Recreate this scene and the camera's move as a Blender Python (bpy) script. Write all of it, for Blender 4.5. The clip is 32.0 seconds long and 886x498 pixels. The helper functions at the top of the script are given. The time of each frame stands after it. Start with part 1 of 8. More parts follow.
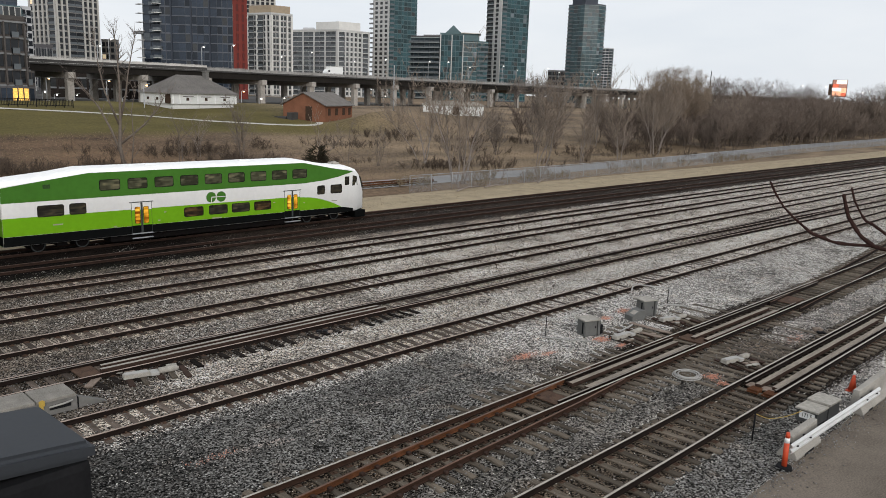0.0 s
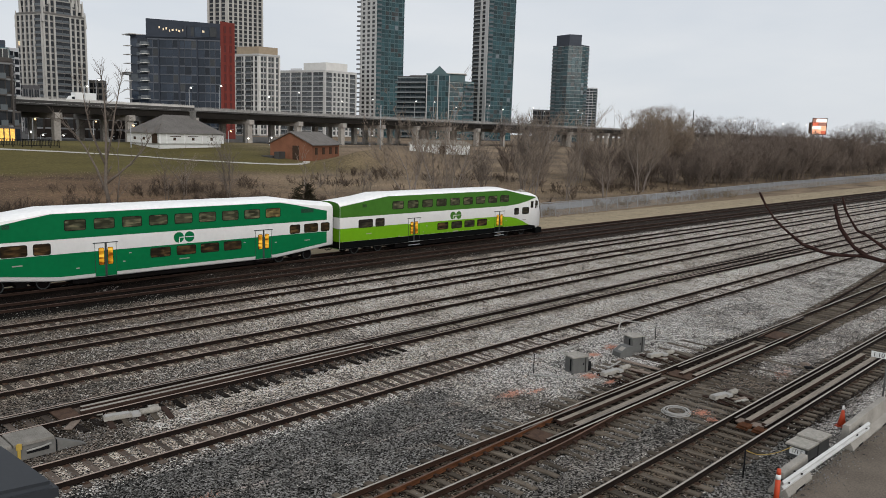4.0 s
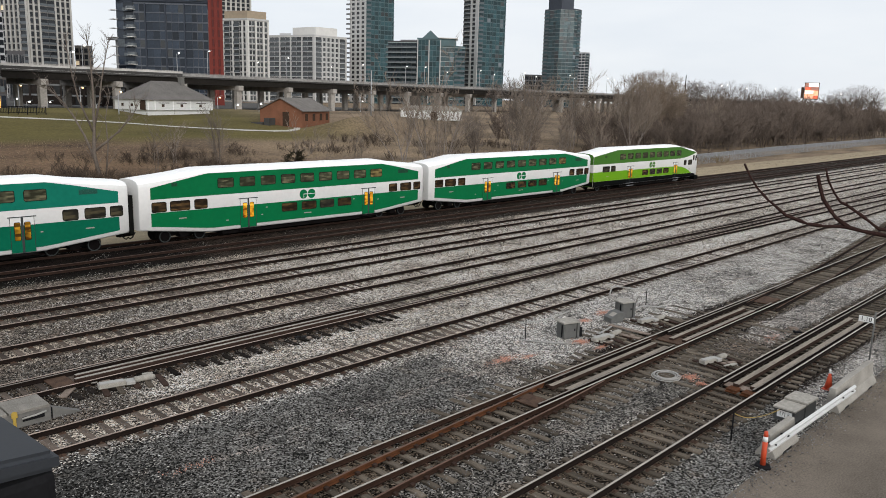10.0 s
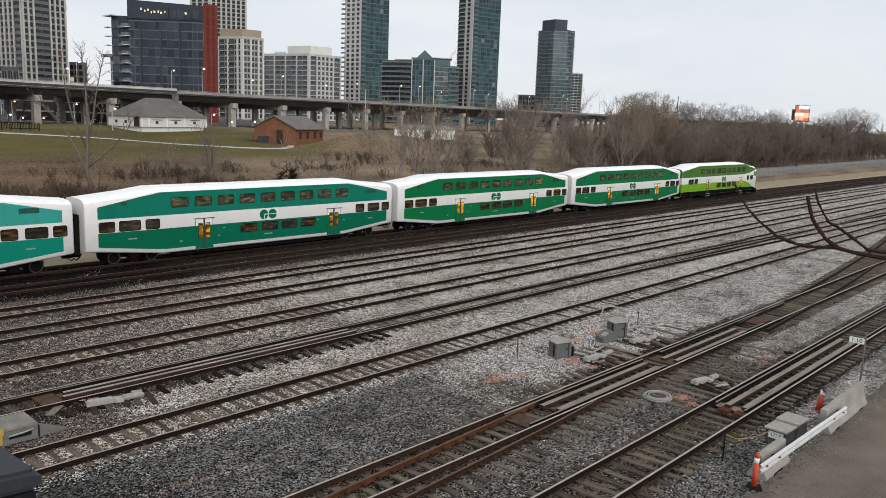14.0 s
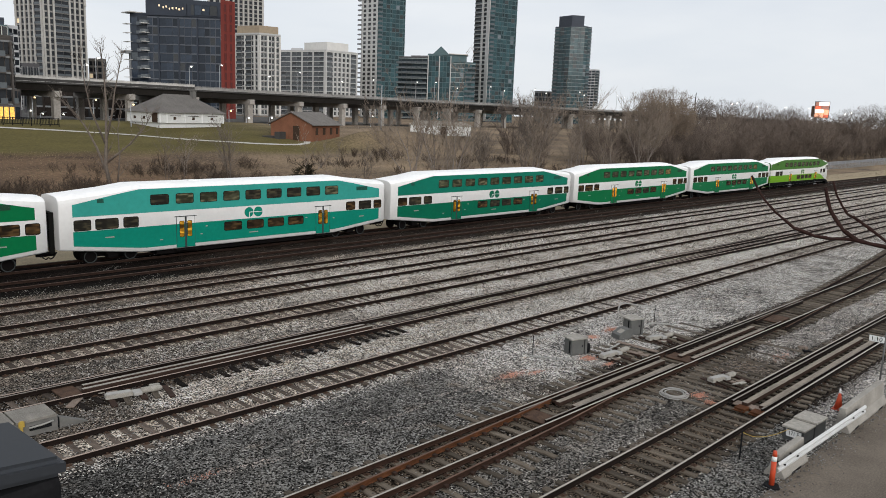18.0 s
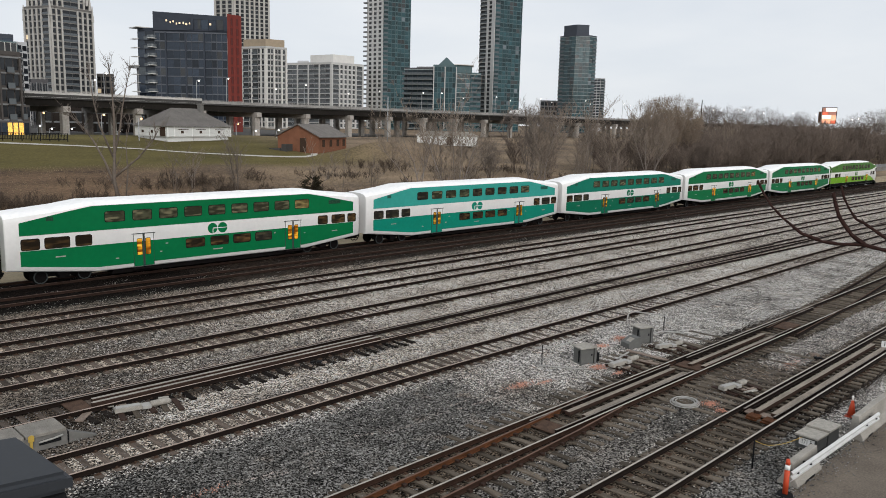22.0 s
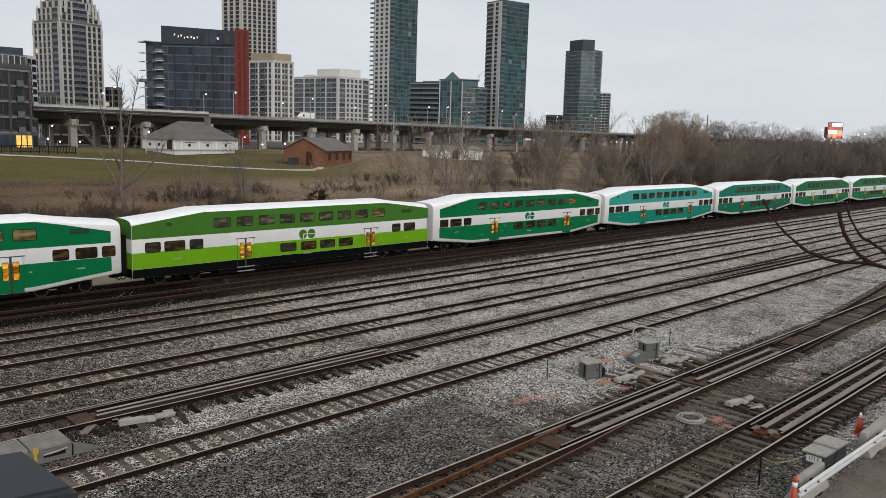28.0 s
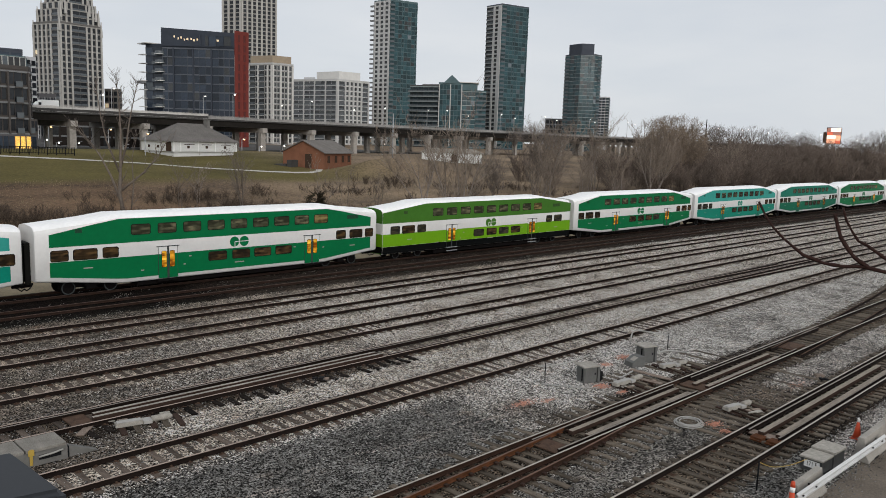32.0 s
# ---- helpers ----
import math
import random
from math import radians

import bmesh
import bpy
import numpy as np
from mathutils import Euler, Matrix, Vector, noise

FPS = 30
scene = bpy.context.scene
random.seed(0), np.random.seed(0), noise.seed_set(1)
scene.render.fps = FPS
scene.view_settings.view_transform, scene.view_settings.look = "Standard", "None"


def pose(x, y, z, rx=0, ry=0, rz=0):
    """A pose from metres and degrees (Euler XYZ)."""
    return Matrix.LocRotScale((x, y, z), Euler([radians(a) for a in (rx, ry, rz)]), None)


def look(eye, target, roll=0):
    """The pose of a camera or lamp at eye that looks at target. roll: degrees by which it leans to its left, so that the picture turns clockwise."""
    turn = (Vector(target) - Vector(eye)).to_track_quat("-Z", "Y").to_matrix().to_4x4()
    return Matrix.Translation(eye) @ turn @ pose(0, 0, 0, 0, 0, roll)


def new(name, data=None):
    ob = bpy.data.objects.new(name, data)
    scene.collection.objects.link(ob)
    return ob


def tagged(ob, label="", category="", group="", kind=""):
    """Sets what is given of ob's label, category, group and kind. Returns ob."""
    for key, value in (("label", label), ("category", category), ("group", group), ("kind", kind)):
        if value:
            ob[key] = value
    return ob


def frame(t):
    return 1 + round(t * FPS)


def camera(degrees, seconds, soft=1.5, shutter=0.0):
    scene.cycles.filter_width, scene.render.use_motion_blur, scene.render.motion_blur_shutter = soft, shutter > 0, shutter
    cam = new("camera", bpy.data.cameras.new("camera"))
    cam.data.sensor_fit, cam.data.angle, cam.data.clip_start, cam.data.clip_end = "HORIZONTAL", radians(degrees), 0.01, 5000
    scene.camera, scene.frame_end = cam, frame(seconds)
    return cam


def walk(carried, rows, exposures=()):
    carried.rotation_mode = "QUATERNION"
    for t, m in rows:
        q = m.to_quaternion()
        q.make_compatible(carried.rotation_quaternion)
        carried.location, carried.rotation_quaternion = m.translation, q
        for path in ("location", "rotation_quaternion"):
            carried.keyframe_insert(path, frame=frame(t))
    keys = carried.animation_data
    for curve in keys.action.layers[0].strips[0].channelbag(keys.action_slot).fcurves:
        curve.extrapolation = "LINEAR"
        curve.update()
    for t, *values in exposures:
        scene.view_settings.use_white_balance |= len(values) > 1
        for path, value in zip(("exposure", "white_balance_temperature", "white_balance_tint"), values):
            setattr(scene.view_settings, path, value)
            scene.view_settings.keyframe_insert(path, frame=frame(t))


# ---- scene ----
# camera: seconds, yaw, pitch, roll, and the hand's sway in metres
cam = camera(59.59, 32.0, soft=0.65)
EYE_Z = 10.10
PATH = """
0 -44.531 -11.493 -1.937 -0.068 -0.017 0.047
0.5 -44.613 -11.482 -1.466 0.002 -0.048 0.039
1 -44.929 -11.429 -1.818 -0.036 -0.027 0.036
1.5 -44.868 -11.054 -1.771 -0.011 0.009 0.014
2 -44.904 -10.306 -1.776 0.002 -0.012 0.022
2.5 -45.186 -8.704 -1.945 0.054 0.036 -0.016
4.5 -45.700 -8.685 -1.677 0.011 -0.000 -0.018
5 -46.038 -9.073 -1.816 0.002 -0.030 -0.008
5.5 -46.253 -9.208 -1.669 0.029 0.006 -0.029
6 -46.479 -9.222 -1.769 -0.005 -0.024 -0.007
6.5 -46.474 -9.680 -2.044 -0.029 -0.022 0.002
7 -46.276 -10.427 -2.339 -0.038 -0.017 0.023
7.5 -46.284 -11.155 -2.396 -0.053 -0.042 0.021
8 -46.382 -11.489 -2.171 -0.025 -0.009 0.017
8.5 -46.394 -11.489 -1.966 0.000 -0.016 0.016
9 -46.393 -11.365 -1.954 -0.017 0.003 -0.016
9.5 -46.276 -11.374 -1.634 -0.010 -0.007 0.015
10 -46.151 -11.093 -1.618 -0.002 0.006 0.010
10.5 -46.057 -10.655 -1.729 0.006 0.002 0.006
11 -46.004 -10.500 -1.757 -0.004 0.006 0.008
11.5 -46.013 -10.564 -1.861 -0.006 -0.005 0.009
12 -46.047 -10.450 -1.912 0.004 -0.011 0.006
12.5 -46.069 -10.252 -1.665 0.018 -0.018 0.020
13 -46.264 -10.402 -1.611 0.031 -0.019 0.004
13.5 -46.471 -9.884 -1.849 0.020 -0.019 0.016
14 -46.600 -9.701 -2.075 0.012 -0.019 0.015
14.5 -46.501 -9.686 -2.105 0.010 -0.009 0.011
16.5 -45.933 -9.903 -2.070 -0.003 0.001 -0.009
17 -45.682 -10.046 -2.176 -0.015 0.004 -0.009
17.5 -45.569 -9.802 -2.068 0.001 0.004 -0.020
18 -45.435 -10.005 -2.131 -0.011 -0.007 -0.009
18.5 -45.450 -10.236 -2.056 -0.034 -0.018 -0.001
19 -45.419 -10.198 -2.044 -0.003 -0.017 0.024
19.5 -45.543 -10.148 -2.233 -0.003 -0.008 0.008
20 -45.627 -10.189 -2.205 -0.009 -0.003 -0.006
20.5 -45.509 -10.061 -2.192 -0.007 0.010 -0.007
21 -45.316 -9.947 -1.859 -0.015 0.006 -0.004
21.5 -45.138 -9.683 -1.703 0.009 0.007 -0.018
22 -44.987 -9.261 -1.433 0.015 0.021 -0.021
22.5 -44.853 -8.820 -1.145 0.007 -0.001 -0.014
23 -44.804 -8.383 -1.144 -0.003 -0.013 -0.007
23.5 -44.709 -8.124 -1.349 0.004 0.016 -0.003
24 -44.710 -8.247 -1.313 0.013 0.017 -0.018
24.5 -44.736 -8.318 -1.317 0.015 0.005 -0.014
25 -44.837 -8.303 -1.492 0.021 0.014 -0.018
25.5 -44.718 -8.276 -1.538 0.004 0.028 -0.006
27.5 -44.439 -8.237 -1.477 0.009 0.027 -0.008
28 -44.567 -8.267 -1.601 0.006 0.018 -0.005
28.5 -44.667 -8.322 -1.696 -0.001 0.020 -0.008
29 -44.659 -8.443 -1.833 -0.011 0.022 -0.007
29.5 -44.653 -8.431 -1.817 0.016 0.026 -0.016
30 -44.589 -8.282 -1.876 0.007 0.027 -0.012
30.5 -44.592 -8.259 -1.798 0.011 0.024 -0.014
31 -44.718 -8.190 -1.862 0.011 0.022 -0.016
31.5 -44.794 -8.063 -1.845 0.021 0.023 -0.011
32 -44.617 -8.033 -1.878 0.051 0.030 -0.019
"""
rows = []
for line in PATH.strip().splitlines():
    t, yaw, pitch, roll, dx, dy, dz = (float(v) for v in line.split())
    rows.append((t, pose(dx, dy, EYE_Z + dz, 90 + pitch, roll, yaw)))
walk(cam, rows, [(0, 0.08), (2, 0.06), (4, -0.12), (5, -0.16), (7, 0.0), (9, 0.16), (13, 0.06), (17, 0.05), (20, 0.03), (22, 0.03), (23.5, -0.06), (25, -0.11), (28, -0.14), (32, -0.16)])

# the train: seconds and the place of the leading car's middle along the track
RUN = """
0 25.03
0.5 28.29
1 31.51
1.5 34.63
2 37.68
2.5 40.70
4.5 52.76
5 55.89
5.5 59.02
6 62.14
6.5 65.21
7 68.22
7.5 71.23
8 74.18
8.5 77.08
9 79.99
9.5 83.09
10 86.22
10.5 89.30
11 92.31
11.5 95.25
12 98.11
12.5 100.86
13 103.56
13.5 106.42
14 109.29
14.5 112.16
16.5 123.68
17 126.66
17.5 129.62
18 132.60
18.5 135.53
19 138.41
19.5 141.29
20 144.13
20.5 146.91
21 149.67
21.5 152.40
22 155.13
22.5 157.93
23 160.73
23.5 163.40
24 166.07
24.5 168.78
25 171.50
25.5 174.21
27.5 185.12
28 187.83
28.5 190.45
29 193.10
29.5 195.73
30 198.32
30.5 200.85
31 203.35
31.5 205.82
32 208.28
"""

# ---- world and light: an even overcast dusk ----
world = bpy.data.worlds.new("overcast_sky")
scene.world = world
world.use_nodes = True
wn, wl = world.node_tree.nodes, world.node_tree.links
wn.clear()
w_out = wn.new("ShaderNodeOutputWorld")
w_bg = wn.new("ShaderNodeBackground")
sky = wn.new("ShaderNodeTexSky")
sky.sky_type, sky.sun_disc = "NISHITA", False
sky.sun_elevation, sky.sun_rotation = radians(32), radians(200)
sky_dim = wn.new("ShaderNodeVectorMath")
sky_dim.operation = "SCALE"
sky_dim.inputs["Scale"].default_value = 0.10
w_co = wn.new("ShaderNodeTexCoord")
w_map = wn.new("ShaderNodeMapping")
w_map.inputs["Scale"].default_value = (1.3, 1.3, 5.0)
w_noise = wn.new("ShaderNodeTexNoise")
w_noise.inputs["Scale"].default_value, w_noise.inputs["Detail"].default_value = 2.2, 5.0
w_ramp = wn.new("ShaderNodeValToRGB")
w_ramp.color_ramp.elements[0].position, w_ramp.color_ramp.elements[1].position = 0.3, 0.75
w_ramp.color_ramp.elements[0].color = (0.715, 0.762, 0.825, 1)
w_ramp.color_ramp.elements[1].color = (0.865, 0.885, 0.912, 1)
w_mix = wn.new("ShaderNodeMix")
w_mix.data_type = "RGBA"
w_mix.inputs["Factor"].default_value = 0.94
wl.new(sky.outputs[0], sky_dim.inputs[0])
wl.new(w_co.outputs["Generated"], w_map.inputs[0])
wl.new(w_map.outputs[0], w_noise.inputs["Vector"])
wl.new(w_noise.outputs["Fac"], w_ramp.inputs[0])
wl.new(sky_dim.outputs[0], w_mix.inputs["A"])
wl.new(w_ramp.outputs[0], w_mix.inputs["B"])
wl.new(w_mix.outputs["Result"], w_bg.inputs[0])
wl.new(w_bg.outputs[0], w_out.inputs[0])
w_bg.inputs[1].default_value = 1.0

sun_data = bpy.data.lights.new("sun", "SUN")
sun_data.energy, sun_data.angle, sun_data.color = 1.72, radians(45), (1.0, 0.965, 0.92)
sun = new("sun", sun_data)
sun.matrix_world = look((0, -20, 32), (25, 42, 0))


# ---- materials ----
def mat(name, color, rough=0.8, metal=0.0, var=0.25, scale=6.0, bump=0.0, bscale=40.0, tint=None, rand=0.0, island=0.0, spec=None, stretch=None):
    """A surface with two scales of variation, some relief and, for pieces, a tone of its own for each."""
    m = bpy.data.materials.new(name)
    m.use_nodes = True
    n, l = m.node_tree.nodes, m.node_tree.links
    b = n["Principled BSDF"]
    b.inputs["Roughness"].default_value, b.inputs["Metallic"].default_value = rough, metal
    b.inputs["Specular IOR Level"].default_value = spec if spec is not None else 0.12 if rough >= 0.75 else 0.4
    co = n.new("ShaderNodeTexCoord")
    big = n.new("ShaderNodeTexNoise")
    big.inputs["Scale"].default_value, big.inputs["Detail"].default_value = scale, 5
    fine = n.new("ShaderNodeTexNoise")
    fine.inputs["Scale"].default_value, fine.inputs["Detail"].default_value = bscale, 3
    where = co.outputs["Object"]
    if stretch:
        grain = n.new("ShaderNodeMapping")
        grain.inputs["Scale"].default_value = stretch
        l.new(where, grain.inputs[0])
        where = grain.outputs[0]
    l.new(where, big.inputs["Vector"])
    l.new(where, fine.inputs["Vector"])
    add = n.new("ShaderNodeMath")
    add.operation = "ADD"
    l.new(big.outputs["Fac"], add.inputs[0])
    l.new(fine.outputs["Fac"], add.inputs[1])
    ramp = n.new("ShaderNodeMapRange")
    ramp.inputs["From Min"].default_value, ramp.inputs["From Max"].default_value = 0.65, 1.35
    l.new(add.outputs[0], ramp.inputs["Value"])
    mix = n.new("ShaderNodeMix")
    mix.data_type = "RGBA"
    dark = tint or tuple(c * (1 - var) for c in color)
    light = tuple(min(1, c * (1 + var)) for c in color) if not tint else color
    mix.inputs["A"].default_value, mix.inputs["B"].default_value = (*dark, 1), (*light, 1)
    l.new(ramp.outputs[0], mix.inputs["Factor"])
    last = mix.outputs["Result"]
    if rand or island:
        src = n.new("ShaderNodeObjectInfo").outputs["Random"] if rand else n.new("ShaderNodeNewGeometry").outputs["Random Per Island"]
        k = rand or island
        rng = n.new("ShaderNodeMapRange")
        rng.inputs["To Min"].default_value, rng.inputs["To Max"].default_value = 1 - k, 1 + k
        l.new(src, rng.inputs["Value"])
        sc = n.new("ShaderNodeVectorMath")
        sc.operation = "SCALE"
        l.new(last, sc.inputs[0])
        l.new(rng.outputs[0], sc.inputs["Scale"])
        last = sc.outputs[0]
    l.new(last, b.inputs["Base Color"])
    if bump:
        bp = n.new("ShaderNodeBump")
        bp.inputs["Strength"].default_value, bp.inputs["Distance"].default_value = bump, 0.02
        l.new(fine.outputs["Fac"], bp.inputs["Height"])
        l.new(bp.outputs[0], b.inputs["Normal"])
    return m


def glow(name, color, strength, var=0.0):
    """A surface that gives off light; var: uneven brightness, as of a room seen through glass."""
    m = bpy.data.materials.new(name)
    m.use_nodes = True
    n, l = m.node_tree.nodes, m.node_tree.links
    b = n["Principled BSDF"]
    b.inputs["Base Color"].default_value = (*color, 1)
    b.inputs["Emission Color"].default_value = (*color, 1)
    b.inputs["Emission Strength"].default_value = strength
    if var:
        co, no, rg, ob = n.new("ShaderNodeTexCoord"), n.new("ShaderNodeTexNoise"), n.new("ShaderNodeMapRange"), n.new("ShaderNodeObjectInfo")
        no.noise_dimensions = "4D"
        no.inputs["Scale"].default_value, no.inputs["Detail"].default_value = 4.0, 3
        rg.inputs["From Min"].default_value, rg.inputs["From Max"].default_value = 0.35, 0.65
        rg.inputs["To Min"].default_value, rg.inputs["To Max"].default_value = strength * (1 - var), strength * (1 + var)
        off = n.new("ShaderNodeMath")
        off.operation, off.inputs[1].default_value = "MULTIPLY", 30.0
        l.new(ob.outputs["Random"], off.inputs[0])
        l.new(off.outputs[0], no.inputs["W"])
        l.new(co.outputs["Object"], no.inputs["Vector"])
        l.new(no.outputs["Fac"], rg.inputs["Value"])
        l.new(rg.outputs[0], b.inputs["Emission Strength"])
    return m


def gravel(name, palette, scale, patch, stain=None, grassy=None):
    """Loose stones: a tone for each stone, larger drifts of dust, relief between stones."""
    m = bpy.data.materials.new(name)
    m.use_nodes = True
    n, l = m.node_tree.nodes, m.node_tree.links
    b = n["Principled BSDF"]
    b.inputs["Roughness"].default_value, b.inputs["Specular IOR Level"].default_value = 0.85, 0.3
    co = n.new("ShaderNodeTexCoord")
    vo = n.new("ShaderNodeTexVoronoi")
    vo.inputs["Scale"].default_value = scale
    l.new(co.outputs["Object"], vo.inputs["Vector"])
    ramp = n.new("ShaderNodeValToRGB")
    els = ramp.color_ramp.elements
    while len(els) < len(palette):
        els.new(0.5)
    for i, (p, c) in enumerate(palette):
        els[i].position, els[i].color = p, (*c, 1)
    sep = n.new("ShaderNodeSeparateColor")
    l.new(vo.outputs["Color"], sep.inputs[0])
    l.new(sep.outputs[0], ramp.inputs[0])
    big = n.new("ShaderNodeTexNoise")
    big.inputs["Scale"].default_value, big.inputs["Detail"].default_value = patch, 6
    l.new(co.outputs["Object"], big.inputs["Vector"])
    rng = n.new("ShaderNodeMapRange")
    rng.inputs["From Min"].default_value, rng.inputs["From Max"].default_value = 0.3, 0.7
    rng.inputs["To Min"].default_value, rng.inputs["To Max"].default_value = 0.7, 1.3
    l.new(big.outputs["Fac"], rng.inputs["Value"])
    sc = n.new("ShaderNodeVectorMath")
    sc.operation = "SCALE"
    l.new(ramp.outputs[0], sc.inputs[0])
    l.new(rng.outputs[0], sc.inputs["Scale"])
    last = sc.outputs[0]
    if stain:
        st = n.new("ShaderNodeTexNoise")
        st.inputs["Scale"].default_value, st.inputs["Detail"].default_value = 0.5, 7
        l.new(co.outputs["Object"], st.inputs["Vector"])
        r2 = n.new("ShaderNodeMapRange")
        r2.inputs["From Min"].default_value, r2.inputs["From Max"].default_value = 0.5, 0.72
        l.new(st.outputs["Fac"], r2.inputs["Value"])
        mx = n.new("ShaderNodeMix")
        mx.data_type, mx.blend_type = "RGBA", "MULTIPLY"
        mx.inputs["B"].default_value = (*stain, 1)
        l.new(r2.outputs[0], mx.inputs["Factor"])
        l.new(last, mx.inputs["A"])
        last = mx.outputs["Result"]
    l.new(last, b.inputs["Base Color"])
    bp = n.new("ShaderNodeBump")
    bp.inputs["Strength"].default_value, bp.inputs["Distance"].default_value = 0.9, 0.04
    bp.invert = True
    l.new(vo.outputs["Distance"], bp.inputs["Height"])
    l.new(bp.outputs[0], b.inputs["Normal"])
    return m


STONES = [(0.0, (0.004, 0.0034, 0.0028)), (0.30, (0.061, 0.055, 0.0485)), (0.60, (0.40, 0.363, 0.324)), (1.0, (0.95, 0.89, 0.82))]


def yard_material(zones):
    """Crushed stone whose kind changes from place to place, stone by stone at the borders: fresh dark stone, pale dusty
    stone, soot; shade under the train and between ties is put into the tints.
    """
    m = bpy.data.materials.new("yard_ballast")
    m.use_nodes = True
    n, l = m.node_tree.nodes, m.node_tree.links
    b = n["Principled BSDF"]
    b.inputs["Roughness"].default_value, b.inputs["Specular IOR Level"].default_value = 0.9, 0.06
    co = n.new("ShaderNodeTexCoord")
    vo = n.new("ShaderNodeTexVoronoi")
    vo.inputs["Scale"].default_value = 22
    l.new(co.outputs["Object"], vo.inputs["Vector"])
    sep = n.new("ShaderNodeSeparateColor")
    l.new(vo.outputs["Color"], sep.inputs[0])
    ramp = n.new("ShaderNodeValToRGB")
    els = ramp.color_ramp.elements
    while len(els) < len(STONES):
        els.new(0.5)
    for i, (p, c) in enumerate(STONES):
        els[i].position, els[i].color = p, (*c, 1)
    l.new(sep.outputs[0], ramp.inputs[0])
    xyz = n.new("ShaderNodeSeparateXYZ")
    l.new(co.outputs["Object"], xyz.inputs[0])
    big = n.new("ShaderNodeTexNoise")
    big.inputs["Scale"].default_value, big.inputs["Detail"].default_value = 0.45, 6
    l.new(co.outputs["Object"], big.inputs["Vector"])

    def math_node(op, a, c=None, v=None):
        q = n.new("ShaderNodeMath")
        q.operation = op
        l.new(a, q.inputs[0])
        if c is not None:
            l.new(c, q.inputs[1])
        if v is not None:
            q.inputs[1].default_value = v
        return q.outputs[0]

    def edge(src, lo, hi):
        q = n.new("ShaderNodeMapRange")
        q.interpolation_type = "SMOOTHSTEP"
        q.inputs["From Min"].default_value, q.inputs["From Max"].default_value = lo, hi
        l.new(src, q.inputs["Value"])
        return q.outputs[0]

    wob = math_node("MULTIPLY", math_node("SUBTRACT", big.outputs["Fac"], v=0.5), v=1.5)
    tint = None
    for x0, x1, y0, y1, soft, colour in zones:
        f = math_node("MULTIPLY", edge(xyz.outputs["Y"], y0 - soft, y0 + soft), edge(xyz.outputs["Y"], y1 + soft, y1 - soft))
        g = math_node("MULTIPLY", edge(xyz.outputs["X"], x0 - 3 * soft, x0 + 3 * soft), edge(xyz.outputs["X"], x1 + 3 * soft, x1 - 3 * soft))
        f = math_node("MULTIPLY", f, g)
        near = math_node("MULTIPLY", f, math_node("SUBTRACT", math_node("MULTIPLY", f, v=0.0), v=-1.0))
        f = math_node("ADD", f, math_node("MULTIPLY", wob, math_node("MINIMUM", math_node("MULTIPLY", near, v=2.0), v=0.45)))
        f = math_node("GREATER_THAN", f, sep.outputs[1])
        mx = n.new("ShaderNodeMix")
        mx.data_type = "RGBA"
        l.new(f, mx.inputs["Factor"])
        if tint is None:
            mx.inputs["A"].default_value = (1, 1, 1, 1)
        else:
            l.new(tint, mx.inputs["A"])
        mx.inputs["B"].default_value = (*colour, 1)
        tint = mx.outputs["Result"]
    clump = n.new("ShaderNodeTexNoise")
    clump.inputs["Scale"].default_value, clump.inputs["Detail"].default_value, clump.inputs["Roughness"].default_value = 3.2, 5, 0.7
    l.new(co.outputs["Object"], clump.inputs["Vector"])
    both = math_node("ADD", math_node("MULTIPLY", big.outputs["Fac"], v=0.45), math_node("MULTIPLY", clump.outputs["Fac"], v=0.55))
    rng = n.new("ShaderNodeMapRange")
    rng.inputs["From Min"].default_value, rng.inputs["From Max"].default_value = 0.39, 0.61
    rng.inputs["To Min"].default_value, rng.inputs["To Max"].default_value = 0.38, 1.66
    l.new(both, rng.inputs["Value"])
    sc = n.new("ShaderNodeVectorMath")
    sc.operation = "SCALE"
    l.new(ramp.outputs[0], sc.inputs[0])
    l.new(rng.outputs[0], sc.inputs["Scale"])
    mul = n.new("ShaderNodeMix")
    mul.data_type, mul.blend_type = "RGBA", "MULTIPLY"
    mul.inputs["Factor"].default_value = 1.0
    l.new(sc.outputs[0], mul.inputs["A"])
    l.new(tint, mul.inputs["B"])
    st = n.new("ShaderNodeTexNoise")
    st.inputs["Scale"].default_value, st.inputs["Detail"].default_value = 0.9, 7
    l.new(co.outputs["Object"], st.inputs["Vector"])
    rust = n.new("ShaderNodeMix")
    rust.data_type, rust.blend_type = "RGBA", "MULTIPLY"
    rust.inputs["B"].default_value = (0.86, 0.66, 0.52, 1)
    l.new(edge(st.outputs["Fac"], 0.52, 0.95), rust.inputs["Factor"])
    l.new(mul.outputs["Result"], rust.inputs["A"])
    cap = n.new("ShaderNodeVectorMath")
    cap.operation = "MINIMUM"
    cap.inputs[1].default_value = (0.82, 0.80, 0.77)
    l.new(rust.outputs["Result"], cap.inputs[0])
    l.new(cap.outputs[0], b.inputs["Base Color"])
    bp = n.new("ShaderNodeBump")
    bp.inputs["Strength"].default_value, bp.inputs["Distance"].default_value = 1.0, 0.06
    bp.invert = True
    l.new(vo.outputs["Distance"], bp.inputs["Height"])
    l.new(bp.outputs[0], b.inputs["Normal"])
    return m


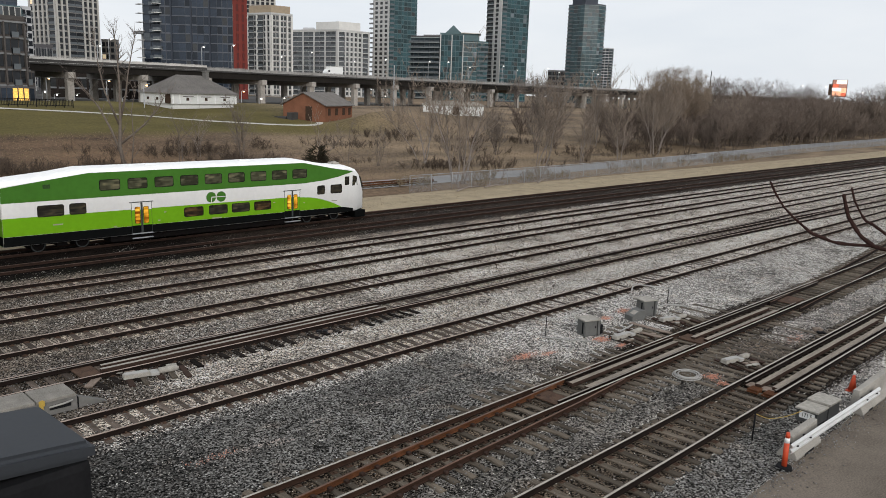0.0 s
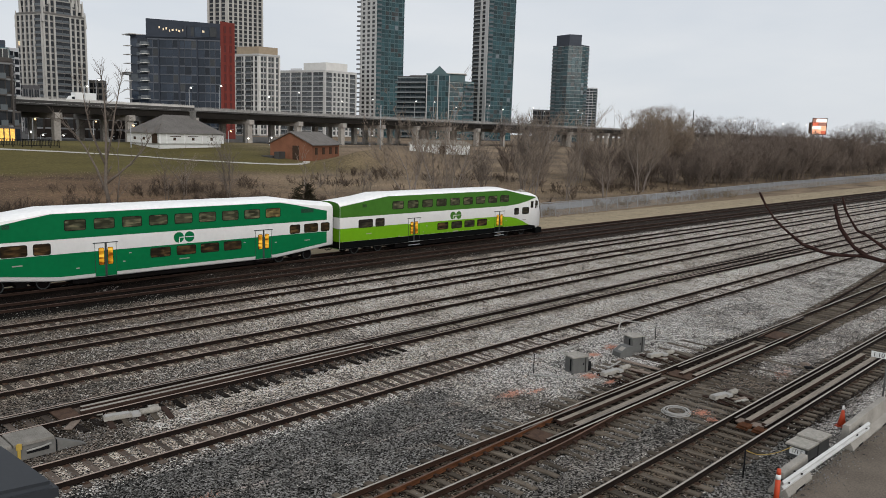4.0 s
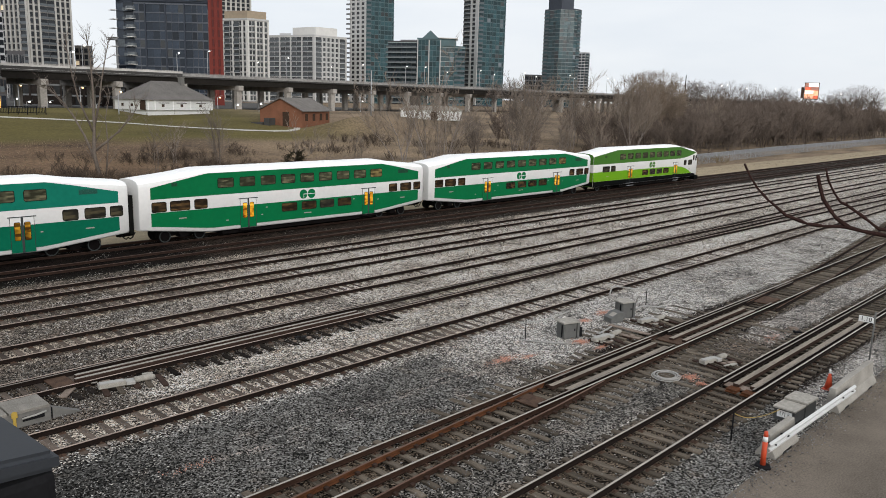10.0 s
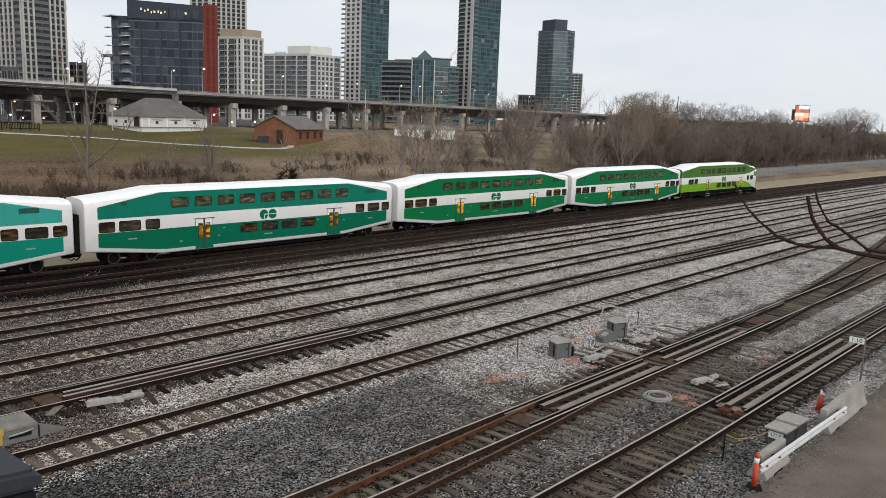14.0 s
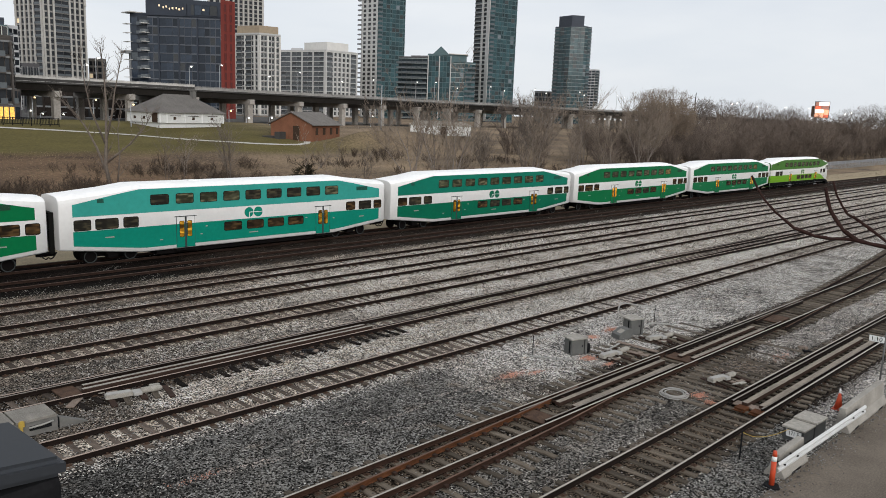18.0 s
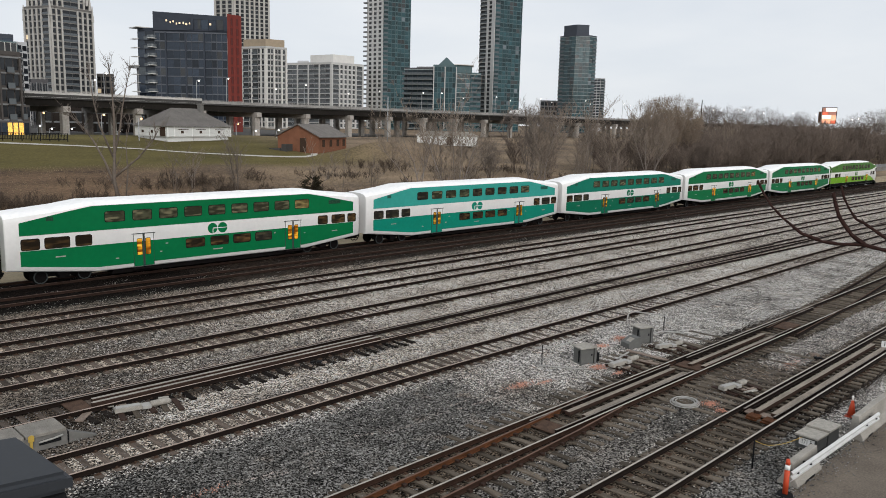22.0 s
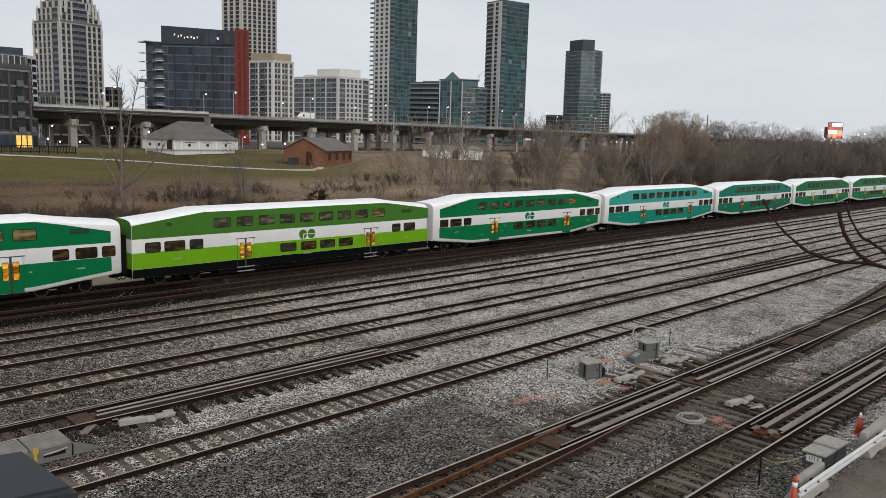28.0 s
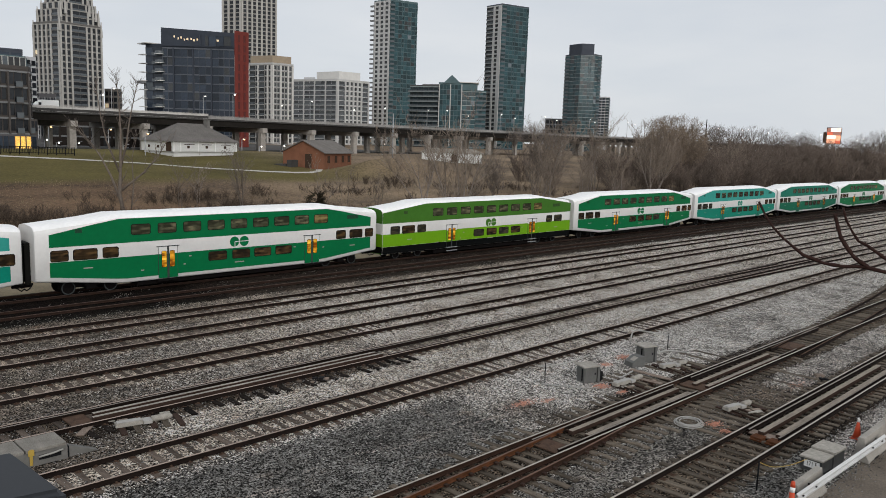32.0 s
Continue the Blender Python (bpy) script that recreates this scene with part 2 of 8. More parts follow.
# first tint: sooty stone, with the train's shadow put into it as well
SOOT_SHADE, FRESH, DUSTY = (0.022, 0.017, 0.015), (0.35, 0.363, 0.37), (1.45, 1.46, 1.47)
TROD, WORN = (0.95, 0.88, 0.80), (1.45, 1.37, 1.29)
# second tint here: shade of deep gaps between ties, put into the stones
CRIB, PIT_SHADE = (0.24, 0.203, 0.166), (0.075, 0.060, 0.049)
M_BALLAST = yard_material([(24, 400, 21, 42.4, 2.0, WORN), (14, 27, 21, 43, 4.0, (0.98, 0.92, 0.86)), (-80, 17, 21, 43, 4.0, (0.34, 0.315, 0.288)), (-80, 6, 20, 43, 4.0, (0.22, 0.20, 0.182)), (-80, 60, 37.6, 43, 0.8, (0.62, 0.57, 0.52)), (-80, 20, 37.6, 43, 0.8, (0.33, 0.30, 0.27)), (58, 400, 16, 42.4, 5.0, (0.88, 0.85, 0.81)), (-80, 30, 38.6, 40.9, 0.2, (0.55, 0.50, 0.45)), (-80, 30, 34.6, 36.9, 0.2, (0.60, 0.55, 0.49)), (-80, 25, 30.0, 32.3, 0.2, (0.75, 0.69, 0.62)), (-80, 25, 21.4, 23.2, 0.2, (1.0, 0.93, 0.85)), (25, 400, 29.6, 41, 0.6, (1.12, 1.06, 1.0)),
                           (-90, 400, 42.4, 53, 0.5, (0.085, 0.069, 0.060)), (-90, 24, 42.4, 53, 0.5, SOOT_SHADE), (-60, 60, 13.5, 16.4, 0.25, CRIB), (-60, 60, 9.1, 11.9, 0.25, CRIB), (24, 46, 13.3, 16.6, 0.3, PIT_SHADE), (25.5, 50, 8.9, 12.0, 0.3, PIT_SHADE), (2, 24, 25.2, 28.2, 0.2, (0.20, 0.17, 0.142)), (22, 70, 25.7, 28.3, 0.2, TROD),
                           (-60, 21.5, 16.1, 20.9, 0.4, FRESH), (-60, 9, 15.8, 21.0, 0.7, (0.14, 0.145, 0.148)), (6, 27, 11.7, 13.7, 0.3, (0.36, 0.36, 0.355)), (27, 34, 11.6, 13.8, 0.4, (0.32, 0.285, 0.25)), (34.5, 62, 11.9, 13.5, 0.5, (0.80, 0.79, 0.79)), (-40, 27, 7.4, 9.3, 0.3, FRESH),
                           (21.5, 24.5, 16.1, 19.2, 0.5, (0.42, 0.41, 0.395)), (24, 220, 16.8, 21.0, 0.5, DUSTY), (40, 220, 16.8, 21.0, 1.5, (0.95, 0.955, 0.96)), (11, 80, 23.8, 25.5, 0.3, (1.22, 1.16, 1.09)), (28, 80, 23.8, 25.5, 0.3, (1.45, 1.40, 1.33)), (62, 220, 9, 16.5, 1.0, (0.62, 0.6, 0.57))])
M_TIE = mat("weathered_timber", (0.108, 0.089, 0.069), 0.9, var=0.5, scale=7, bump=0.6, bscale=45, rand=0.42, stretch=(1.0, 0.10, 1.0))
M_TIE_DRY = mat("dry_grey_timber", (0.088, 0.069, 0.056), 0.9, var=0.5, scale=7, bump=0.6, bscale=45, rand=0.5, stretch=(1.0, 0.10, 1.0))
# soot, deepened by shadow beneath the train that is put into the colour
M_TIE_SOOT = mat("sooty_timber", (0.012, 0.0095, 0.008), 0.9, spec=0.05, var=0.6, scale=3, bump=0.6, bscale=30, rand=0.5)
M_DKBOX = mat("dark_cabinet_steel", (0.055, 0.056, 0.055), 0.65, var=0.25, scale=3)
M_VAULT = mat("weathered_lid", (0.21, 0.195, 0.172), 0.85, var=0.35, scale=2.5, bump=0.3, bscale=25)
M_PLATE = mat("rusted_plate", (0.075, 0.046, 0.032), 0.85, var=0.5, scale=2.5, bump=0.3, bscale=30)
M_TREE = mat("brown_tree_twigs", (0.20, 0.155, 0.118), 0.95, var=0.3, scale=0.3, island=0.25)
M_TREE_FAR = mat("grey_tree_twigs", (0.15, 0.128, 0.116), 0.95, var=0.3, scale=0.3, island=0.25)
M_TIE_FAR = mat("weathered_timber_far", (0.165, 0.138, 0.118), 0.9, var=0.5, scale=3, bscale=30, island=0.3)
# the black shadow along a rail's foot is painted with this colour
M_RAIL_FOOT = mat("shadowed_rail_foot", (0.006, 0.0046, 0.0038), 0.9, spec=0.08, var=0.4, scale=2)
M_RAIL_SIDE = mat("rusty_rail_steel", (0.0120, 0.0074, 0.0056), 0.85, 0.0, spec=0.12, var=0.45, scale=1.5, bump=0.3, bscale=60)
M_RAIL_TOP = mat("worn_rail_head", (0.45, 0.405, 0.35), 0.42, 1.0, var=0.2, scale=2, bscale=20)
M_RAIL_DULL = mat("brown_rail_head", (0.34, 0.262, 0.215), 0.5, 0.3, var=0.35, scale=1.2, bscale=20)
M_RAIL_RED = mat("red_rust_rail_head", (0.100, 0.068, 0.056), 0.8, 0.0, var=0.35, scale=1.2, bscale=20)
M_RED_SIDE = mat("red_rust_rail_side", (0.026, 0.0145, 0.0105), 0.85, 0.0, var=0.4, scale=1.5, bump=0.3, bscale=60)
M_RAIL_BROWN = mat("brown_rail_side", (0.034, 0.018, 0.012), 0.85, 0.0, var=0.45, scale=2, bump=0.3, bscale=50)
M_RUST_TOP = mat("worn_rust_head", (0.105, 0.056, 0.036), 0.7, 0.1, var=0.35, scale=2)
M_RUST = mat("orange_rust", (0.090, 0.036, 0.016), 0.85, 0.1, var=0.5, scale=3, bump=0.4, bscale=50)
M_SPARE = mat("stored_rail_steel", (0.26, 0.235, 0.205), 0.75, 0.0, var=0.4, scale=1.2, bscale=15)
M_CONC = mat("weathered_concrete", (0.30, 0.280, 0.25), 0.9, var=0.3, scale=1.5, bump=0.35, bscale=40)
M_CONC_DK = mat("stained_concrete", (0.15, 0.145, 0.135), 0.9, var=0.25, scale=0.25, bump=0.2, bscale=6)
M_GALV = mat("galvanized_steel", (0.36, 0.37, 0.38), 0.5, 0.4, var=0.15, scale=3, bscale=25)
M_GREYBOX = mat("grey_painted_steel", (0.105, 0.105, 0.100), 0.6, 0.0, var=0.2, scale=3, bump=0.1)
M_LID = mat("pale_box_lid", (0.32, 0.30, 0.265), 0.75, 0.0, var=0.35, scale=5, bump=0.2)
M_BLACK = mat("black_iron", (0.009, 0.009, 0.010), 0.75, 0.0, var=0.3)
M_ORANGE = mat("orange_plastic", (0.50, 0.060, 0.018), 0.6, var=0.12, scale=5)
M_WHITE = mat("white_sheeting", (0.78, 0.78, 0.76), 0.6, var=0.06)
M_PAVE = mat("dusty_asphalt", (0.145, 0.121, 0.098), 0.9, var=0.42, scale=0.5, bump=0.15, bscale=20)
M_SOIL = mat("dry_grass_strip", (0.30, 0.245, 0.165), 0.95, var=0.3, scale=0.6, bump=0.8, bscale=9)
M_STREET = mat("dark_street_asphalt", (0.085, 0.082, 0.078), 0.9, var=0.3, scale=0.1)
M_SCRUB = mat("dark_brown_scrub", (0.080, 0.060, 0.045), 0.95, var=0.3, scale=0.4, island=0.3)
M_THICKET = mat("brown_thicket_twigs", (0.140, 0.110, 0.090), 0.95, var=0.55, scale=0.12, island=0.3)
M_YELLOW = mat("yellow_paint", (0.40, 0.27, 0.05), 0.6, var=0.15)
M_CABLE = mat("pale_cable", (0.33, 0.32, 0.30), 0.6, var=0.15)
M_PLANK = mat("grey_planks", (0.21, 0.165, 0.135), 0.85, var=0.4, scale=2.5, bump=0.4, bscale=25)
M_BARK = mat("bare_bark", (0.24, 0.205, 0.18), 0.95, var=0.3, scale=3)
M_BARK_MID = mat("grey_brown_bark", (0.150, 0.124, 0.104), 0.95, var=0.3, scale=3)
M_BARK_DK = mat("dark_bark", (0.036, 0.018, 0.015), 0.85, var=0.35, scale=12, bump=0.5, bscale=90)
M_TWIG = mat("bare_twigs", (0.205, 0.165, 0.132), 0.95, var=0.3, scale=0.4, island=0.25)
M_DRY = mat("dry_stalks", (0.20, 0.155, 0.10), 0.95, var=0.3, scale=0.4, island=0.3)
M_CONIFER = mat("dark_needles", (0.034, 0.029, 0.018), 0.9, var=0.4, island=0.3)


# ---- small builders ----
def mesh_of(bm, name, mats):
    me = bpy.data.meshes.new(name)
    bm.to_mesh(me)
    bm.free()
    for m in mats if isinstance(mats, (list, tuple)) else [mats]:
        me.materials.append(m)
    return me


def part(name, bm, material, parent=None, label="", m=None):
    """Links a bmesh (or a shared mesh) as one mesh object under a thing or a part."""
    me = bm if isinstance(bm, bpy.types.Mesh) else mesh_of(bm, name, material)
    ob = new(name, me)
    ob.parent = parent
    if m is not None:
        ob.matrix_basis = m
    if label:
        ob["label"] = label
    return ob


def thing(name, x=0, y=0, z=0, rz=0, label="", category="", group="", kind=""):
    ob = new(name)
    ob.matrix_basis = pose(x, y, z, 0, 0, rz)
    ob.empty_display_size = 0.2
    return tagged(ob, label, category, group, kind)


def box(bm, x0, y0, z0, x1, y1, z1, mi=0, bevel=0.0):
    vs = [bm.verts.new((x, y, z)) for z in (z0, z1) for x, y in ((x0, y0), (x1, y0), (x1, y1), (x0, y1))]
    fs = []
    for q in ((0, 3, 2, 1), (4, 5, 6, 7), (0, 1, 5, 4), (1, 2, 6, 5), (2, 3, 7, 6), (3, 0, 4, 7)):
        f = bm.faces.new([vs[i] for i in q])
        f.material_index = mi
        fs.append(f)
    if bevel:
        bmesh.ops.bevel(bm, geom=list({e for f in fs for e in f.edges}), offset=bevel, segments=2, affect="EDGES", profile=0.6)
    return bm


def boxes(*args, bevel=0.0):
    bm = bmesh.new()
    for a in args:
        box(bm, *a, bevel=bevel)
    return bm


def tube(bm, pts, radii, sides=6, mi=0, cap=True):
    """A round bar along points; radii a number or a list."""
    pts = [Vector(p) for p in pts]
    rr = radii if isinstance(radii, (list, tuple)) else [radii] * len(pts)
    rings = []
    for i, p in enumerate(pts):
        d = (pts[min(i + 1, len(pts) - 1)] - pts[max(i - 1, 0)]).normalized()
        a = d.orthogonal().normalized() if abs(d.z) > 0.95 else d.cross(Vector((0, 0, 1))).normalized()
        b = d.cross(a)
        rings.append([bm.verts.new(p + (a * math.cos(2 * math.pi * k / sides) + b * math.sin(2 * math.pi * k / sides)) * rr[i]) for k in range(sides)])
    for r0, r1 in zip(rings, rings[1:]):
        for k in range(sides):
            f = bm.faces.new((r0[k], r0[(k + 1) % sides], r1[(k + 1) % sides], r1[k]))
            f.material_index, f.smooth = mi, sides > 4
    if cap:
        bm.faces.new(rings[0][::-1]).material_index = mi
        bm.faces.new(rings[-1]).material_index = mi
    return bm


def prism(bm, poly, y0, y1, mi=0):
    """A polygon in x, z drawn out from y0 to y1."""
    a = [bm.verts.new((x, y0, z)) for x, z in poly]
    b = [bm.verts.new((x, y1, z)) for x, z in poly]
    bm.faces.new(a).material_index = mi
    bm.faces.new(b[::-1]).material_index = mi
    for i in range(len(poly)):
        j = (i + 1) % len(poly)
        bm.faces.new((a[j], a[i], b[i], b[j])).material_index = mi
    return bm


def extrude_plan(bm, poly, z0, z1, mi=0):
    a = [bm.verts.new((x, y, z0)) for x, y in poly]
    b = [bm.verts.new((x, y, z1)) for x, y in poly]
    bm.faces.new(a[::-1]).material_index = mi
    bm.faces.new(b).material_index = mi
    for i in range(len(poly)):
        j = (i + 1) % len(poly)
        bm.faces.new((a[i], a[j], b[j], b[i])).material_index = mi
    return bm


def raw(name, verts, faces, mats, index=None):
    me = bpy.data.meshes.new(name)
    me.from_pydata(verts, [], faces)
    for m in mats:
        me.materials.append(m)
    if index is not None:
        me.polygons.foreach_set("material_index", index)
    return me


def lerp_table(table, v):
    for (a, fa), (b, fb) in zip(table, table[1:]):
        if v <= b:
            return fa + (fb - fa) * max(0.0, (v - a)) / (b - a)
    return table[-1][1]


# ---- the ground: one sheet to the horizon ----
BANK = [(-400, -0.5), (6.0, -0.05), (6.8, -0.03), (8.4, -0.10), (20.4, -0.10), (21.2, -0.05), (50.6, -0.045), (52.0, 0.05), (57, 0.05), (64, 0.2), (85, 0.7), (100, 1.8), (115, 3.1), (135, 5.5), (148, 6.2), (160, 5.8), (180, 5.0), (260, 5.0), (2600, 5.0)]


def ground_z(x, y):
    z = lerp_table(BANK, y)
    if y > 56:
        z += 0.35 * min(1, (y - 56) / 30) * noise.noise(Vector((x * 0.05, y * 0.05, 0)))
        z += 2.0 * math.exp(-((x - 97.5) / 8.0) ** 2 - ((y - 118.0) / 3.2) ** 2)
        z += 1.9 * math.exp(-((x - 108) / 11.0) ** 2 - ((y - 116.5) / 4.5) ** 2)
    return z


def ground_sheet():
    xs = [-1500, -600, -250, -120] + [-60 + 4 * i for i in range(86)] + [300, 330, 370, 420, 500, 620, 900, 1500, 2500]
    ys = [-1200, -300, -60, 0, 6.0, 6.8, 7.45, 8.4, 14, 20.4, 21.2, 34, 44, 50.6, 52, 54, 57] + [60 + 2.5 * i for i in range(40)] + [165, 180, 190, 220, 260, 400, 600, 1000, 1600, 2600]
    verts = [(x, y, ground_z(x, y)) for y in ys for x in xs]
    faces, idx = [], []
    w = len(xs)
    for j in range(len(ys) - 1):
        for i in range(w - 1):
            faces.append((j * w + i, j * w + i + 1, (j + 1) * w + i + 1, (j + 1) * w + i))
            ym = (ys[j] + ys[j + 1]) / 2
            xm = (xs[i] + xs[i + 1]) / 2
            idx.append(0 if ym < 7.3 else 1 if ym < 50.6 else 2 if ym < 57 else 3 if ym < 188 or xm > 200 else 4)
    me = raw("ground", verts, faces, [M_PAVE, M_BALLAST, M_SOIL, M_FIELD, M_STREET], idx)
    for p in me.polygons:
        p.use_smooth = True
    return tagged(new("ground", me), "gravel rail yard rising to a dry grass bank and lawn", "ground", kind="structure")


def field_material():
    """Dry grass and leaf litter low on the bank, mown green lawn higher up, by the lie of the land."""
    m = bpy.data.materials.new("bank_grass")
    m.use_nodes = True
    n, l = m.node_tree.nodes, m.node_tree.links
    b = n["Principled BSDF"]
    b.inputs["Roughness"].default_value = 0.95
    b.inputs["Specular IOR Level"].default_value = 0.15
    co = n.new("ShaderNodeTexCoord")
    n1 = n.new("ShaderNodeTexNoise")
    n1.inputs["Scale"].default_value, n1.inputs["Detail"].default_value = 0.12, 8
    n2 = n.new("ShaderNodeTexNoise")
    n2.inputs["Scale"].default_value, n2.inputs["Detail"].default_value = 2.5, 4
    drift = n.new("ShaderNodeMapping")
    drift.inputs["Scale"].default_value = (0.55, 1.3, 1.0)
    l.new(co.outputs["Object"], drift.inputs[0])
    l.new(drift.outputs[0], n1.inputs["Vector"])
    l.new(co.outputs["Object"], n2.inputs["Vector"])
    sep = n.new("ShaderNodeSeparateXYZ")
    l.new(co.outputs["Object"], sep.inputs[0])
    wob = n.new("ShaderNodeMath")
    wob.operation, wob.inputs[1].default_value = "MULTIPLY_ADD", 14.0
    l.new(n1.outputs["Fac"], wob.inputs[0])
    l.new(sep.outputs["Y"], wob.inputs[2])
    lawn = n.new("ShaderNodeMapRange")
    lawn.inputs["From Min"].default_value, lawn.inputs["From Max"].default_value = 113, 119
    l.new(wob.outputs[0], lawn.inputs["Value"])
    east = n.new("ShaderNodeMapRange")
    east.inputs["From Min"].default_value, east.inputs["From Max"].default_value = 102, 80
    l.new(sep.outputs["X"], east.inputs["Value"])
    both = n.new("ShaderNodeMath")
    both.operation = "MULTIPLY"
    l.new(lawn.outputs[0], both.inputs[0])
    l.new(east.outputs[0], both.inputs[1])
    dry = n.new("ShaderNodeValToRGB")
    dry.color_ramp.elements[0].position, dry.color_ramp.elements[0].color = 0.36, (0.058, 0.043, 0.031, 1)
    dry.color_ramp.elements[1].position, dry.color_ramp.elements[1].color = 0.68, (0.290, 0.212, 0.138, 1)
    mixn = n.new("ShaderNodeMath")
    mixn.operation, mixn.inputs[1].default_value = "MULTIPLY_ADD", 0.45
    half = n.new("ShaderNodeMath")
    half.operation, half.inputs[1].default_value = "MULTIPLY", 0.6
    l.new(n1.outputs["Fac"], half.inputs[0])
    l.new(n2.outputs["Fac"], mixn.inputs[0])
    l.new(half.outputs[0], mixn.inputs[2])
    l.new(mixn.outputs[0], dry.inputs[0])
    grass = n.new("ShaderNodeValToRGB")
    grass.color_ramp.elements[0].position, grass.color_ramp.elements[0].color = 0.35, (0.052, 0.044, 0.012, 1)
    grass.color_ramp.elements[1].position, grass.color_ramp.elements[1].color = 0.68, (0.128, 0.104, 0.034, 1)
    l.new(mixn.outputs[0], grass.inputs[0])
    mx = n.new("ShaderNodeMix")
    mx.data_type = "RGBA"
    l.new(both.outputs[0], mx.inputs["Factor"])
    # dark leaf litter towards the west and under the brush
    litter = n.new("ShaderNodeMapRange")
    litter.inputs["From Min"].default_value, litter.inputs["From Max"].default_value = 74, 40
    litter.inputs["To Max"].default_value = 0.85
    l.new(sep.outputs["X"], litter.inputs["Value"])
    under = n.new("ShaderNodeMix")
    under.data_type, under.blend_type = "RGBA", "MULTIPLY"
    under.inputs["B"].default_value = (0.58, 0.48, 0.42, 1)
    l.new(litter.outputs[0], under.inputs["Factor"])
    l.new(dry.outputs[0], under.inputs["A"])
    l.new(under.outputs["Result"], mx.inputs["A"])
    l.new(grass.outputs[0], mx.inputs["B"])
    l.new(mx.outputs["Result"], b.inputs["Base Color"])
    bp = n.new("ShaderNodeBump")
    bp.inputs["Strength"].default_value, bp.inputs["Distance"].default_value = 0.6, 0.1
    l.new(n2.outputs["Fac"], bp.inputs["Height"])
    l.new(bp.outputs[0], b.inputs["Normal"])
    return m


M_FIELD = field_material()
ground_sheet()

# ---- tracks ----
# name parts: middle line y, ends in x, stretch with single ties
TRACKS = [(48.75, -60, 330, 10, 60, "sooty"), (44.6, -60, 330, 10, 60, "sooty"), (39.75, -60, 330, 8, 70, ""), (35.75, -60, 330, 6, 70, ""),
          (31.15, -60, 330, 5, 75, ""), (27.0, -60, 330, 5, 60, ""), (22.3, -40, 330, 4, 75, ""), (14.95, -30, 330, 8, 80, "rust"), (10.5, -30, 330, 8, 80, "")]


def rail_mesh(x0, x1, rusty=False, mats=None):
    """A flat-bottomed rail: foot, web, rounded head with a worn top."""
    prof = [(-0.07, 0.0), (0.07, 0.0), (0.07, 0.012), (0.012, 0.035), (0.010, 0.115), (0.036, 0.125), (0.036, 0.150), (0.026, 0.158), (-0.026, 0.158), (-0.036, 0.150), (-0.036, 0.125), (-0.010, 0.115), (-0.012, 0.035), (-0.07, 0.012)]
    n = len(prof)
    verts = [(x, y, z) for x in (x0, x1) for y, z in prof]
    faces = [(i, (i + 1) % n, n + (i + 1) % n, n + i) for i in range(n)] + [tuple(range(n))[::-1], tuple(range(n, 2 * n))]
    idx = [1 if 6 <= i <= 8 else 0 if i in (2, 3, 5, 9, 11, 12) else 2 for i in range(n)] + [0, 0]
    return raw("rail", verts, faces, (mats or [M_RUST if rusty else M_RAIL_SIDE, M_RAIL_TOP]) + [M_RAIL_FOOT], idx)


def tie_mesh(half, timber, seed, plates=True):
    """A worn timber tie: uneven edges, split ends, and the two steel plates with spike heads that hold the rails."""
    r = random.Random(seed)
    bm = bmesh.new()
    stations = [-half, -half * 0.62, -half * 0.2, half * 0.25, half * 0.6, half]
    rings = []
    for q in stations:
        w, dz, dx = 0.115 + r.uniform(-0.014, 0.008), r.uniform(-0.012, 0.004), r.uniform(-0.008, 0.008)
        q += r.uniform(-0.05, 0.05)
        rings.append([bm.verts.new(c) for c in ((dx - w, q, -0.2), (dx - w, q, dz - 0.016), (dx - w + 0.018, q, dz), (dx + w - 0.018, q, dz), (dx + w, q, dz - 0.016), (dx + w, q, -0.2))])
    for r0, r1 in zip(rings, rings[1:]):
        for k in range(5):
            bm.faces.new((r0[k], r1[k], r1[k + 1], r0[k + 1]))
    bm.faces.new(rings[0]), bm.faces.new(rings[-1][::-1])
    if plates:
        for g in (-0.755, 0.755):
            box(bm, -0.09, g - 0.17, -0.01, 0.09, g + 0.17, 0.012, 1)
            for h in (-0.115, 0.115):
                box(bm, -0.03, g + h - 0.025, 0.012, 0.03, g + h + 0.025, 0.045, 1)
    bmesh.ops.recalc_face_normals(bm, faces=bm.faces)
    return mesh_of(bm, "tie", [timber, M_PLATE])


TIES = [tie_mesh(1.28, M_TIE, k) for k in range(4)]
TIES_SOOT = [tie_mesh(1.28, M_TIE_SOOT, 10 + k, False) for k in range(2)]
TIES_DRY = [tie_mesh(1.08, M_TIE_DRY, 20 + k) for k in range(4)]
TIE = tie_mesh(1.28, M_TIE, 40, False)


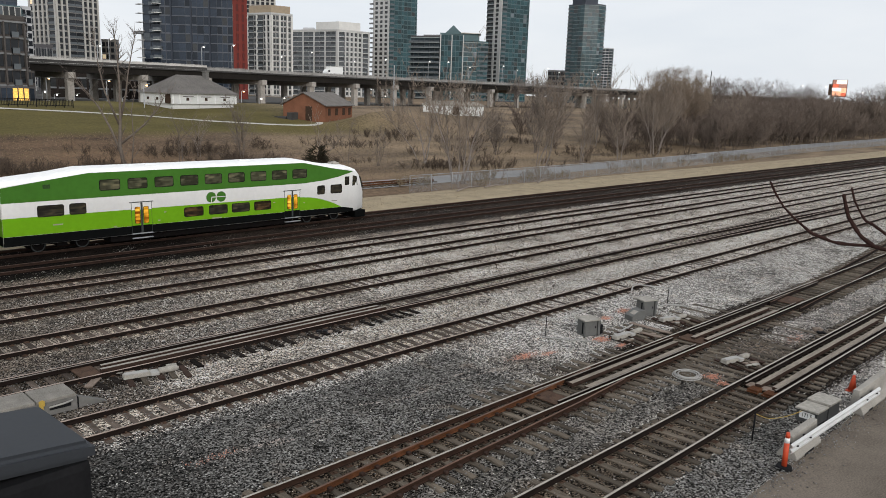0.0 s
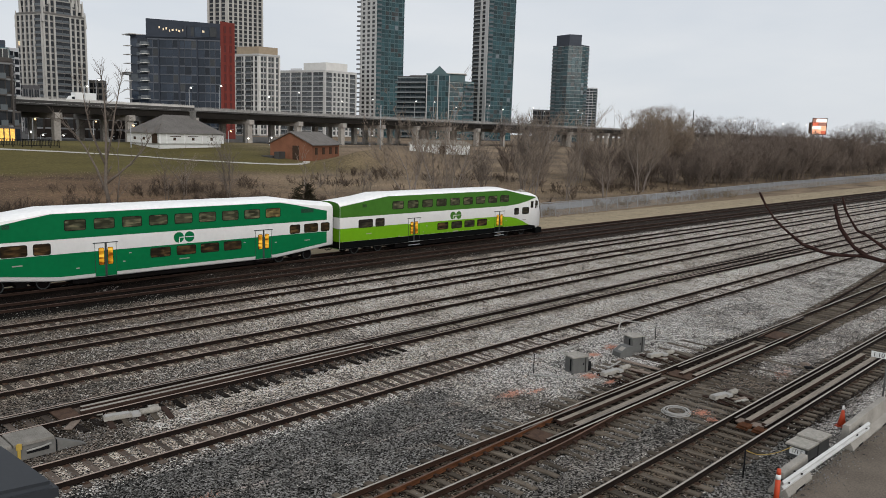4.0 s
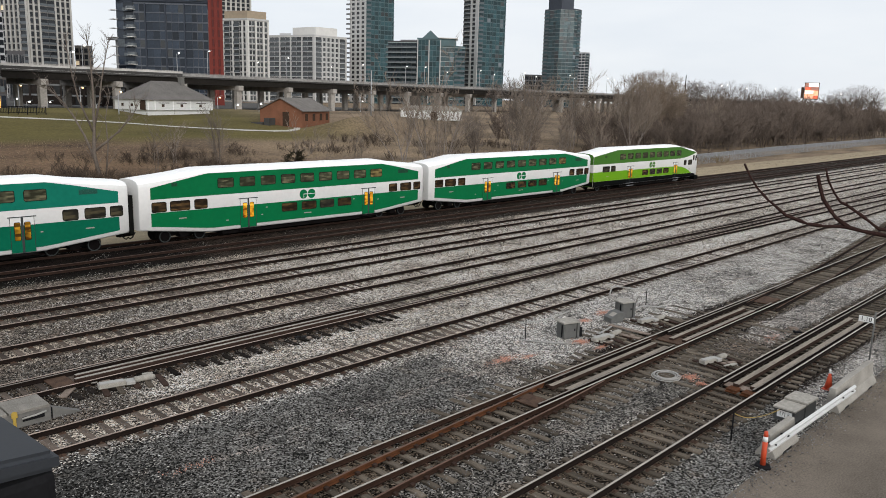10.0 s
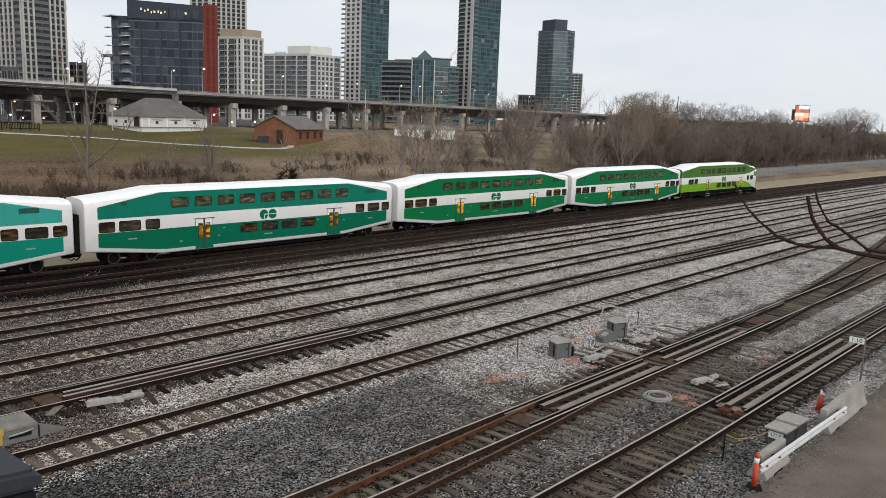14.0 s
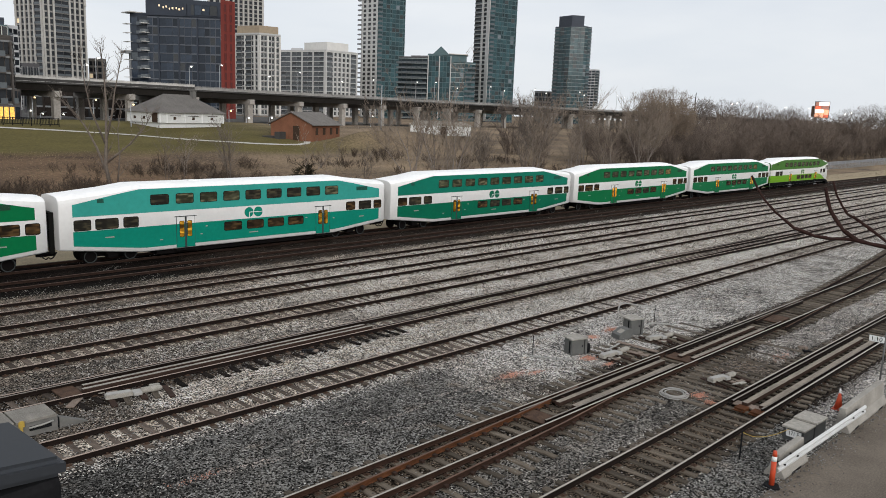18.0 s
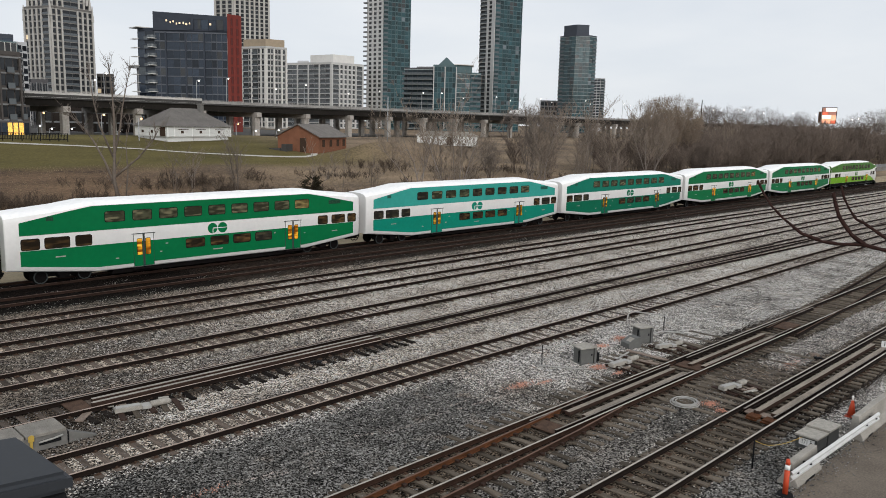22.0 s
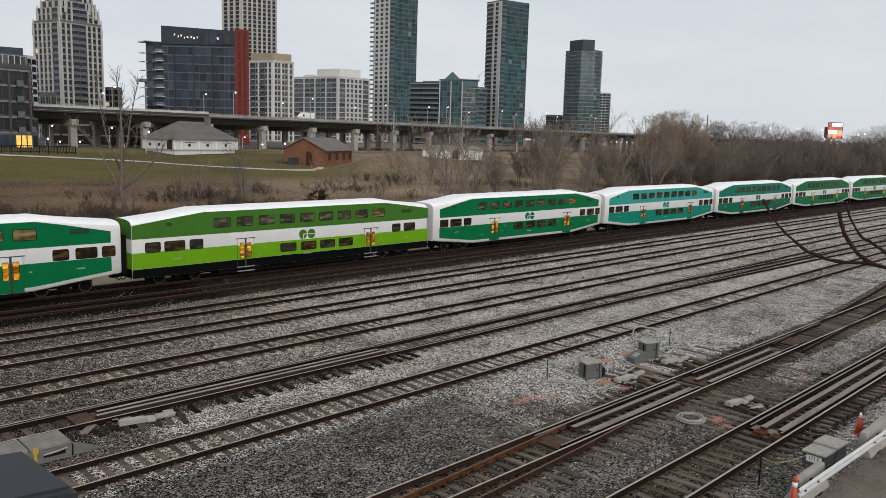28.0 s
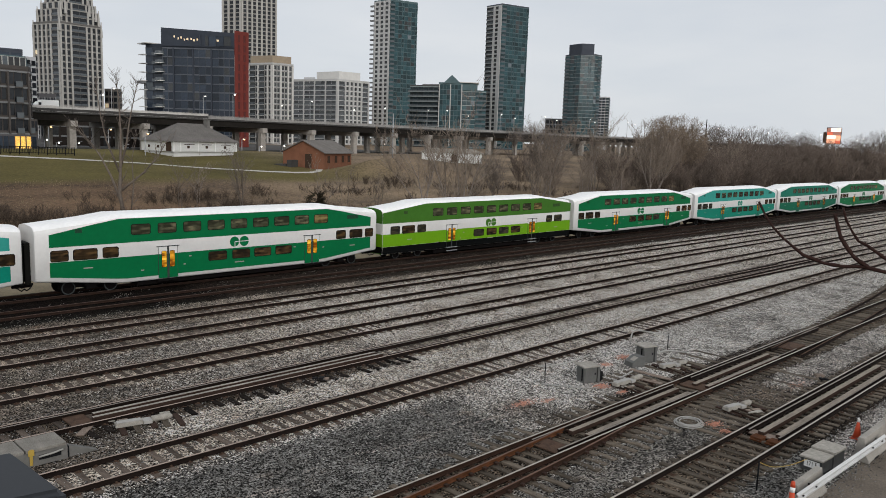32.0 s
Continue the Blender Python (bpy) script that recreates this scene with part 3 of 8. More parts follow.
def railway_track(y, x0, x1, a, b, look_of):
    t = thing("railway_track", 0, y, 0, 0, {"sooty": "sooty railway track with rusty rails on dark ballast", "rust": "railway track with orange rusted rail and timber ties"}.get(look_of, "railway track with worn steel rails on timber ties"), "railway track", "parallel yard tracks")
    for k, s in enumerate((0.755, -0.755)):
        heads = {"sooty": [M_RED_SIDE, M_RAIL_RED]}.get(look_of, [M_RAIL_SIDE, M_RAIL_DULL if y > 20 else M_RAIL_TOP])
        if look_of == "rust":
            part("rail", rail_mesh(x0, 30.4, mats=[M_RAIL_BROWN, M_RAIL_TOP]), None, t, "rusted rail with a bright worn head", pose(0, s, -0.008))
            part("rail", rail_mesh(30.41, x1, mats=heads), None, t, "", pose(0, s, -0.008))
            continue
        part("rail", rail_mesh(x0, x1, mats=heads), None, t, "", pose(0, s, -0.008))
    rng = random.Random(int(y * 10))
    pitch = 0.56
    far_v, far_f = [], []
    x = x0 + 0.3
    box_f = ((4, 5, 6, 7), (0, 1, 5, 4), (1, 2, 6, 5), (2, 3, 7, 6), (3, 0, 4, 7))
    while x < x1:
        dy, turn, dz = rng.uniform(-0.07, 0.07), rng.uniform(-1.5, 1.5), rng.uniform(-0.03, 0.015)
        dry = y > 20 and not look_of
        half = 1.08 if dry else 1.28
        if y < 20:
            dz -= 0.03
        if dry and x > 26:
            dz -= 0.032 if y > 29 else 0.02
        if look_of == "sooty":
            dz -= 0.05
        if a <= x <= b:
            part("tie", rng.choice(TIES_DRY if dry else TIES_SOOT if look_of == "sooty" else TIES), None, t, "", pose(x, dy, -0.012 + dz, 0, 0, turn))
        elif x < 190:
            i = len(far_v)
            far_v += [(x + u, dy + v, w) for w in (-0.15, -0.012 + dz - (0.02 if dry else 0)) for u, v in ((-0.115, -half), (0.115, -half), (0.115, half), (-0.115, half))]
            far_f += [tuple(i + q for q in f) for f in box_f]
        x += pitch + rng.uniform(-0.03, 0.03)
    tagged(part("distant_timber", raw("distant_timber", far_v, far_f, [M_TIE_SOOT if look_of == "sooty" else M_TIE_FAR]), None, t), kind="stuff")
    return t


for row in TRACKS:
    railway_track(*row)

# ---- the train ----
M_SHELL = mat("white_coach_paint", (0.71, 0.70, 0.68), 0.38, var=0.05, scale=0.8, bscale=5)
# whiter than the flanks: glare of skylight on the roof is put into the colour
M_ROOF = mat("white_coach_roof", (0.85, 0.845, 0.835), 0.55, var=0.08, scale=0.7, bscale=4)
M_GREEN = mat("dark_green_paint", (0.002, 0.132, 0.044), 0.32, var=0.10, scale=0.6, bscale=4, spec=0.12)
M_TEAL = mat("teal_green_paint", (0.004, 0.195, 0.135), 0.32, var=0.10, scale=0.6, bscale=4, spec=0.12)
M_TEAL_MID = mat("mid_green_paint", (0.002, 0.115, 0.062), 0.32, var=0.10, scale=0.6, bscale=4, spec=0.12)
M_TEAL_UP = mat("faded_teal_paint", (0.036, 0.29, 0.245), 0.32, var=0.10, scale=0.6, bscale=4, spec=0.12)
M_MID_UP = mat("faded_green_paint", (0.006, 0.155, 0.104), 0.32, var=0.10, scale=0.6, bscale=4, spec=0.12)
M_MOSS = mat("moss_green_paint", (0.050, 0.148, 0.020), 0.32, var=0.10, scale=0.6, bscale=4, spec=0.12)
M_LIME = mat("lime_green_paint", (0.135, 0.32, 0.009), 0.32, var=0.08, scale=0.6, bscale=4, spec=0.12)
M_SKIRT = mat("black_skirt_paint", (0.0035, 0.004, 0.004), 0.7, var=0.25, spec=0.04)
# grime, plus the shadow under the cars put into the near-black colour
M_UNDER = mat("grimy_shaded_underframe", (0.007, 0.006, 0.006), 0.95, var=0.4, spec=0.04)
def coach_glass(name, dark, mid, pale, lit=0.0):
    """Tinted coach glass, different in each window: seat backs and partitions as soft blocks, drawn out level to paint
    streaked reflections.
    """
    m = bpy.data.materials.new(name)
    m.use_nodes = True
    n, l = m.node_tree.nodes, m.node_tree.links
    b = n["Principled BSDF"]
    b.inputs["Roughness"].default_value, b.inputs["Specular IOR Level"].default_value = 0.12, 0.3
    co, mp, vo, ob, off, ramp = (n.new("ShaderNode" + q) for q in ("TexCoord", "Mapping", "TexVoronoi", "ObjectInfo", "Math", "ValToRGB"))
    mp.inputs["Scale"].default_value = (1.9, 1.0, 6.5)
    vo.voronoi_dimensions, vo.feature, vo.distance = "4D", "SMOOTH_F1", "CHEBYCHEV"
    vo.inputs["Scale"].default_value, vo.inputs["Smoothness"].default_value, vo.inputs["Randomness"].default_value = 1.0, 0.75, 0.9
    off.operation, off.inputs[1].default_value = "MULTIPLY", 60.0
    l.new(co.outputs["Object"], mp.inputs[0])
    l.new(mp.outputs[0], vo.inputs["Vector"])
    l.new(ob.outputs["Random"], off.inputs[0])
    l.new(off.outputs[0], vo.inputs["W"])
    els = ramp.color_ramp.elements
    els.new(0.5)
    for e, q, c in zip(els, (0.2, 0.5, 0.82), (dark, mid, pale)):
        e.position, e.color = q, (*c, 1)
    sep = n.new("ShaderNodeSeparateColor")
    l.new(vo.outputs["Color"], sep.inputs[0])
    l.new(sep.outputs[0], ramp.inputs[0])
    l.new(ramp.outputs[0], b.inputs["Base Color"])
    if lit:
        l.new(ramp.outputs[0], b.inputs["Emission Color"])
        b.inputs["Emission Strength"].default_value = lit
    return m


M_PANE = coach_glass("tinted_coach_glass", (0.016, 0.015, 0.012), (0.036, 0.032, 0.022), (0.075, 0.062, 0.036))
M_PANE_WARM = coach_glass("coach_glass_seats", (0.015, 0.011, 0.007), (0.045, 0.027, 0.013), (0.110, 0.064, 0.026))
M_PANE_OLIVE = coach_glass("coach_glass_interior", (0.030, 0.030, 0.018), (0.070, 0.070, 0.042), (0.155, 0.140, 0.082))
M_PANE_LIT = coach_glass("coach_glass_lit", (0.06, 0.045, 0.020), (0.14, 0.105, 0.042), (0.25, 0.19, 0.080), 0.12)
M_DOORGLOW = coach_glass("lit_door_window", (0.16, 0.045, 0.004), (0.50, 0.22, 0.014), (0.80, 0.46, 0.05), 0.45)
M_DOORDIM = coach_glass("dim_door_window", (0.050, 0.022, 0.004), (0.24, 0.115, 0.010), (0.60, 0.32, 0.03), 0.35)
M_SLOT_GREEN = mat("dark_green_louvre", (0.001, 0.040, 0.015), 0.6, var=0.3)
M_SLOT_TEAL = mat("dark_teal_louvre", (0.003, 0.068, 0.046), 0.6, var=0.3)
M_SLOT_LIME = mat("dark_moss_louvre", (0.016, 0.052, 0.004), 0.6, var=0.3)
M_GASKET = mat("black_rubber", (0.007, 0.007, 0.006), 0.7, var=0.2, spec=0.1)
M_DOOR = mat("dark_door_edge", (0.03, 0.035, 0.035), 0.5, var=0.2)

HALF = 12.62
SIDE = 1.48


def rounded(cx, cz, w, h, r=0.09, n=3):
    pts = []
    for sx, sz, a0 in ((1, 1, 0), (-1, 1, 90), (-1, -1, 180), (1, -1, 270)):
        for k in range(n + 1):
            a = radians(a0 + 90 * k / n)
            pts.append((cx + sx * (w / 2 - r) + r * math.cos(a), cz + sz * (h / 2 - r) + r * math.sin(a)))
    return pts


def disc(cx, cz, r, n=20):
    return [(cx + r * math.cos(2 * math.pi * k / n), cz + r * math.sin(2 * math.pi * k / n)) for k in range(n)]


def skirt_z(x, lime):
    return (0.72 if lime else lerp_table([(0, 0.64), (7.6, 0.64), (HALF, 1.20), (20, 1.2)], abs(x)))


def roof_z(x, cab=False):
    if cab and x > 7.2:
        return lerp_table([(7.2, 4.96), (10.2, 4.42), (11.6, 4.36), (12.4, 4.12), (12.95, 3.72), (13.3, 2.6), (13.5, 1.2)], x)
    return lerp_table([(0, 4.96), (8.0, 4.96), (9.6, 4.72), (HALF, 4.42), (20, 4.42)], abs(x))


def shell_mesh(lime, cab, front):
    """The car body, drawn out along its length: upright sides, rounded roof shoulders, tapered ends."""
    xs = [-HALF, -HALF + 0.08, -11.6, -10.4, -9.6, -8.8, -8.0, -7.6, -4, 0, 4, 7.2, 7.6, 8.0, 8.8, 9.6, 10.4, 11.6]
    xs += [12.0, 12.4, 12.8, 13.1, 13.3] if cab else [HALF - 0.08, HALF]
    bm = bmesh.new()
    rings = []
    for x in xs:
        zb, zt = skirt_z(x, lime), roof_z(x, cab)
        w = SIDE
        if cab and x > 10.5:
            w = lerp_table([(10.5, SIDE), (12.4, 1.36), (13.3, 1.02)], x)
            if x > 13.0:
                zt = min(zt, 3.4 - (x - 13.0) * 3)
            zb = lerp_table([(10.5, 0.72), (12.0, 0.74), (13.3, 0.85)], x)
        e = 0.05 if x in (-HALF, HALF) else 0.0
        h = zt - zb
        sh = min(0.5, h * 0.2)
        prof = [(-w + 0.12 + e, zb), (-w + e, zb + 0.10), (-w + e, zt - sh), (-w + 0.07 + e, zt - sh * 0.55), (-w + 0.26 + e, zt - sh * 0.22), (-w * 0.5, zt - 0.03), (0, zt)]
        prof += [(-a, b) for a, b in prof[-2::-1]]
        rings.append([bm.verts.new((x, a, b)) for a, b in prof])
    n = len(rings[0])
    for r0, r1 in zip(rings, rings[1:]):
        for k in range(n - 1):
            f = bm.faces.new((r0[k], r0[k + 1], r1[k + 1], r1[k]))
            f.smooth = True
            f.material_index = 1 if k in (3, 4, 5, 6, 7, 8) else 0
        bm.faces.new((r0[-1], r0[0], r1[0], r1[-1])).material_index = 2
    bm.faces.new(rings[0]).material_index = 3
    bm.faces.new(rings[-1][::-1]).material_index = 0 if cab else 3
    bmesh.ops.recalc_face_normals(bm, faces=bm.faces)
    return mesh_of(bm, "shell", [M_SHELL, M_ROOF, M_UNDER, front])


def side_panel(poly, material, proud=0.006, name="band"):
    """The same painted field on both flanks of a car."""
    bm = bmesh.new()
    for s in (-1, 1):
        prism(bm, poly, s * (SIDE - 0.01), s * (SIDE + proud))
    bmesh.ops.recalc_face_normals(bm, faces=bm.faces)
    return mesh_of(bm, name, material)


def pane_mesh(w, h, glass, name="window", r=0.09):
    """A coach window: rubber gasket and a sunk tinted pane, centred at the origin, on one flank (facing -y)."""
    bm = bmesh.new()
    outer = rounded(0, 0, w + 0.07, h + 0.07, r + 0.03)
    inner = rounded(0, 0, w, h, r)
    n = len(outer)
    vo = [bm.verts.new((x, -0.014, z)) for x, z in outer]
    vb = [bm.verts.new((x, 0.004, z)) for x, z in outer]
    vi = [bm.verts.new((x, -0.014, z)) for x, z in inner]
    vp = [bm.verts.new((x, -0.004, z)) for x, z in inner]
    for k in range(n):
        j = (k + 1) % n
        for q in ((vo[k], vo[j], vi[j], vi[k]), (vb[k], vb[j], vo[j], vo[k]), (vi[k], vi[j], vp[j], vp[k])):
            bm.faces.new(q).material_index = 0
    bm.faces.new(vp).material_index = 1
    bmesh.ops.recalc_face_normals(bm, faces=bm.faces)
    return mesh_of(bm, name, [M_GASKET, glass])


PANES = {}


def pane(w, h, warm):
    key = (w, h, warm)
    if key not in PANES:
        PANES[key] = pane_mesh(w, h, (M_PANE, M_PANE_WARM, M_PANE_OLIVE, M_PANE_LIT)[int(warm)])
    return PANES[key]


def door_window(material):
    bm = prism(bmesh.new(), rounded(0, 0, 0.35, 1.07, 0.08), -0.026, -0.016)
    for f in bm.faces:
        f.material_index = 1
    prism(bm, rounded(0, 0, 0.30, 1.02, 0.06), -0.030, -0.018)
    bmesh.ops.recalc_face_normals(bm, faces=bm.faces)
    me = mesh_of(bm, "door_window", material)
    me.materials.append(M_GASKET)
    return me


DOOR_W = door_window(M_DOORGLOW)
DOOR_D = door_window(M_DOORDIM)
DOOR_F = mesh_of(boxes((-0.654, -0.018, 0, -0.638, 0.01, 2.1), (0.638, -0.018, 0, 0.654, 0.01, 2.1), (-0.76, -0.05, 2.05, 0.76, 0.01, 2.09), (-0.065, -0.028, 0, 0.065, 0.01, 2.04)), "door_frame", M_DOOR)
STEP_PALE = mesh_of(boxes((-0.66, -0.12, -0.12, 0.66, -0.02, -0.06), (-0.66, -0.10, 0.16, 0.66, -0.02, 0.22)), "step", M_GALV)
STEP = mesh_of(boxes((-0.72, -0.16, -0.06, 0.72, 0.0, 0.06)), "step", M_UNDER)
WHEEL = bmesh.new()
for s in (-0.755, 0.755):
    tube(WHEEL, [(0, s - 0.07, 0), (0, s + 0.06, 0)], 0.42, 20)
    tube(WHEEL, [(0, s + 0.06 * (1 if s < 0 else -1), 0), (0, s + 0.085 * (1 if s < 0 else -1), 0)], 0.46, 20)
    for k in range(5):
        a = 2 * math.pi * k / 5
        box(WHEEL, 0.24 * math.cos(a) - 0.03, s - 0.085, 0.24 * math.sin(a) - 0.03, 0.24 * math.cos(a) + 0.03, s + 0.075, 0.24 * math.sin(a) + 0.03)
tube(WHEEL, [(0, -0.7, 0), (0, 0.7, 0)], 0.08, 10)
WHEEL = mesh_of(WHEEL, "wheelset", M_UNDER)
BOGIE = mesh_of(boxes((-1.75, -0.60, 0.36, 1.75, -0.44, 0.66), (-1.75, 0.44, 0.36, 1.75, 0.60, 0.66), (-0.3, -1.1, 0.3, 0.3, 1.1, 0.75), (-0.42, -1.16, 0.52, 0.42, -0.78, 0.74), (-0.42, 0.78, 0.52, 0.42, 1.16, 0.74), bevel=0.02), "bogie", M_UNDER)
RIM = bmesh.new()
ring = [[RIM.verts.new((r * math.cos(a), d, r * math.sin(a))) for a in (2 * math.pi * k / 24 for k in range(24))] for r, d in ((0.40, 0), (0.40, -0.012), (0.34, -0.012), (0.34, 0))]
for u, v in zip(ring, ring[1:]):
    for k in range(24):
        RIM.faces.new((u[k], u[k - 1], v[k - 1], v[k]))
bmesh.ops.recalc_face_normals(RIM, faces=RIM.faces)
RIM = mesh_of(RIM, "wheel_rim", M_DOOR)
COUPLER = mesh_of(boxes((HALF - 0.2, -0.12, 0.72, HALF + 0.36, 0.12, 0.95), bevel=0.015), "coupler", M_UNDER)
HOSE = mesh_of(tube(bmesh.new(), [(HALF - 0.15, 0, 1.0), (HALF + 0.05, 0, 0.7), (HALF + 0.2, 0, 0.6), (HALF + 0.34, 0, 0.72)], 0.04, 6), "brake_hose", M_GASKET)
DIAPH = mesh_of(boxes((-0.16, -0.62, 0.95, 0.16, -0.48, 3.3), (-0.16, 0.48, 0.95, 0.16, 0.62, 3.3), (-0.16, -0.62, 3.3, 0.16, 0.62, 3.42), bevel=0.03), "gangway_diaphragm", M_GASKET)
UNDERBOX = mesh_of(boxes((-6.6, -1.2, 0.34, 6.6, 1.2, 0.72), (-8.2, -0.9, 0.55, 8.2, 0.9, 0.9), bevel=0.03), "underframe", M_UNDER)


def logo_meshes(color):
    """The round marks on the flank, as plain shapes."""
    left = bmesh.new()
    ring = disc(-0.37, 0, 0.35, 24)
    prism(left, ring, -0.012, 0.0)
    right = bmesh.new()
    prism(right, disc(0.37, 0, 0.35, 24), -0.012, 0.0)
    bars = bmesh.new()
    box(bars, -0.34, -0.016, -0.03, 0.0, -0.010, 0.03)
    box(bars, 0.0, -0.016, -0.022, 0.74, -0.010, 0.022)
    box(bars, -0.37, -0.016, -0.36, -0.32, -0.010, -0.03)
    return mesh_of(left, "mark", color), mesh_of(right, "mark", color), mesh_of(bars, "mark_gap", M_SHELL)


def coach_bands(lime, cab, top, low):
    """The outlines of the painted fields on a flank."""
    if not lime:
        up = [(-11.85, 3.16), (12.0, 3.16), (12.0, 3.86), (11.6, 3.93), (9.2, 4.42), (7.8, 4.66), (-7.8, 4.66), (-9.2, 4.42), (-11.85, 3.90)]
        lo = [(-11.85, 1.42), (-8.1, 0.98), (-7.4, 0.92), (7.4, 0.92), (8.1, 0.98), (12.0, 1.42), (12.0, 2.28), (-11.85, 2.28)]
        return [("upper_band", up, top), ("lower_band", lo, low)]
    end = 7.6 if cab else 12.618
    up = [(-12.618, 3.22), (7.4 if cab else 12.618, 3.22)]
    up += [(9.2, 3.34), (10.6, 3.56), (11.8, 3.84), (12.0, 3.92), (11.0, 4.06), (9.8, 4.26), (7.4, 4.72)] if cab else [(12.618, 4.08), (9.4, 4.52), (7.8, 4.72)]
    up += [(-7.8, 4.72), (-9.4, 4.52), (-12.618, 4.08)]
    if cab:
        lo = [(-12.618, 1.32), (10.9, 1.22), (9.9, 1.66), (8.9, 1.98), (8.0, 2.15), (7.0, 2.22), (5.6, 2.28), (-12.618, 2.36)]
        sk = [(-12.618, 0.76), (12.0, 0.78), (12.0, 1.04), (10.95, 1.21), (-12.618, 1.31)]
    else:
        lo = [(-12.618, 1.32), (12.618, 1.32), (12.618, 2.34), (-12.618, 2.34)]
        sk = [(-12.618, 0.76), (12.618, 0.76), (12.618, 1.31), (-12.618, 1.31)]
    return [("upper_band", up, top), ("lower_band", lo, low), ("skirt_band", sk, M_SKIRT)]


def rail_car(name, label, top, low, lime=False, cab=False, seed=0):
    rng = random.Random(seed)
    warm = 0.85 if low == M_GREEN else 0.6 if low == M_LIME and not cab else 0.25
    car = thing(name, 0, 48.75, 0, 0, label, "train car", "cars of the train")
    part("shell", shell_mesh(lime, cab, top if lime else M_SHELL), None, car)
    for bn, poly, m in coach_bands(lime, cab, top, low):
        part(bn, side_panel(poly, m, name=bn), None, car)
    if lime:
        for sx in (-1,) if cab else (-1, 1):
            for z0, z1, m in ((0.78, 1.31, M_SKIRT), (1.315, 2.34, low), (2.345, 3.215, M_SHELL)):
                part("end_band", boxes((-0.004, -1.42, z0, 0.004, 1.42, z1)), m, car, "", pose(sx * (HALF + 0.002), 0, 0))
    lo_list = [(-1.23, 1.4), (0.54, 1.4), (2.24, 1.4), (3.96, 1.4)]
    ups = [-6.46 + 1.71 * k for k in range(9)]
    mids = [(-11.3, 0.95), (-9.84, 1.35), (-8.35, 0.9), (9.1, 0.85), (10.55, 1.2), (11.85, 0.75)]
    if lime:
        mids = mids[:-1]
    if cab:
        ups = [x - 0.15 for x in ups]
        mids = [(-10.05, 1.4), (-8.54, 0.9), (8.97, 0.62), (10.38, 1.0)]
    for s, rz in ((-1, 0), (1, 180)):
        y = s * (SIDE + 0.006)
        for x in ups:
            part("window", pane(1.18, 0.60, 3 if x > 6.5 and warm > 0.5 else 0 if low is M_TEAL and rng.random() < 0.5 else 2), None, car, "", pose(x, y, 3.95, 0, 0, rz))
        for x, w in lo_list:
            part("window", pane(w - 0.1, 0.56, rng.random() < max(warm, 0.6)), None, car, "", pose(x, y, 1.86, 0, 0, rz))
        for x, w in mids:
            part("window", pane(round(w, 2), 0.60, rng.random() < warm), None, car, "", pose(x, y, 2.64, 0, 0, rz))
        for x in (-4.72, 6.42):
            d = part("door", DOOR_F, None, car, "double sliding doors with lit windows", pose(x, y, 0.70, 0, 0, rz))
            for k in (-1, 1):
                leaf = part("door_leaf", LEAF[low.name, top.name], None, d, "", pose(k * 0.33, 0, 0.02))
                leaf.parent = d
                part("door_window", DOOR_D if low in (M_TEAL, M_TEAL_MID) else DOOR_W, None, d, "dim amber door window" if low in (M_TEAL, M_TEAL_MID) else "amber-lit door window", pose(k * 0.27, -0.004, 1.24))
            part("step", STEP_PALE if lime else STEP, None, car, "pale worn door steps" if lime else "", pose(x, s * SIDE, 0.60, 0, 0, rz))
        a, b, c = LOGO[low.name]
        for q, nm in ((a, "mark"), (b, "mark"), (c, "mark_gap")):
            part(nm, q, None, car, "", pose(0.4, y, 2.72, 0, 0, rz))
        for x, z, w, h in ((-10.2, 4.05, 0.40, 0.24),) if cab else ((-10.2, 4.05, 0.40, 0.24), (10.2, 3.96, 1.1, 0.30)):
            part("vent_grille", GRILLE[w, low.name], None, car, "", pose(x, y, z, 0, 0, rz))
        for x, z, w in ((-3.2, 2.0, 0.16), (4.9, 2.0, 0.16), (-3.6, 1.5, 0.14), (7.45, 1.8, 0.14), (-6.4, 1.35, 0.2), (-9.7, 1.80, 0.55), (10.2, 1.75, 0.5), (0.4, 1.30, 0.7)):
            part("stencil_mark", STENCIL[w], None, car, "", pose(x, y, z, 0, 0, rz))
    part("underframe", UNDERBOX, None, car)
    for x in (-9.4, 9.4):
        bg = part("bogie", BOGIE, None, car, "", pose(x, 0, 0.15))
        for k in (-1.25, 1.25):
            part("wheelset", WHEEL, None, bg, "", pose(k, 0, 0.42))
            for s, rz in ((-1, 0), (1, 180)):
                part("wheel_rim", RIM, None, bg, "dull steel wheel rim", pose(k, s * 0.829, 0.42, 0, 0, rz))
    for rz in (180,) if cab else (0, 180):
        part("coupler", COUPLER, None, car, "", pose(0, 0, 0, 0, 0, rz))
        for hy in (-0.45, 0.45):
            part("brake_hose", HOSE, None, car, "", pose(0, 0, 0, 0, 0, rz) @ pose(0, hy, 0))
    part("gangway_diaphragm", DIAPH, None, car, "", pose(-HALF - 0.14, 0, 0))
    if not cab:
        part("gangway_diaphragm", DIAPH, None, car, "", pose(HALF + 0.14, 0, 0))
    for x in (-3.5, 3.2):
        part("roof_hatch", HATCH, None, car, "", pose(x, 0, 4.94))
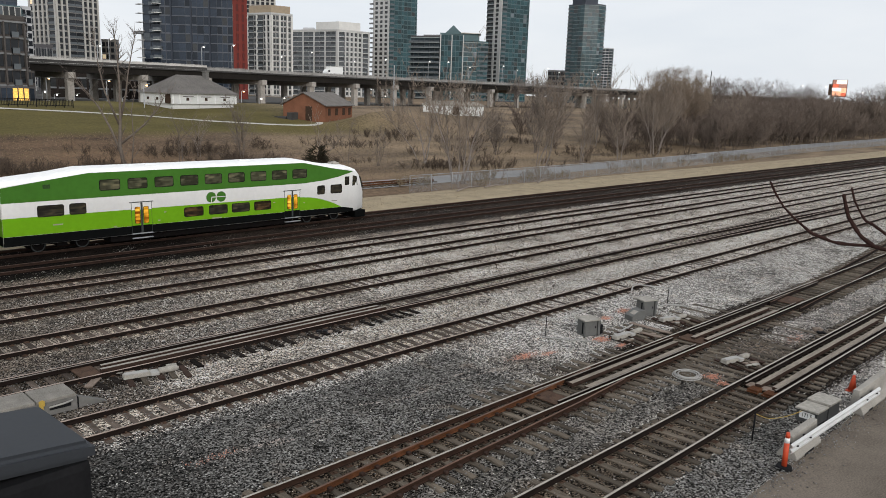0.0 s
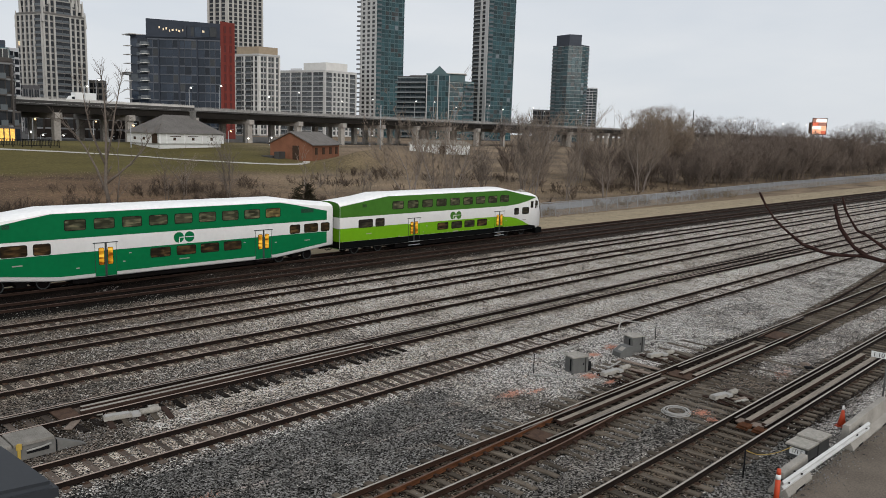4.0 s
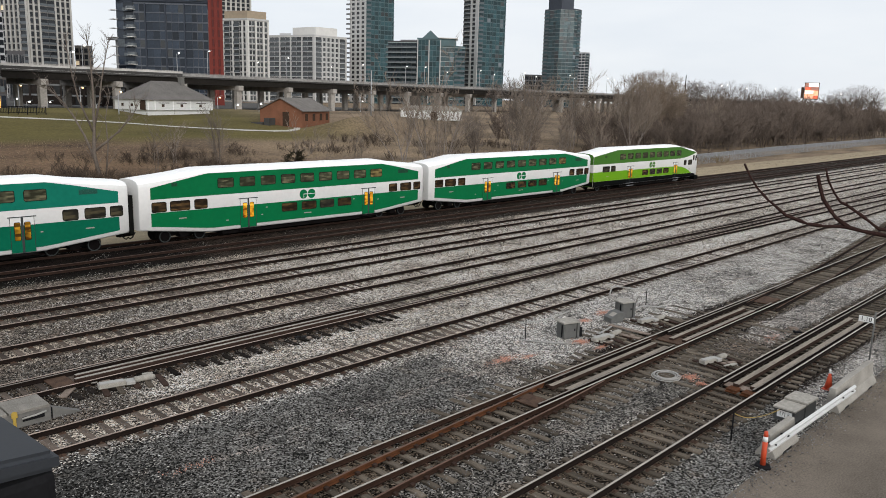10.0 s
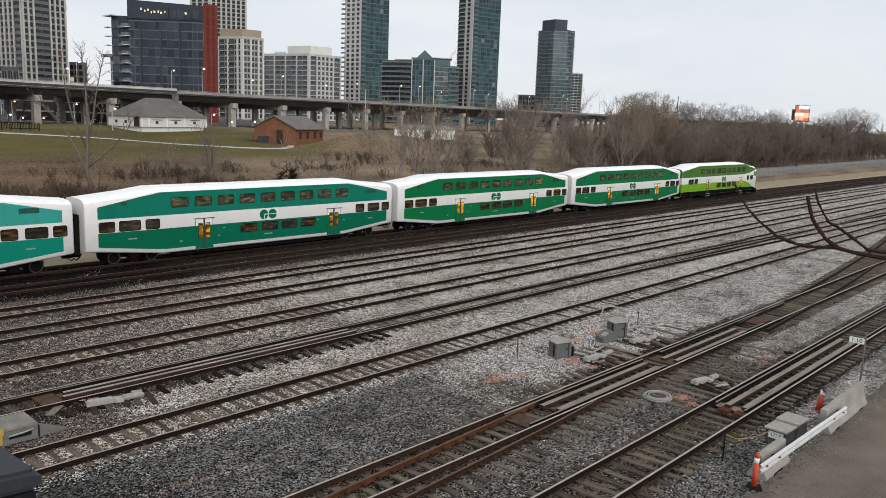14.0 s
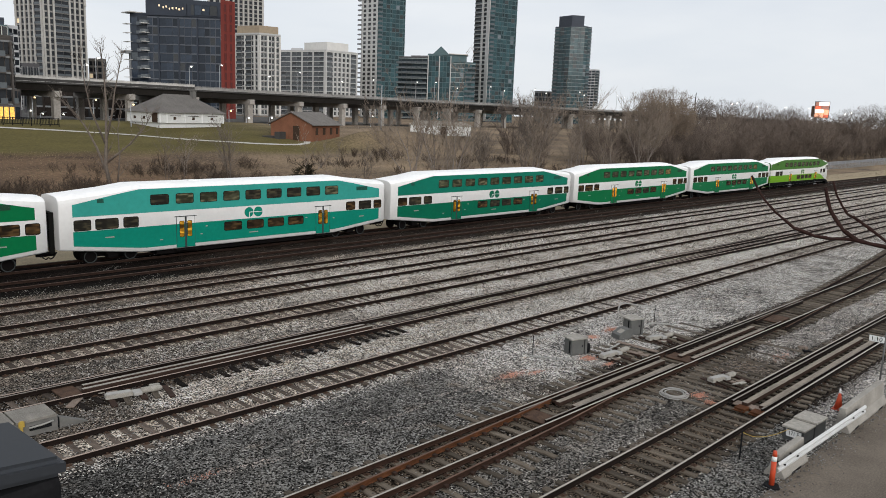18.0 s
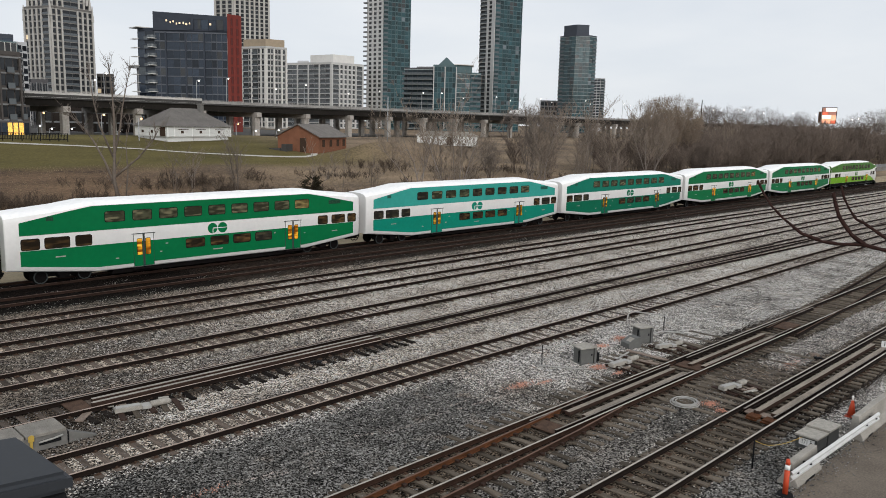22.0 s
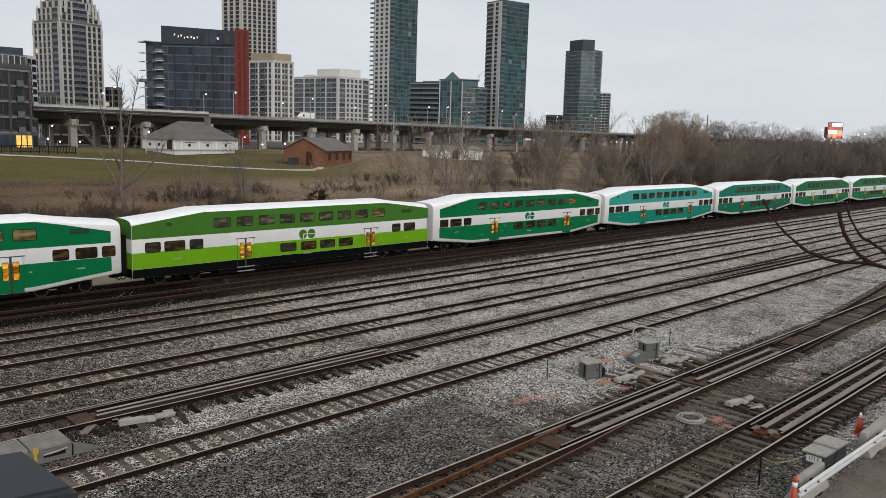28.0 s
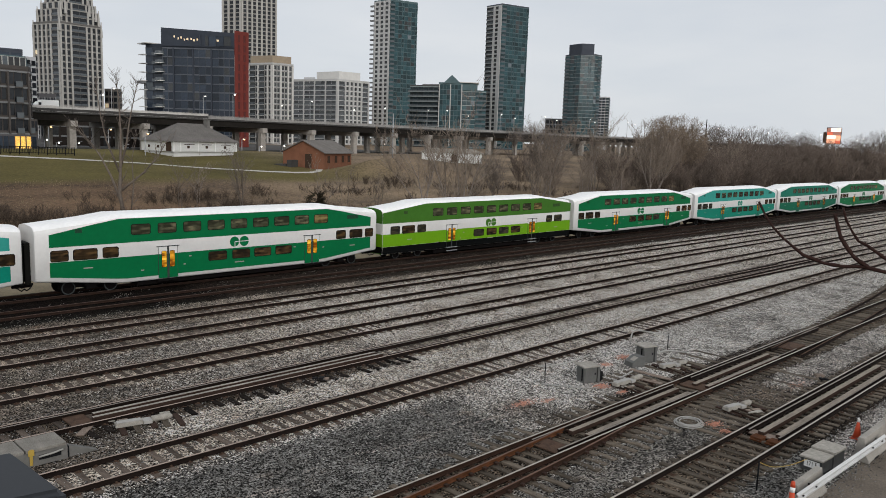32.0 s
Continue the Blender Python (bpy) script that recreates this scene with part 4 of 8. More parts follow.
    if cab:
        glass = bmesh.new()
        for s in (-1, 1):
            for rim in ([(11.98, 2.78), (12.56, 2.78), (12.42, 3.50), (12.02, 3.58)], [(11.22, 2.86), (11.66, 2.86), (11.66, 3.52), (11.22, 3.52)]):
                outer = [glass.verts.new((x, s * (lerp_table([(10.5, SIDE), (12.4, 1.36), (13.3, 1.02)], x) + 0.02), q)) for x, q in rim]
                inner = [glass.verts.new((x, s * 1.25, q)) for x, q in rim]
                glass.faces.new(outer)
                for k in range(4):
                    glass.faces.new((inner[k], inner[(k + 1) % 4], outer[(k + 1) % 4], outer[k]))
        part("cab_side_window", glass, M_PANE, car, "dark cab side window")
        wind = bmesh.new()
        for y0, y1 in ((-1.0, -0.08), (0.08, 1.0)):
            v = [wind.verts.new(p) for p in ((13.24, y0, 2.55), (13.24, y1, 2.55), (13.0, y1 * 0.95, 3.40), (13.0, y0 * 0.95, 3.40))]
            u = [wind.verts.new(p) for p in ((13.36, y0, 2.60), (13.36, y1, 2.60), (13.12, y1 * 0.95, 3.42), (13.12, y0 * 0.95, 3.42))]
            wind.faces.new(u)
            for k in range(4):
                wind.faces.new((v[k], v[(k + 1) % 4], u[(k + 1) % 4], u[k]))
        part("windscreen", wind, M_PANE, car, "dark two-part windscreen")
        part("pilot", boxes((12.4, -1.25, 0.22, 13.42, 1.25, 0.80), bevel=0.08), M_SKIRT, car, "black snow plough pilot")
        part("roof_horn", boxes((10.9, -0.35, 4.36, 11.5, 0.35, 4.52), (11.1, -0.1, 4.5, 11.4, 0.1, 4.58), bevel=0.02), M_LID, car)
        lamps = bmesh.new()
        for y0 in (-0.75, 0.55):
            box(lamps, 13.28, y0, 1.5, 13.42, y0 + 0.2, 1.68)
        part("headlight", lamps, M_LID, car)
    return car


LEAF, LOGO = {}, {}
for lo_m, up_m, logo_m in ((M_GREEN, M_GREEN, M_GREEN), (M_TEAL, M_TEAL_UP, M_TEAL), (M_TEAL_MID, M_MID_UP, M_TEAL_MID), (M_LIME, M_MOSS, M_MOSS)):
    bm = bmesh.new()
    if lo_m == M_LIME:
        box(bm, -0.30, -0.018, 0.0, 0.30, 0.012, 0.58, 2)
    box(bm, -0.30, -0.018, 0.582 if lo_m == M_LIME else 0.0, 0.30, 0.012, 1.56, 0)
    box(bm, -0.30, -0.018, 1.562, 0.30, 0.012, 2.02, 1)
    LEAF[lo_m.name, up_m.name] = mesh_of(bm, "door_leaf", [lo_m, M_SHELL, M_SKIRT])
    LOGO[lo_m.name] = logo_meshes(logo_m)
GRILLE = {}
for w, h in ((0.40, 0.24), (1.1, 0.30)):
    for low_m, slot in ((M_GREEN, M_SLOT_GREEN), (M_TEAL, M_SLOT_TEAL), (M_TEAL_MID, M_SLOT_TEAL), (M_LIME, M_SLOT_LIME)):
        GRILLE[w, low_m.name] = mesh_of(boxes((-w / 2, -0.012, -h / 2, w / 2, 0.004, h / 2), *[(-w / 2, -0.022, -h / 2 + h * k / 4 - 0.012, w / 2, -0.012, -h / 2 + h * k / 4 + 0.012) for k in range(1, 4)]), "vent_grille", slot)
STENCIL = {w: mesh_of(boxes((-w / 2, -0.010, -0.035, w / 2, 0.0, 0.035)), "stencil_mark", M_LID) for w in (0.14, 0.16, 0.2, 0.5, 0.55, 0.7)}
HATCH = mesh_of(boxes((-0.4, -0.4, 0, 0.4, 0.4, 0.035), bevel=0.015), "roof_hatch", M_ROOF)

CARS = [rail_car("cab_car", "lime and white bilevel cab car leading the train", M_MOSS, M_LIME, True, True, 1)]
for k, (top, low, lime, words) in enumerate([(M_GREEN, M_GREEN, False, "dark green and white bilevel passenger coach"), (M_GREEN, M_GREEN, False, "dark green and white bilevel passenger coach"),
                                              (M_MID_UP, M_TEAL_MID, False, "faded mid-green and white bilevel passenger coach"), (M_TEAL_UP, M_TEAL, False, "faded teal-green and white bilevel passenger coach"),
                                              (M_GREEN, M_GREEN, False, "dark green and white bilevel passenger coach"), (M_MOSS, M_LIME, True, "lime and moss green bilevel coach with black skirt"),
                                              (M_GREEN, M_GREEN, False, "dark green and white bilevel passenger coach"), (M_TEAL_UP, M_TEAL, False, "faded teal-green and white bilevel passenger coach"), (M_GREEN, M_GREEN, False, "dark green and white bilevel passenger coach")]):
    CARS.append(rail_car("passenger_coach", words, top, low, lime, False, 10 + k))

# ---- the city behind ----
def glass_mat(name, color, rough=0.12, rand=0.45, metal=0.0):
    return mat(name, color, rough, metal, var=0.35, scale=0.3, bscale=1.5, rand=rand, spec=0.35)


G_DARK = glass_mat("dark_window_glass", (0.0165, 0.0187, 0.0220))
G_BLUE = glass_mat("blue_grey_glass", (0.023, 0.031, 0.044), rand=0.6)
G_TEAL = glass_mat("teal_tower_glass", (0.022, 0.056, 0.064), rand=0.6)
G_PALE = glass_mat("pale_grey_glass", (0.062, 0.066, 0.068), rand=0.5)
G_GREY = glass_mat("grey_tower_glass", (0.016, 0.026, 0.031), rand=0.5)
# paler panes, the sky's reflection painted into the glass colour
G_SKY = glass_mat("sky_lit_glass", (0.13, 0.15, 0.165), 0.2)
G_LIT = glow("lit_room_window", (1.0, 0.78, 0.52), 0.28)
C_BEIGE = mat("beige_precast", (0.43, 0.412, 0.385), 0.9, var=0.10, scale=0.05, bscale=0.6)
C_LIGHT = mat("light_grey_precast", (0.58, 0.565, 0.535), 0.9, var=0.10, scale=0.05, bscale=0.6)
C_GREY = mat("grey_precast", (0.20, 0.203, 0.205), 0.9, var=0.12, scale=0.05, bscale=0.6)
C_DARK = mat("dark_grey_cladding", (0.088, 0.085, 0.088), 0.8, var=0.15, scale=0.08, bscale=0.6)
C_BLUE = mat("blue_grey_cladding", (0.045, 0.052, 0.066), 0.75, var=0.12, scale=0.08, bscale=0.6)
C_SLATE = mat("slate_blue_frame", (0.066, 0.074, 0.090), 0.75, var=0.12, scale=0.08, bscale=0.6)
C_RED = mat("red_metal_panel", (0.175, 0.040, 0.032), 0.75, var=0.12, scale=0.08, bscale=0.6)
C_TEAL = mat("teal_grey_frame", (0.078, 0.128, 0.137), 0.7, var=0.12, scale=0.08, bscale=0.6)
C_TAN = mat("tan_louvre", (0.33, 0.265, 0.19), 0.8, var=0.12, scale=0.1, bscale=0.8)
C_RAIL = mat("balcony_glass", (0.10, 0.112, 0.12), 0.25, var=0.2, scale=0.2)
C_WHITE = mat("white_tower_panel", (0.5, 0.5, 0.51), 0.8, var=0.1, scale=0.05)

# the dimness inside the parking decks is put into this wall colour
C_UNDER = mat("shaded_parking_deck", (0.030, 0.024, 0.021), 0.9, var=0.3, scale=0.3)
C_BROWN = mat("grey_brown_brick", (0.082, 0.073, 0.068), 0.85, var=0.2, scale=0.2, bscale=2)
# beige precast darkened: shade of the towers' recesses is put into the colour
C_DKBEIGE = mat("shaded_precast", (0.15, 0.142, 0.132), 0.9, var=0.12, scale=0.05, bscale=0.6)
C_FRAME = mat("blue_grey_frame", (0.105, 0.113, 0.128), 0.8, var=0.12, scale=0.08, bscale=0.6)
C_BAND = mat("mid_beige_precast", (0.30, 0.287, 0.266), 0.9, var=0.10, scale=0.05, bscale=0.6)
C_PALETEAL = mat("pale_teal_slab", (0.27, 0.31, 0.31), 0.85, var=0.12, scale=0.05, bscale=0.6)
C_FLANK = mat("pale_grey_flank", (0.47, 0.465, 0.455), 0.9, var=0.10, scale=0.05, bscale=0.6)
G_MID = glass_mat("mid_grey_glass", (0.045, 0.047, 0.048), rand=0.4)
C_REDPANE = mat("dark_red_louvre", (0.09, 0.018, 0.015), 0.7, var=0.12)
CELLS = {}


def window_mesh(w, h, frame_m, glass, depth=0.14):
    """One window: four frame bars and a pane set back between them; origin at the sill's middle."""
    key = ("w", round(w, 2), round(h, 2), frame_m.name, glass.name)
    if key not in CELLS:
        bm = bmesh.new()
        b = min(0.11, w * 0.05)
        box(bm, -w / 2, -depth, 0, -w / 2 + b, 0, h)
        box(bm, w / 2 - b, -depth, 0, w / 2, 0, h)
        box(bm, -w / 2 + b, -depth, h - b, w / 2 - b, 0, h)
        box(bm, -w / 2 + b, -depth, 0, w / 2 - b, 0, b)
        v = [bm.verts.new(p) for p in ((-w / 2 + b, -0.04, b), (w / 2 - b, -0.04, b), (w / 2 - b, -0.04, h - b), (-w / 2 + b, -0.04, h - b))]
        bm.faces.new(v).material_index = 1
        CELLS[key] = mesh_of(bm, "window", [frame_m, glass])
    return CELLS[key]


def balcony_mesh(w, h, slab_m, glass, reach=1.3, rail=None):
    rail = rail or C_RAIL
    key = ("b", round(w, 2), round(h, 2), slab_m.name, glass.name, reach, rail.name)
    if key not in CELLS:
        bm = bmesh.new()
        box(bm, -w / 2, -reach, -0.12, w / 2, 0, 0.1)
        box(bm, -w / 2, -reach, 0.1, w / 2, -reach + 0.05, 1.1, 2)
        v = [bm.verts.new(p) for p in ((-w / 2, -0.04, 0.1), (w / 2, -0.04, 0.1), (w / 2, -0.04, h - 0.12), (-w / 2, -0.04, h - 0.12))]
        bm.faces.new(v).material_index = 1
        CELLS[key] = mesh_of(bm, "balcony", [slab_m, glass, rail])
    return CELLS[key]


def polar(az, d):
    return d * math.sin(radians(az)), d * math.cos(radians(az))


def facade(parent, a, b, z0, z1, floors, columns, frame_m, glass, rng, band=None, band_h=0.5, pier=None, lit=0.003, reach=1.3, fill=0.94, rail=None):
    """One face from a to b. Columns: W window, G wall-high pane, B balcony, P pier, each with a width share; '-' blank."""
    ax, ay = a
    bx, by = b
    length = math.hypot(bx - ax, by - ay)
    rz = math.degrees(math.atan2(by - ay, bx - ax))
    base = pose(ax, ay, 0, 0, 0, rz)
    step = (z1 - z0) / floors
    share = {"W": 1.0, "G": 1.0, "B": 1.25, "P": 0.28, "-": 0.7, "N": 0.6}
    total = sum(share[c] for c in columns)
    x = 0.0
    pier_m = pier or frame_m
    for c in columns:
        w = share[c] / total * length
        mid = x + w / 2
        x += w
        if c == "P":
            bm = boxes((-w / 2, -0.45, z0, w / 2, 0, z1))
            part("pier", bm, pier_m, parent, "", base @ pose(mid, 0, 0))
        elif c in "WGNB":
            for k in range(floors):
                pick = rng.random()
                g = G_LIT if pick < lit and c in "WN" else G_SKY if c == "G" and pick > 0.985 else G_MID if c == "G" and pick > 0.86 else glass
                z = z0 + k * step
                if c == "B":
                    part("balcony", balcony_mesh(w * 0.96, step, frame_m, glass, reach, rail), None, parent, "", base @ pose(mid, 0, z))
                else:
                    hh = step * (fill if c == "G" else 0.76)
                    part("window", window_mesh(w * (0.98 if c == "G" else 0.88), hh, frame_m, g), None, parent, "", base @ pose(mid, 0, z + (step - hh) * (0.5 if c == "G" else 0.75)))
    if band:
        me = mesh_of(boxes((0, -0.26, -band_h / 2, length, 0, band_h / 2)), "floor_band", band)
        for k in range(floors + 1):
            part("floor_band", me, None, parent, "", base @ pose(0, 0, z0 + k * step))


def tower(name, label, plan, z0, z1, floors, faces, body_m, back=26, seed=0, top=None, **kw):
    """plan: azimuth and distance of the seen corners, left to right; faces: one column string for each seen edge."""
    rng = random.Random(seed)
    t = thing(name, 0, 0, 0, 0, label, "building", "buildings of the skyline")
    pts = [polar(*p) for p in plan]
    hinder = [polar(p[0], p[1] + back) for p in (plan[-1], plan[0])]
    part("wall", extrude_plan(bmesh.new(), pts + hinder, 4.0, z1), body_m, t)
    par = bmesh.new()
    ring = pts + hinder
    cx, cy = sum(p[0] for p in ring) / len(ring), sum(p[1] for p in ring) / len(ring)
    extrude_plan(par, [(cx + (x - cx) * 1.01, cy + (y - cy) * 1.01) for x, y in ring], z1 + 0.01, z1 + 0.7)
    part("roof", par, top or body_m, t)
    for (a, b), cols in zip(zip(pts, pts[1:]), faces):
        if cols:
            facade(t, a, b, z0, z1 - 0.4, floors, cols, rng=rng, **kw)
    return t


def crown(t, plan, z0, z1, m, back=14, name="roof_storey"):
    pts = [polar(*p) for p in plan] + [polar(p[0], p[1] + back) for p in (plan[-1], plan[0])]
    return part(name, extrude_plan(bmesh.new(), pts, z0, z1), m, t)


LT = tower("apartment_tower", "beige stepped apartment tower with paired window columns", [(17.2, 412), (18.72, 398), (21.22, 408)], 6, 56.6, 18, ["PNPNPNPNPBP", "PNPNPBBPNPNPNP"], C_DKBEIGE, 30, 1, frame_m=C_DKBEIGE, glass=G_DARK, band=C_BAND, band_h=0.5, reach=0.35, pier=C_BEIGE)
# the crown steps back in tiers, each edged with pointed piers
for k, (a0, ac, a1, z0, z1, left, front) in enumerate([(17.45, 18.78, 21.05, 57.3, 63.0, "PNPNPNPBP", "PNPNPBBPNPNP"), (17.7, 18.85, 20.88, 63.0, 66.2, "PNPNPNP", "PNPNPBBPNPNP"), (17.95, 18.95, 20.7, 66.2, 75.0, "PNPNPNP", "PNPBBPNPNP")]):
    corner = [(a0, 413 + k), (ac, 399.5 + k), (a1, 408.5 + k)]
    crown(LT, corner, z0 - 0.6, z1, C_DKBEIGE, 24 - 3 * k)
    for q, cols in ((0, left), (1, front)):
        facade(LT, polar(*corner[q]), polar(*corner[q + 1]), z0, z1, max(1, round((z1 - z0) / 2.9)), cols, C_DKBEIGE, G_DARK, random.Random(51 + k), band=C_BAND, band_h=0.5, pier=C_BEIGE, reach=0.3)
for az, d, z in [(17.22, 411.5, 57.0), (17.48, 411, 63.2), (17.72, 411.5, 66.6), (18.72, 397.4, 59.0), (18.82, 398.5, 65.0), (19.1, 398.8, 66.8), (20.5, 406, 67.2), (20.72, 407, 66.4), (20.9, 407, 65.2), (21.06, 407.6, 63.2), (21.2, 407.4, 58.2)]:
    x, y = polar(az, d)
    fin = boxes((x - 0.55, y - 0.5, z - 6, x + 0.55, y + 0.5, z))
    fin.verts.ensure_lookup_table()
    for v in fin.verts:
        if v.co.z > z - 1:
            v.co.x += (x - v.co.x) * 0.75
            v.co.y += (y - v.co.y) * 0.75
            v.co.z += 1.2
    part("crown_fin", fin, C_BEIGE, LT)

GD = tower("apartment_block", "grey-brown brick apartment block with staggered balconies", [(12.0, 160), (16.84, 166), (16.95, 172)], 8.6, 20.3, 4, ["PWBWPWBWPBWWPWBWP", "W"], C_BROWN, 14, 2, frame_m=C_BROWN, glass=G_DARK, band=C_GREY, band_h=0.3, lit=0.0, reach=0.7)
crown(GD, [(12.0, 161.5), (16.7, 167.5), (16.8, 173)], 20.9, 22.9, C_TEAL, 12)
facade(GD, polar(12.0, 161.1), polar(16.7, 167.1), 20.9, 22.7, 1, "GGGGGGGGGGGGGG", C_LIGHT, G_MID, random.Random(3), lit=0)
low = [polar(16.8, 165.6), polar(17.25, 166.2), polar(17.25, 178), polar(16.8, 178)]
part("side_wing", extrude_plan(bmesh.new(), low, 4.4, 11.4), C_BROWN, GD)
facade(GD, low[0], low[1], 8.7, 11.2, 1, "BW", C_BROWN, G_DARK, random.Random(4), lit=0, reach=0.5)
shop = thing("shop_front", 0, 0, 0, 0, "lit yellow shop front at the foot of the brick block", "shop front")
sa, sb = polar(14.6, 162.2), polar(17.25, 165.4)
part("wall", extrude_plan(bmesh.new(), [sa, sb, polar(17.25, 165.55), polar(14.6, 162.9)], 4.4, 8.5), C_DARK, shop)
base = pose(sa[0], sa[1], 0, 0, 0, math.degrees(math.atan2(sb[1] - sa[1], sb[0] - sa[0])))
M_SHOP = glow("shop_light", (1.0, 0.58, 0.12), 0.5, 0.7)
for k in range(8):
    part("window", window_mesh(0.92, 2.3, C_DARK, M_SHOP if k in (4, 5, 6) else G_BLUE), None, shop, "", base @ pose(0.5 + 1.0 * k, 0, 5.9))

tower("office_block", "dark office block behind with pale flank", [(13.8, 338), (16.55, 340)], 10, 38, 8, ["WWWW"], C_SLATE, 20, 4, frame_m=C_SLATE, glass=G_BLUE)
tower("white_apartment_block", "white apartment block with stacked balconies", [(16.6, 346), (17.3, 348)], 10, 36, 9, ["BW"], C_WHITE, 14, 5, frame_m=C_WHITE, glass=G_DARK, reach=0.6)
tower("brick_apartment_block", "low tan brick block beyond the highway", [(21.3, 425), (22.1, 420), (22.35, 424)], 8, 29, 7, ["WWW", "W"], C_DKBEIGE, 14, 6, frame_m=C_DKBEIGE, glass=G_DARK)

BL = tower("condominium_block", "dark blue-grey condominium block with gridded glazing", [(24.98, 300), (29.71, 292)], 6, 39.6, 11, ["GGPBBGPGBGPBGGG"], C_BLUE, 22, 7, frame_m=C_FRAME, glass=G_BLUE, band=C_FRAME, band_h=0.45, lit=0.006, reach=0.3, pier=C_BLUE, rail=G_BLUE)
bmx = bmesh.new()
pa, pb = polar(24.9, 299.6), polar(29.75, 291.6)
qa, qb = polar(24.9, 318), polar(29.75, 312)
lo = [bmx.verts.new((*p, 39.9)) for p in (pa, pb, qb, qa)]
hi = [bmx.verts.new((*p, z)) for p, z in ((pa, 46.2), (pb, 45.0), (qb, 45.0), (qa, 46.2))]
bmx.faces.new(lo[::-1]), bmx.faces.new(hi)
for k in range(4):
    bmx.faces.new((lo[k], lo[(k + 1) % 4], hi[(k + 1) % 4], hi[k]))
part("penthouse_wall", bmx, C_BLUE, BL)
facade(BL, polar(25.9, 298.0), polar(29.5, 291.8), 40.2, 44.0, 1, "GGGPGGGG", C_BLUE, G_BLUE, random.Random(9), lit=0.0)
for az, dz, w in ((25.75, 43.2, 0.25), (26.0, 42.6, 0.2), (26.2, 42.9, 0.3), (26.4, 42.2, 0.2), (26.62, 42.4, 0.45), (26.85, 42.5, 0.3), (27.05, 42.1, 0.5), (27.25, 42.4, 0.25), (28.6, 42.2, 0.45)):
    lx, ly = polar(az, 298 - (az - 25.9) * 1.722 - 0.35)
    part("lit_window", boxes((lx - w, ly - 0.1, dz - 0.35, lx + w, ly, dz + 0.35)), G_LIT, BL, "warm lit room behind glass")
BW = tower("condominium_wing", "blue-grey wing with projecting white balcony slabs", [(23.92, 306), (24.98, 300.4)], 6, 40, 11, ["GB"], C_BLUE, 18, 8, frame_m=C_SLATE, glass=G_BLUE, reach=0.9)
wx, wy = polar(23.92, 306)
for k in range(11):
    part("balcony", boxes((wx - 1.5, wy - 0.6, 6 + 3.09 * k, wx + 0.2, wy + 3.0, 6.2 + 3.09 * k)), C_LIGHT, BW)
    cxw, cyw = polar(24.8, 300.3)
    part("balcony", extrude_plan(bmesh.new(), [(cxw + 1.7 * math.cos(radians(200 + 14 * q)), cyw + 1.7 * math.sin(radians(200 + 14 * q))) for q in range(11)] + [(cxw + 1.4, cyw + 1.2), (cxw - 1.4, cyw + 1.2)], 6 + 3.09 * k, 6.22 + 3.09 * k), C_LIGHT, BW, "rounded white balcony slab")
    part("balcony_rail", extrude_plan(bmesh.new(), [(cxw + 1.65 * math.cos(radians(200 + 14 * q)), cyw + 1.65 * math.sin(radians(200 + 14 * q))) for q in range(11)] + [(cxw + 1.3, cyw + 1.0), (cxw - 1.3, cyw + 1.0)], 6.23 + 3.09 * k, 7.2 + 3.09 * k), C_RAIL, BW)
part("roof_canopy", boxes((wx - 1.4, wy - 3.0, 40.8, wx + 4.4, wy + 4, 41.1)), C_LIGHT, BW)
tower("red_stair_tower", "red metal-clad slab beside the blue block", [(29.72, 291.5), (30.67, 295)], 8, 45.2, 11, ["-N-N-"], C_RED, 22, 10, frame_m=C_RED, glass=C_REDPANE, lit=0)

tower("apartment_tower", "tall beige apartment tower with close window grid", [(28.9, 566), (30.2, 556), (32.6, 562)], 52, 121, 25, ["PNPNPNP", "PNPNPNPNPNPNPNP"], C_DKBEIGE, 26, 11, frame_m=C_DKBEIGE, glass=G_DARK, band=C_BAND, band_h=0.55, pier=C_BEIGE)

B4 = tower("apartment_block", "light grey apartment block with tan louvred roof storey", [(30.67, 410), (32.3, 399), (33.75, 404)], 5.5, 44.3, 14, ["PBNPBNPNP", "PNNPNNPNP"], C_FLANK, 24, 12, frame_m=C_FLANK, pier=C_LIGHT, glass=G_PALE, band=C_BAND, band_h=0.42, lit=0.003, reach=0.5)
crown(B4, [(30.8, 411), (32.3, 401), (33.6, 405)], 44.9, 48.6, C_TAN)
B5 = tower("apartment_block", "wide light grey apartment block with gridded front", [(33.73, 492), (36.88, 470), (39.15, 484)], 5.5, 43.0, 13, ["PBBPBBPBBPBBP", "PBPNPNPNPNPBP"], C_FLANK, 30, 13, frame_m=C_FLANK, pier=C_FLANK, glass=G_PALE, band=C_LIGHT, band_h=0.42, lit=0.003, reach=0.3)
crown(B5, [(35.4, 492), (37.0, 478), (38.5, 486)], 43.8, 48.7, C_LIGHT, 14)
crown(B5, [(34.5, 494), (35.3, 490)], 43.8, 45.4, C_WHITE, 6)

T1 = tower("glass_tower", "tall teal glass tower with pale balconied flank", [(39.42, 507), (40.55, 497), (42.5, 506)], 6, 94.6, 32, ["", "BGGNGGGN"], C_TEAL, 26, 14, frame_m=C_TEAL, glass=G_TEAL, lit=0.003, reach=0.5, pier=C_LIGHT, band=C_TEAL, band_h=0.45)
facade(T1, polar(39.42, 507), polar(40.55, 497), 6, 94.2, 32, "PNPNPNP", C_FLANK, G_MID, random.Random(71), band=C_FLANK, band_h=1.0, pier=C_FLANK)
ex, ey = polar(39.42, 507)
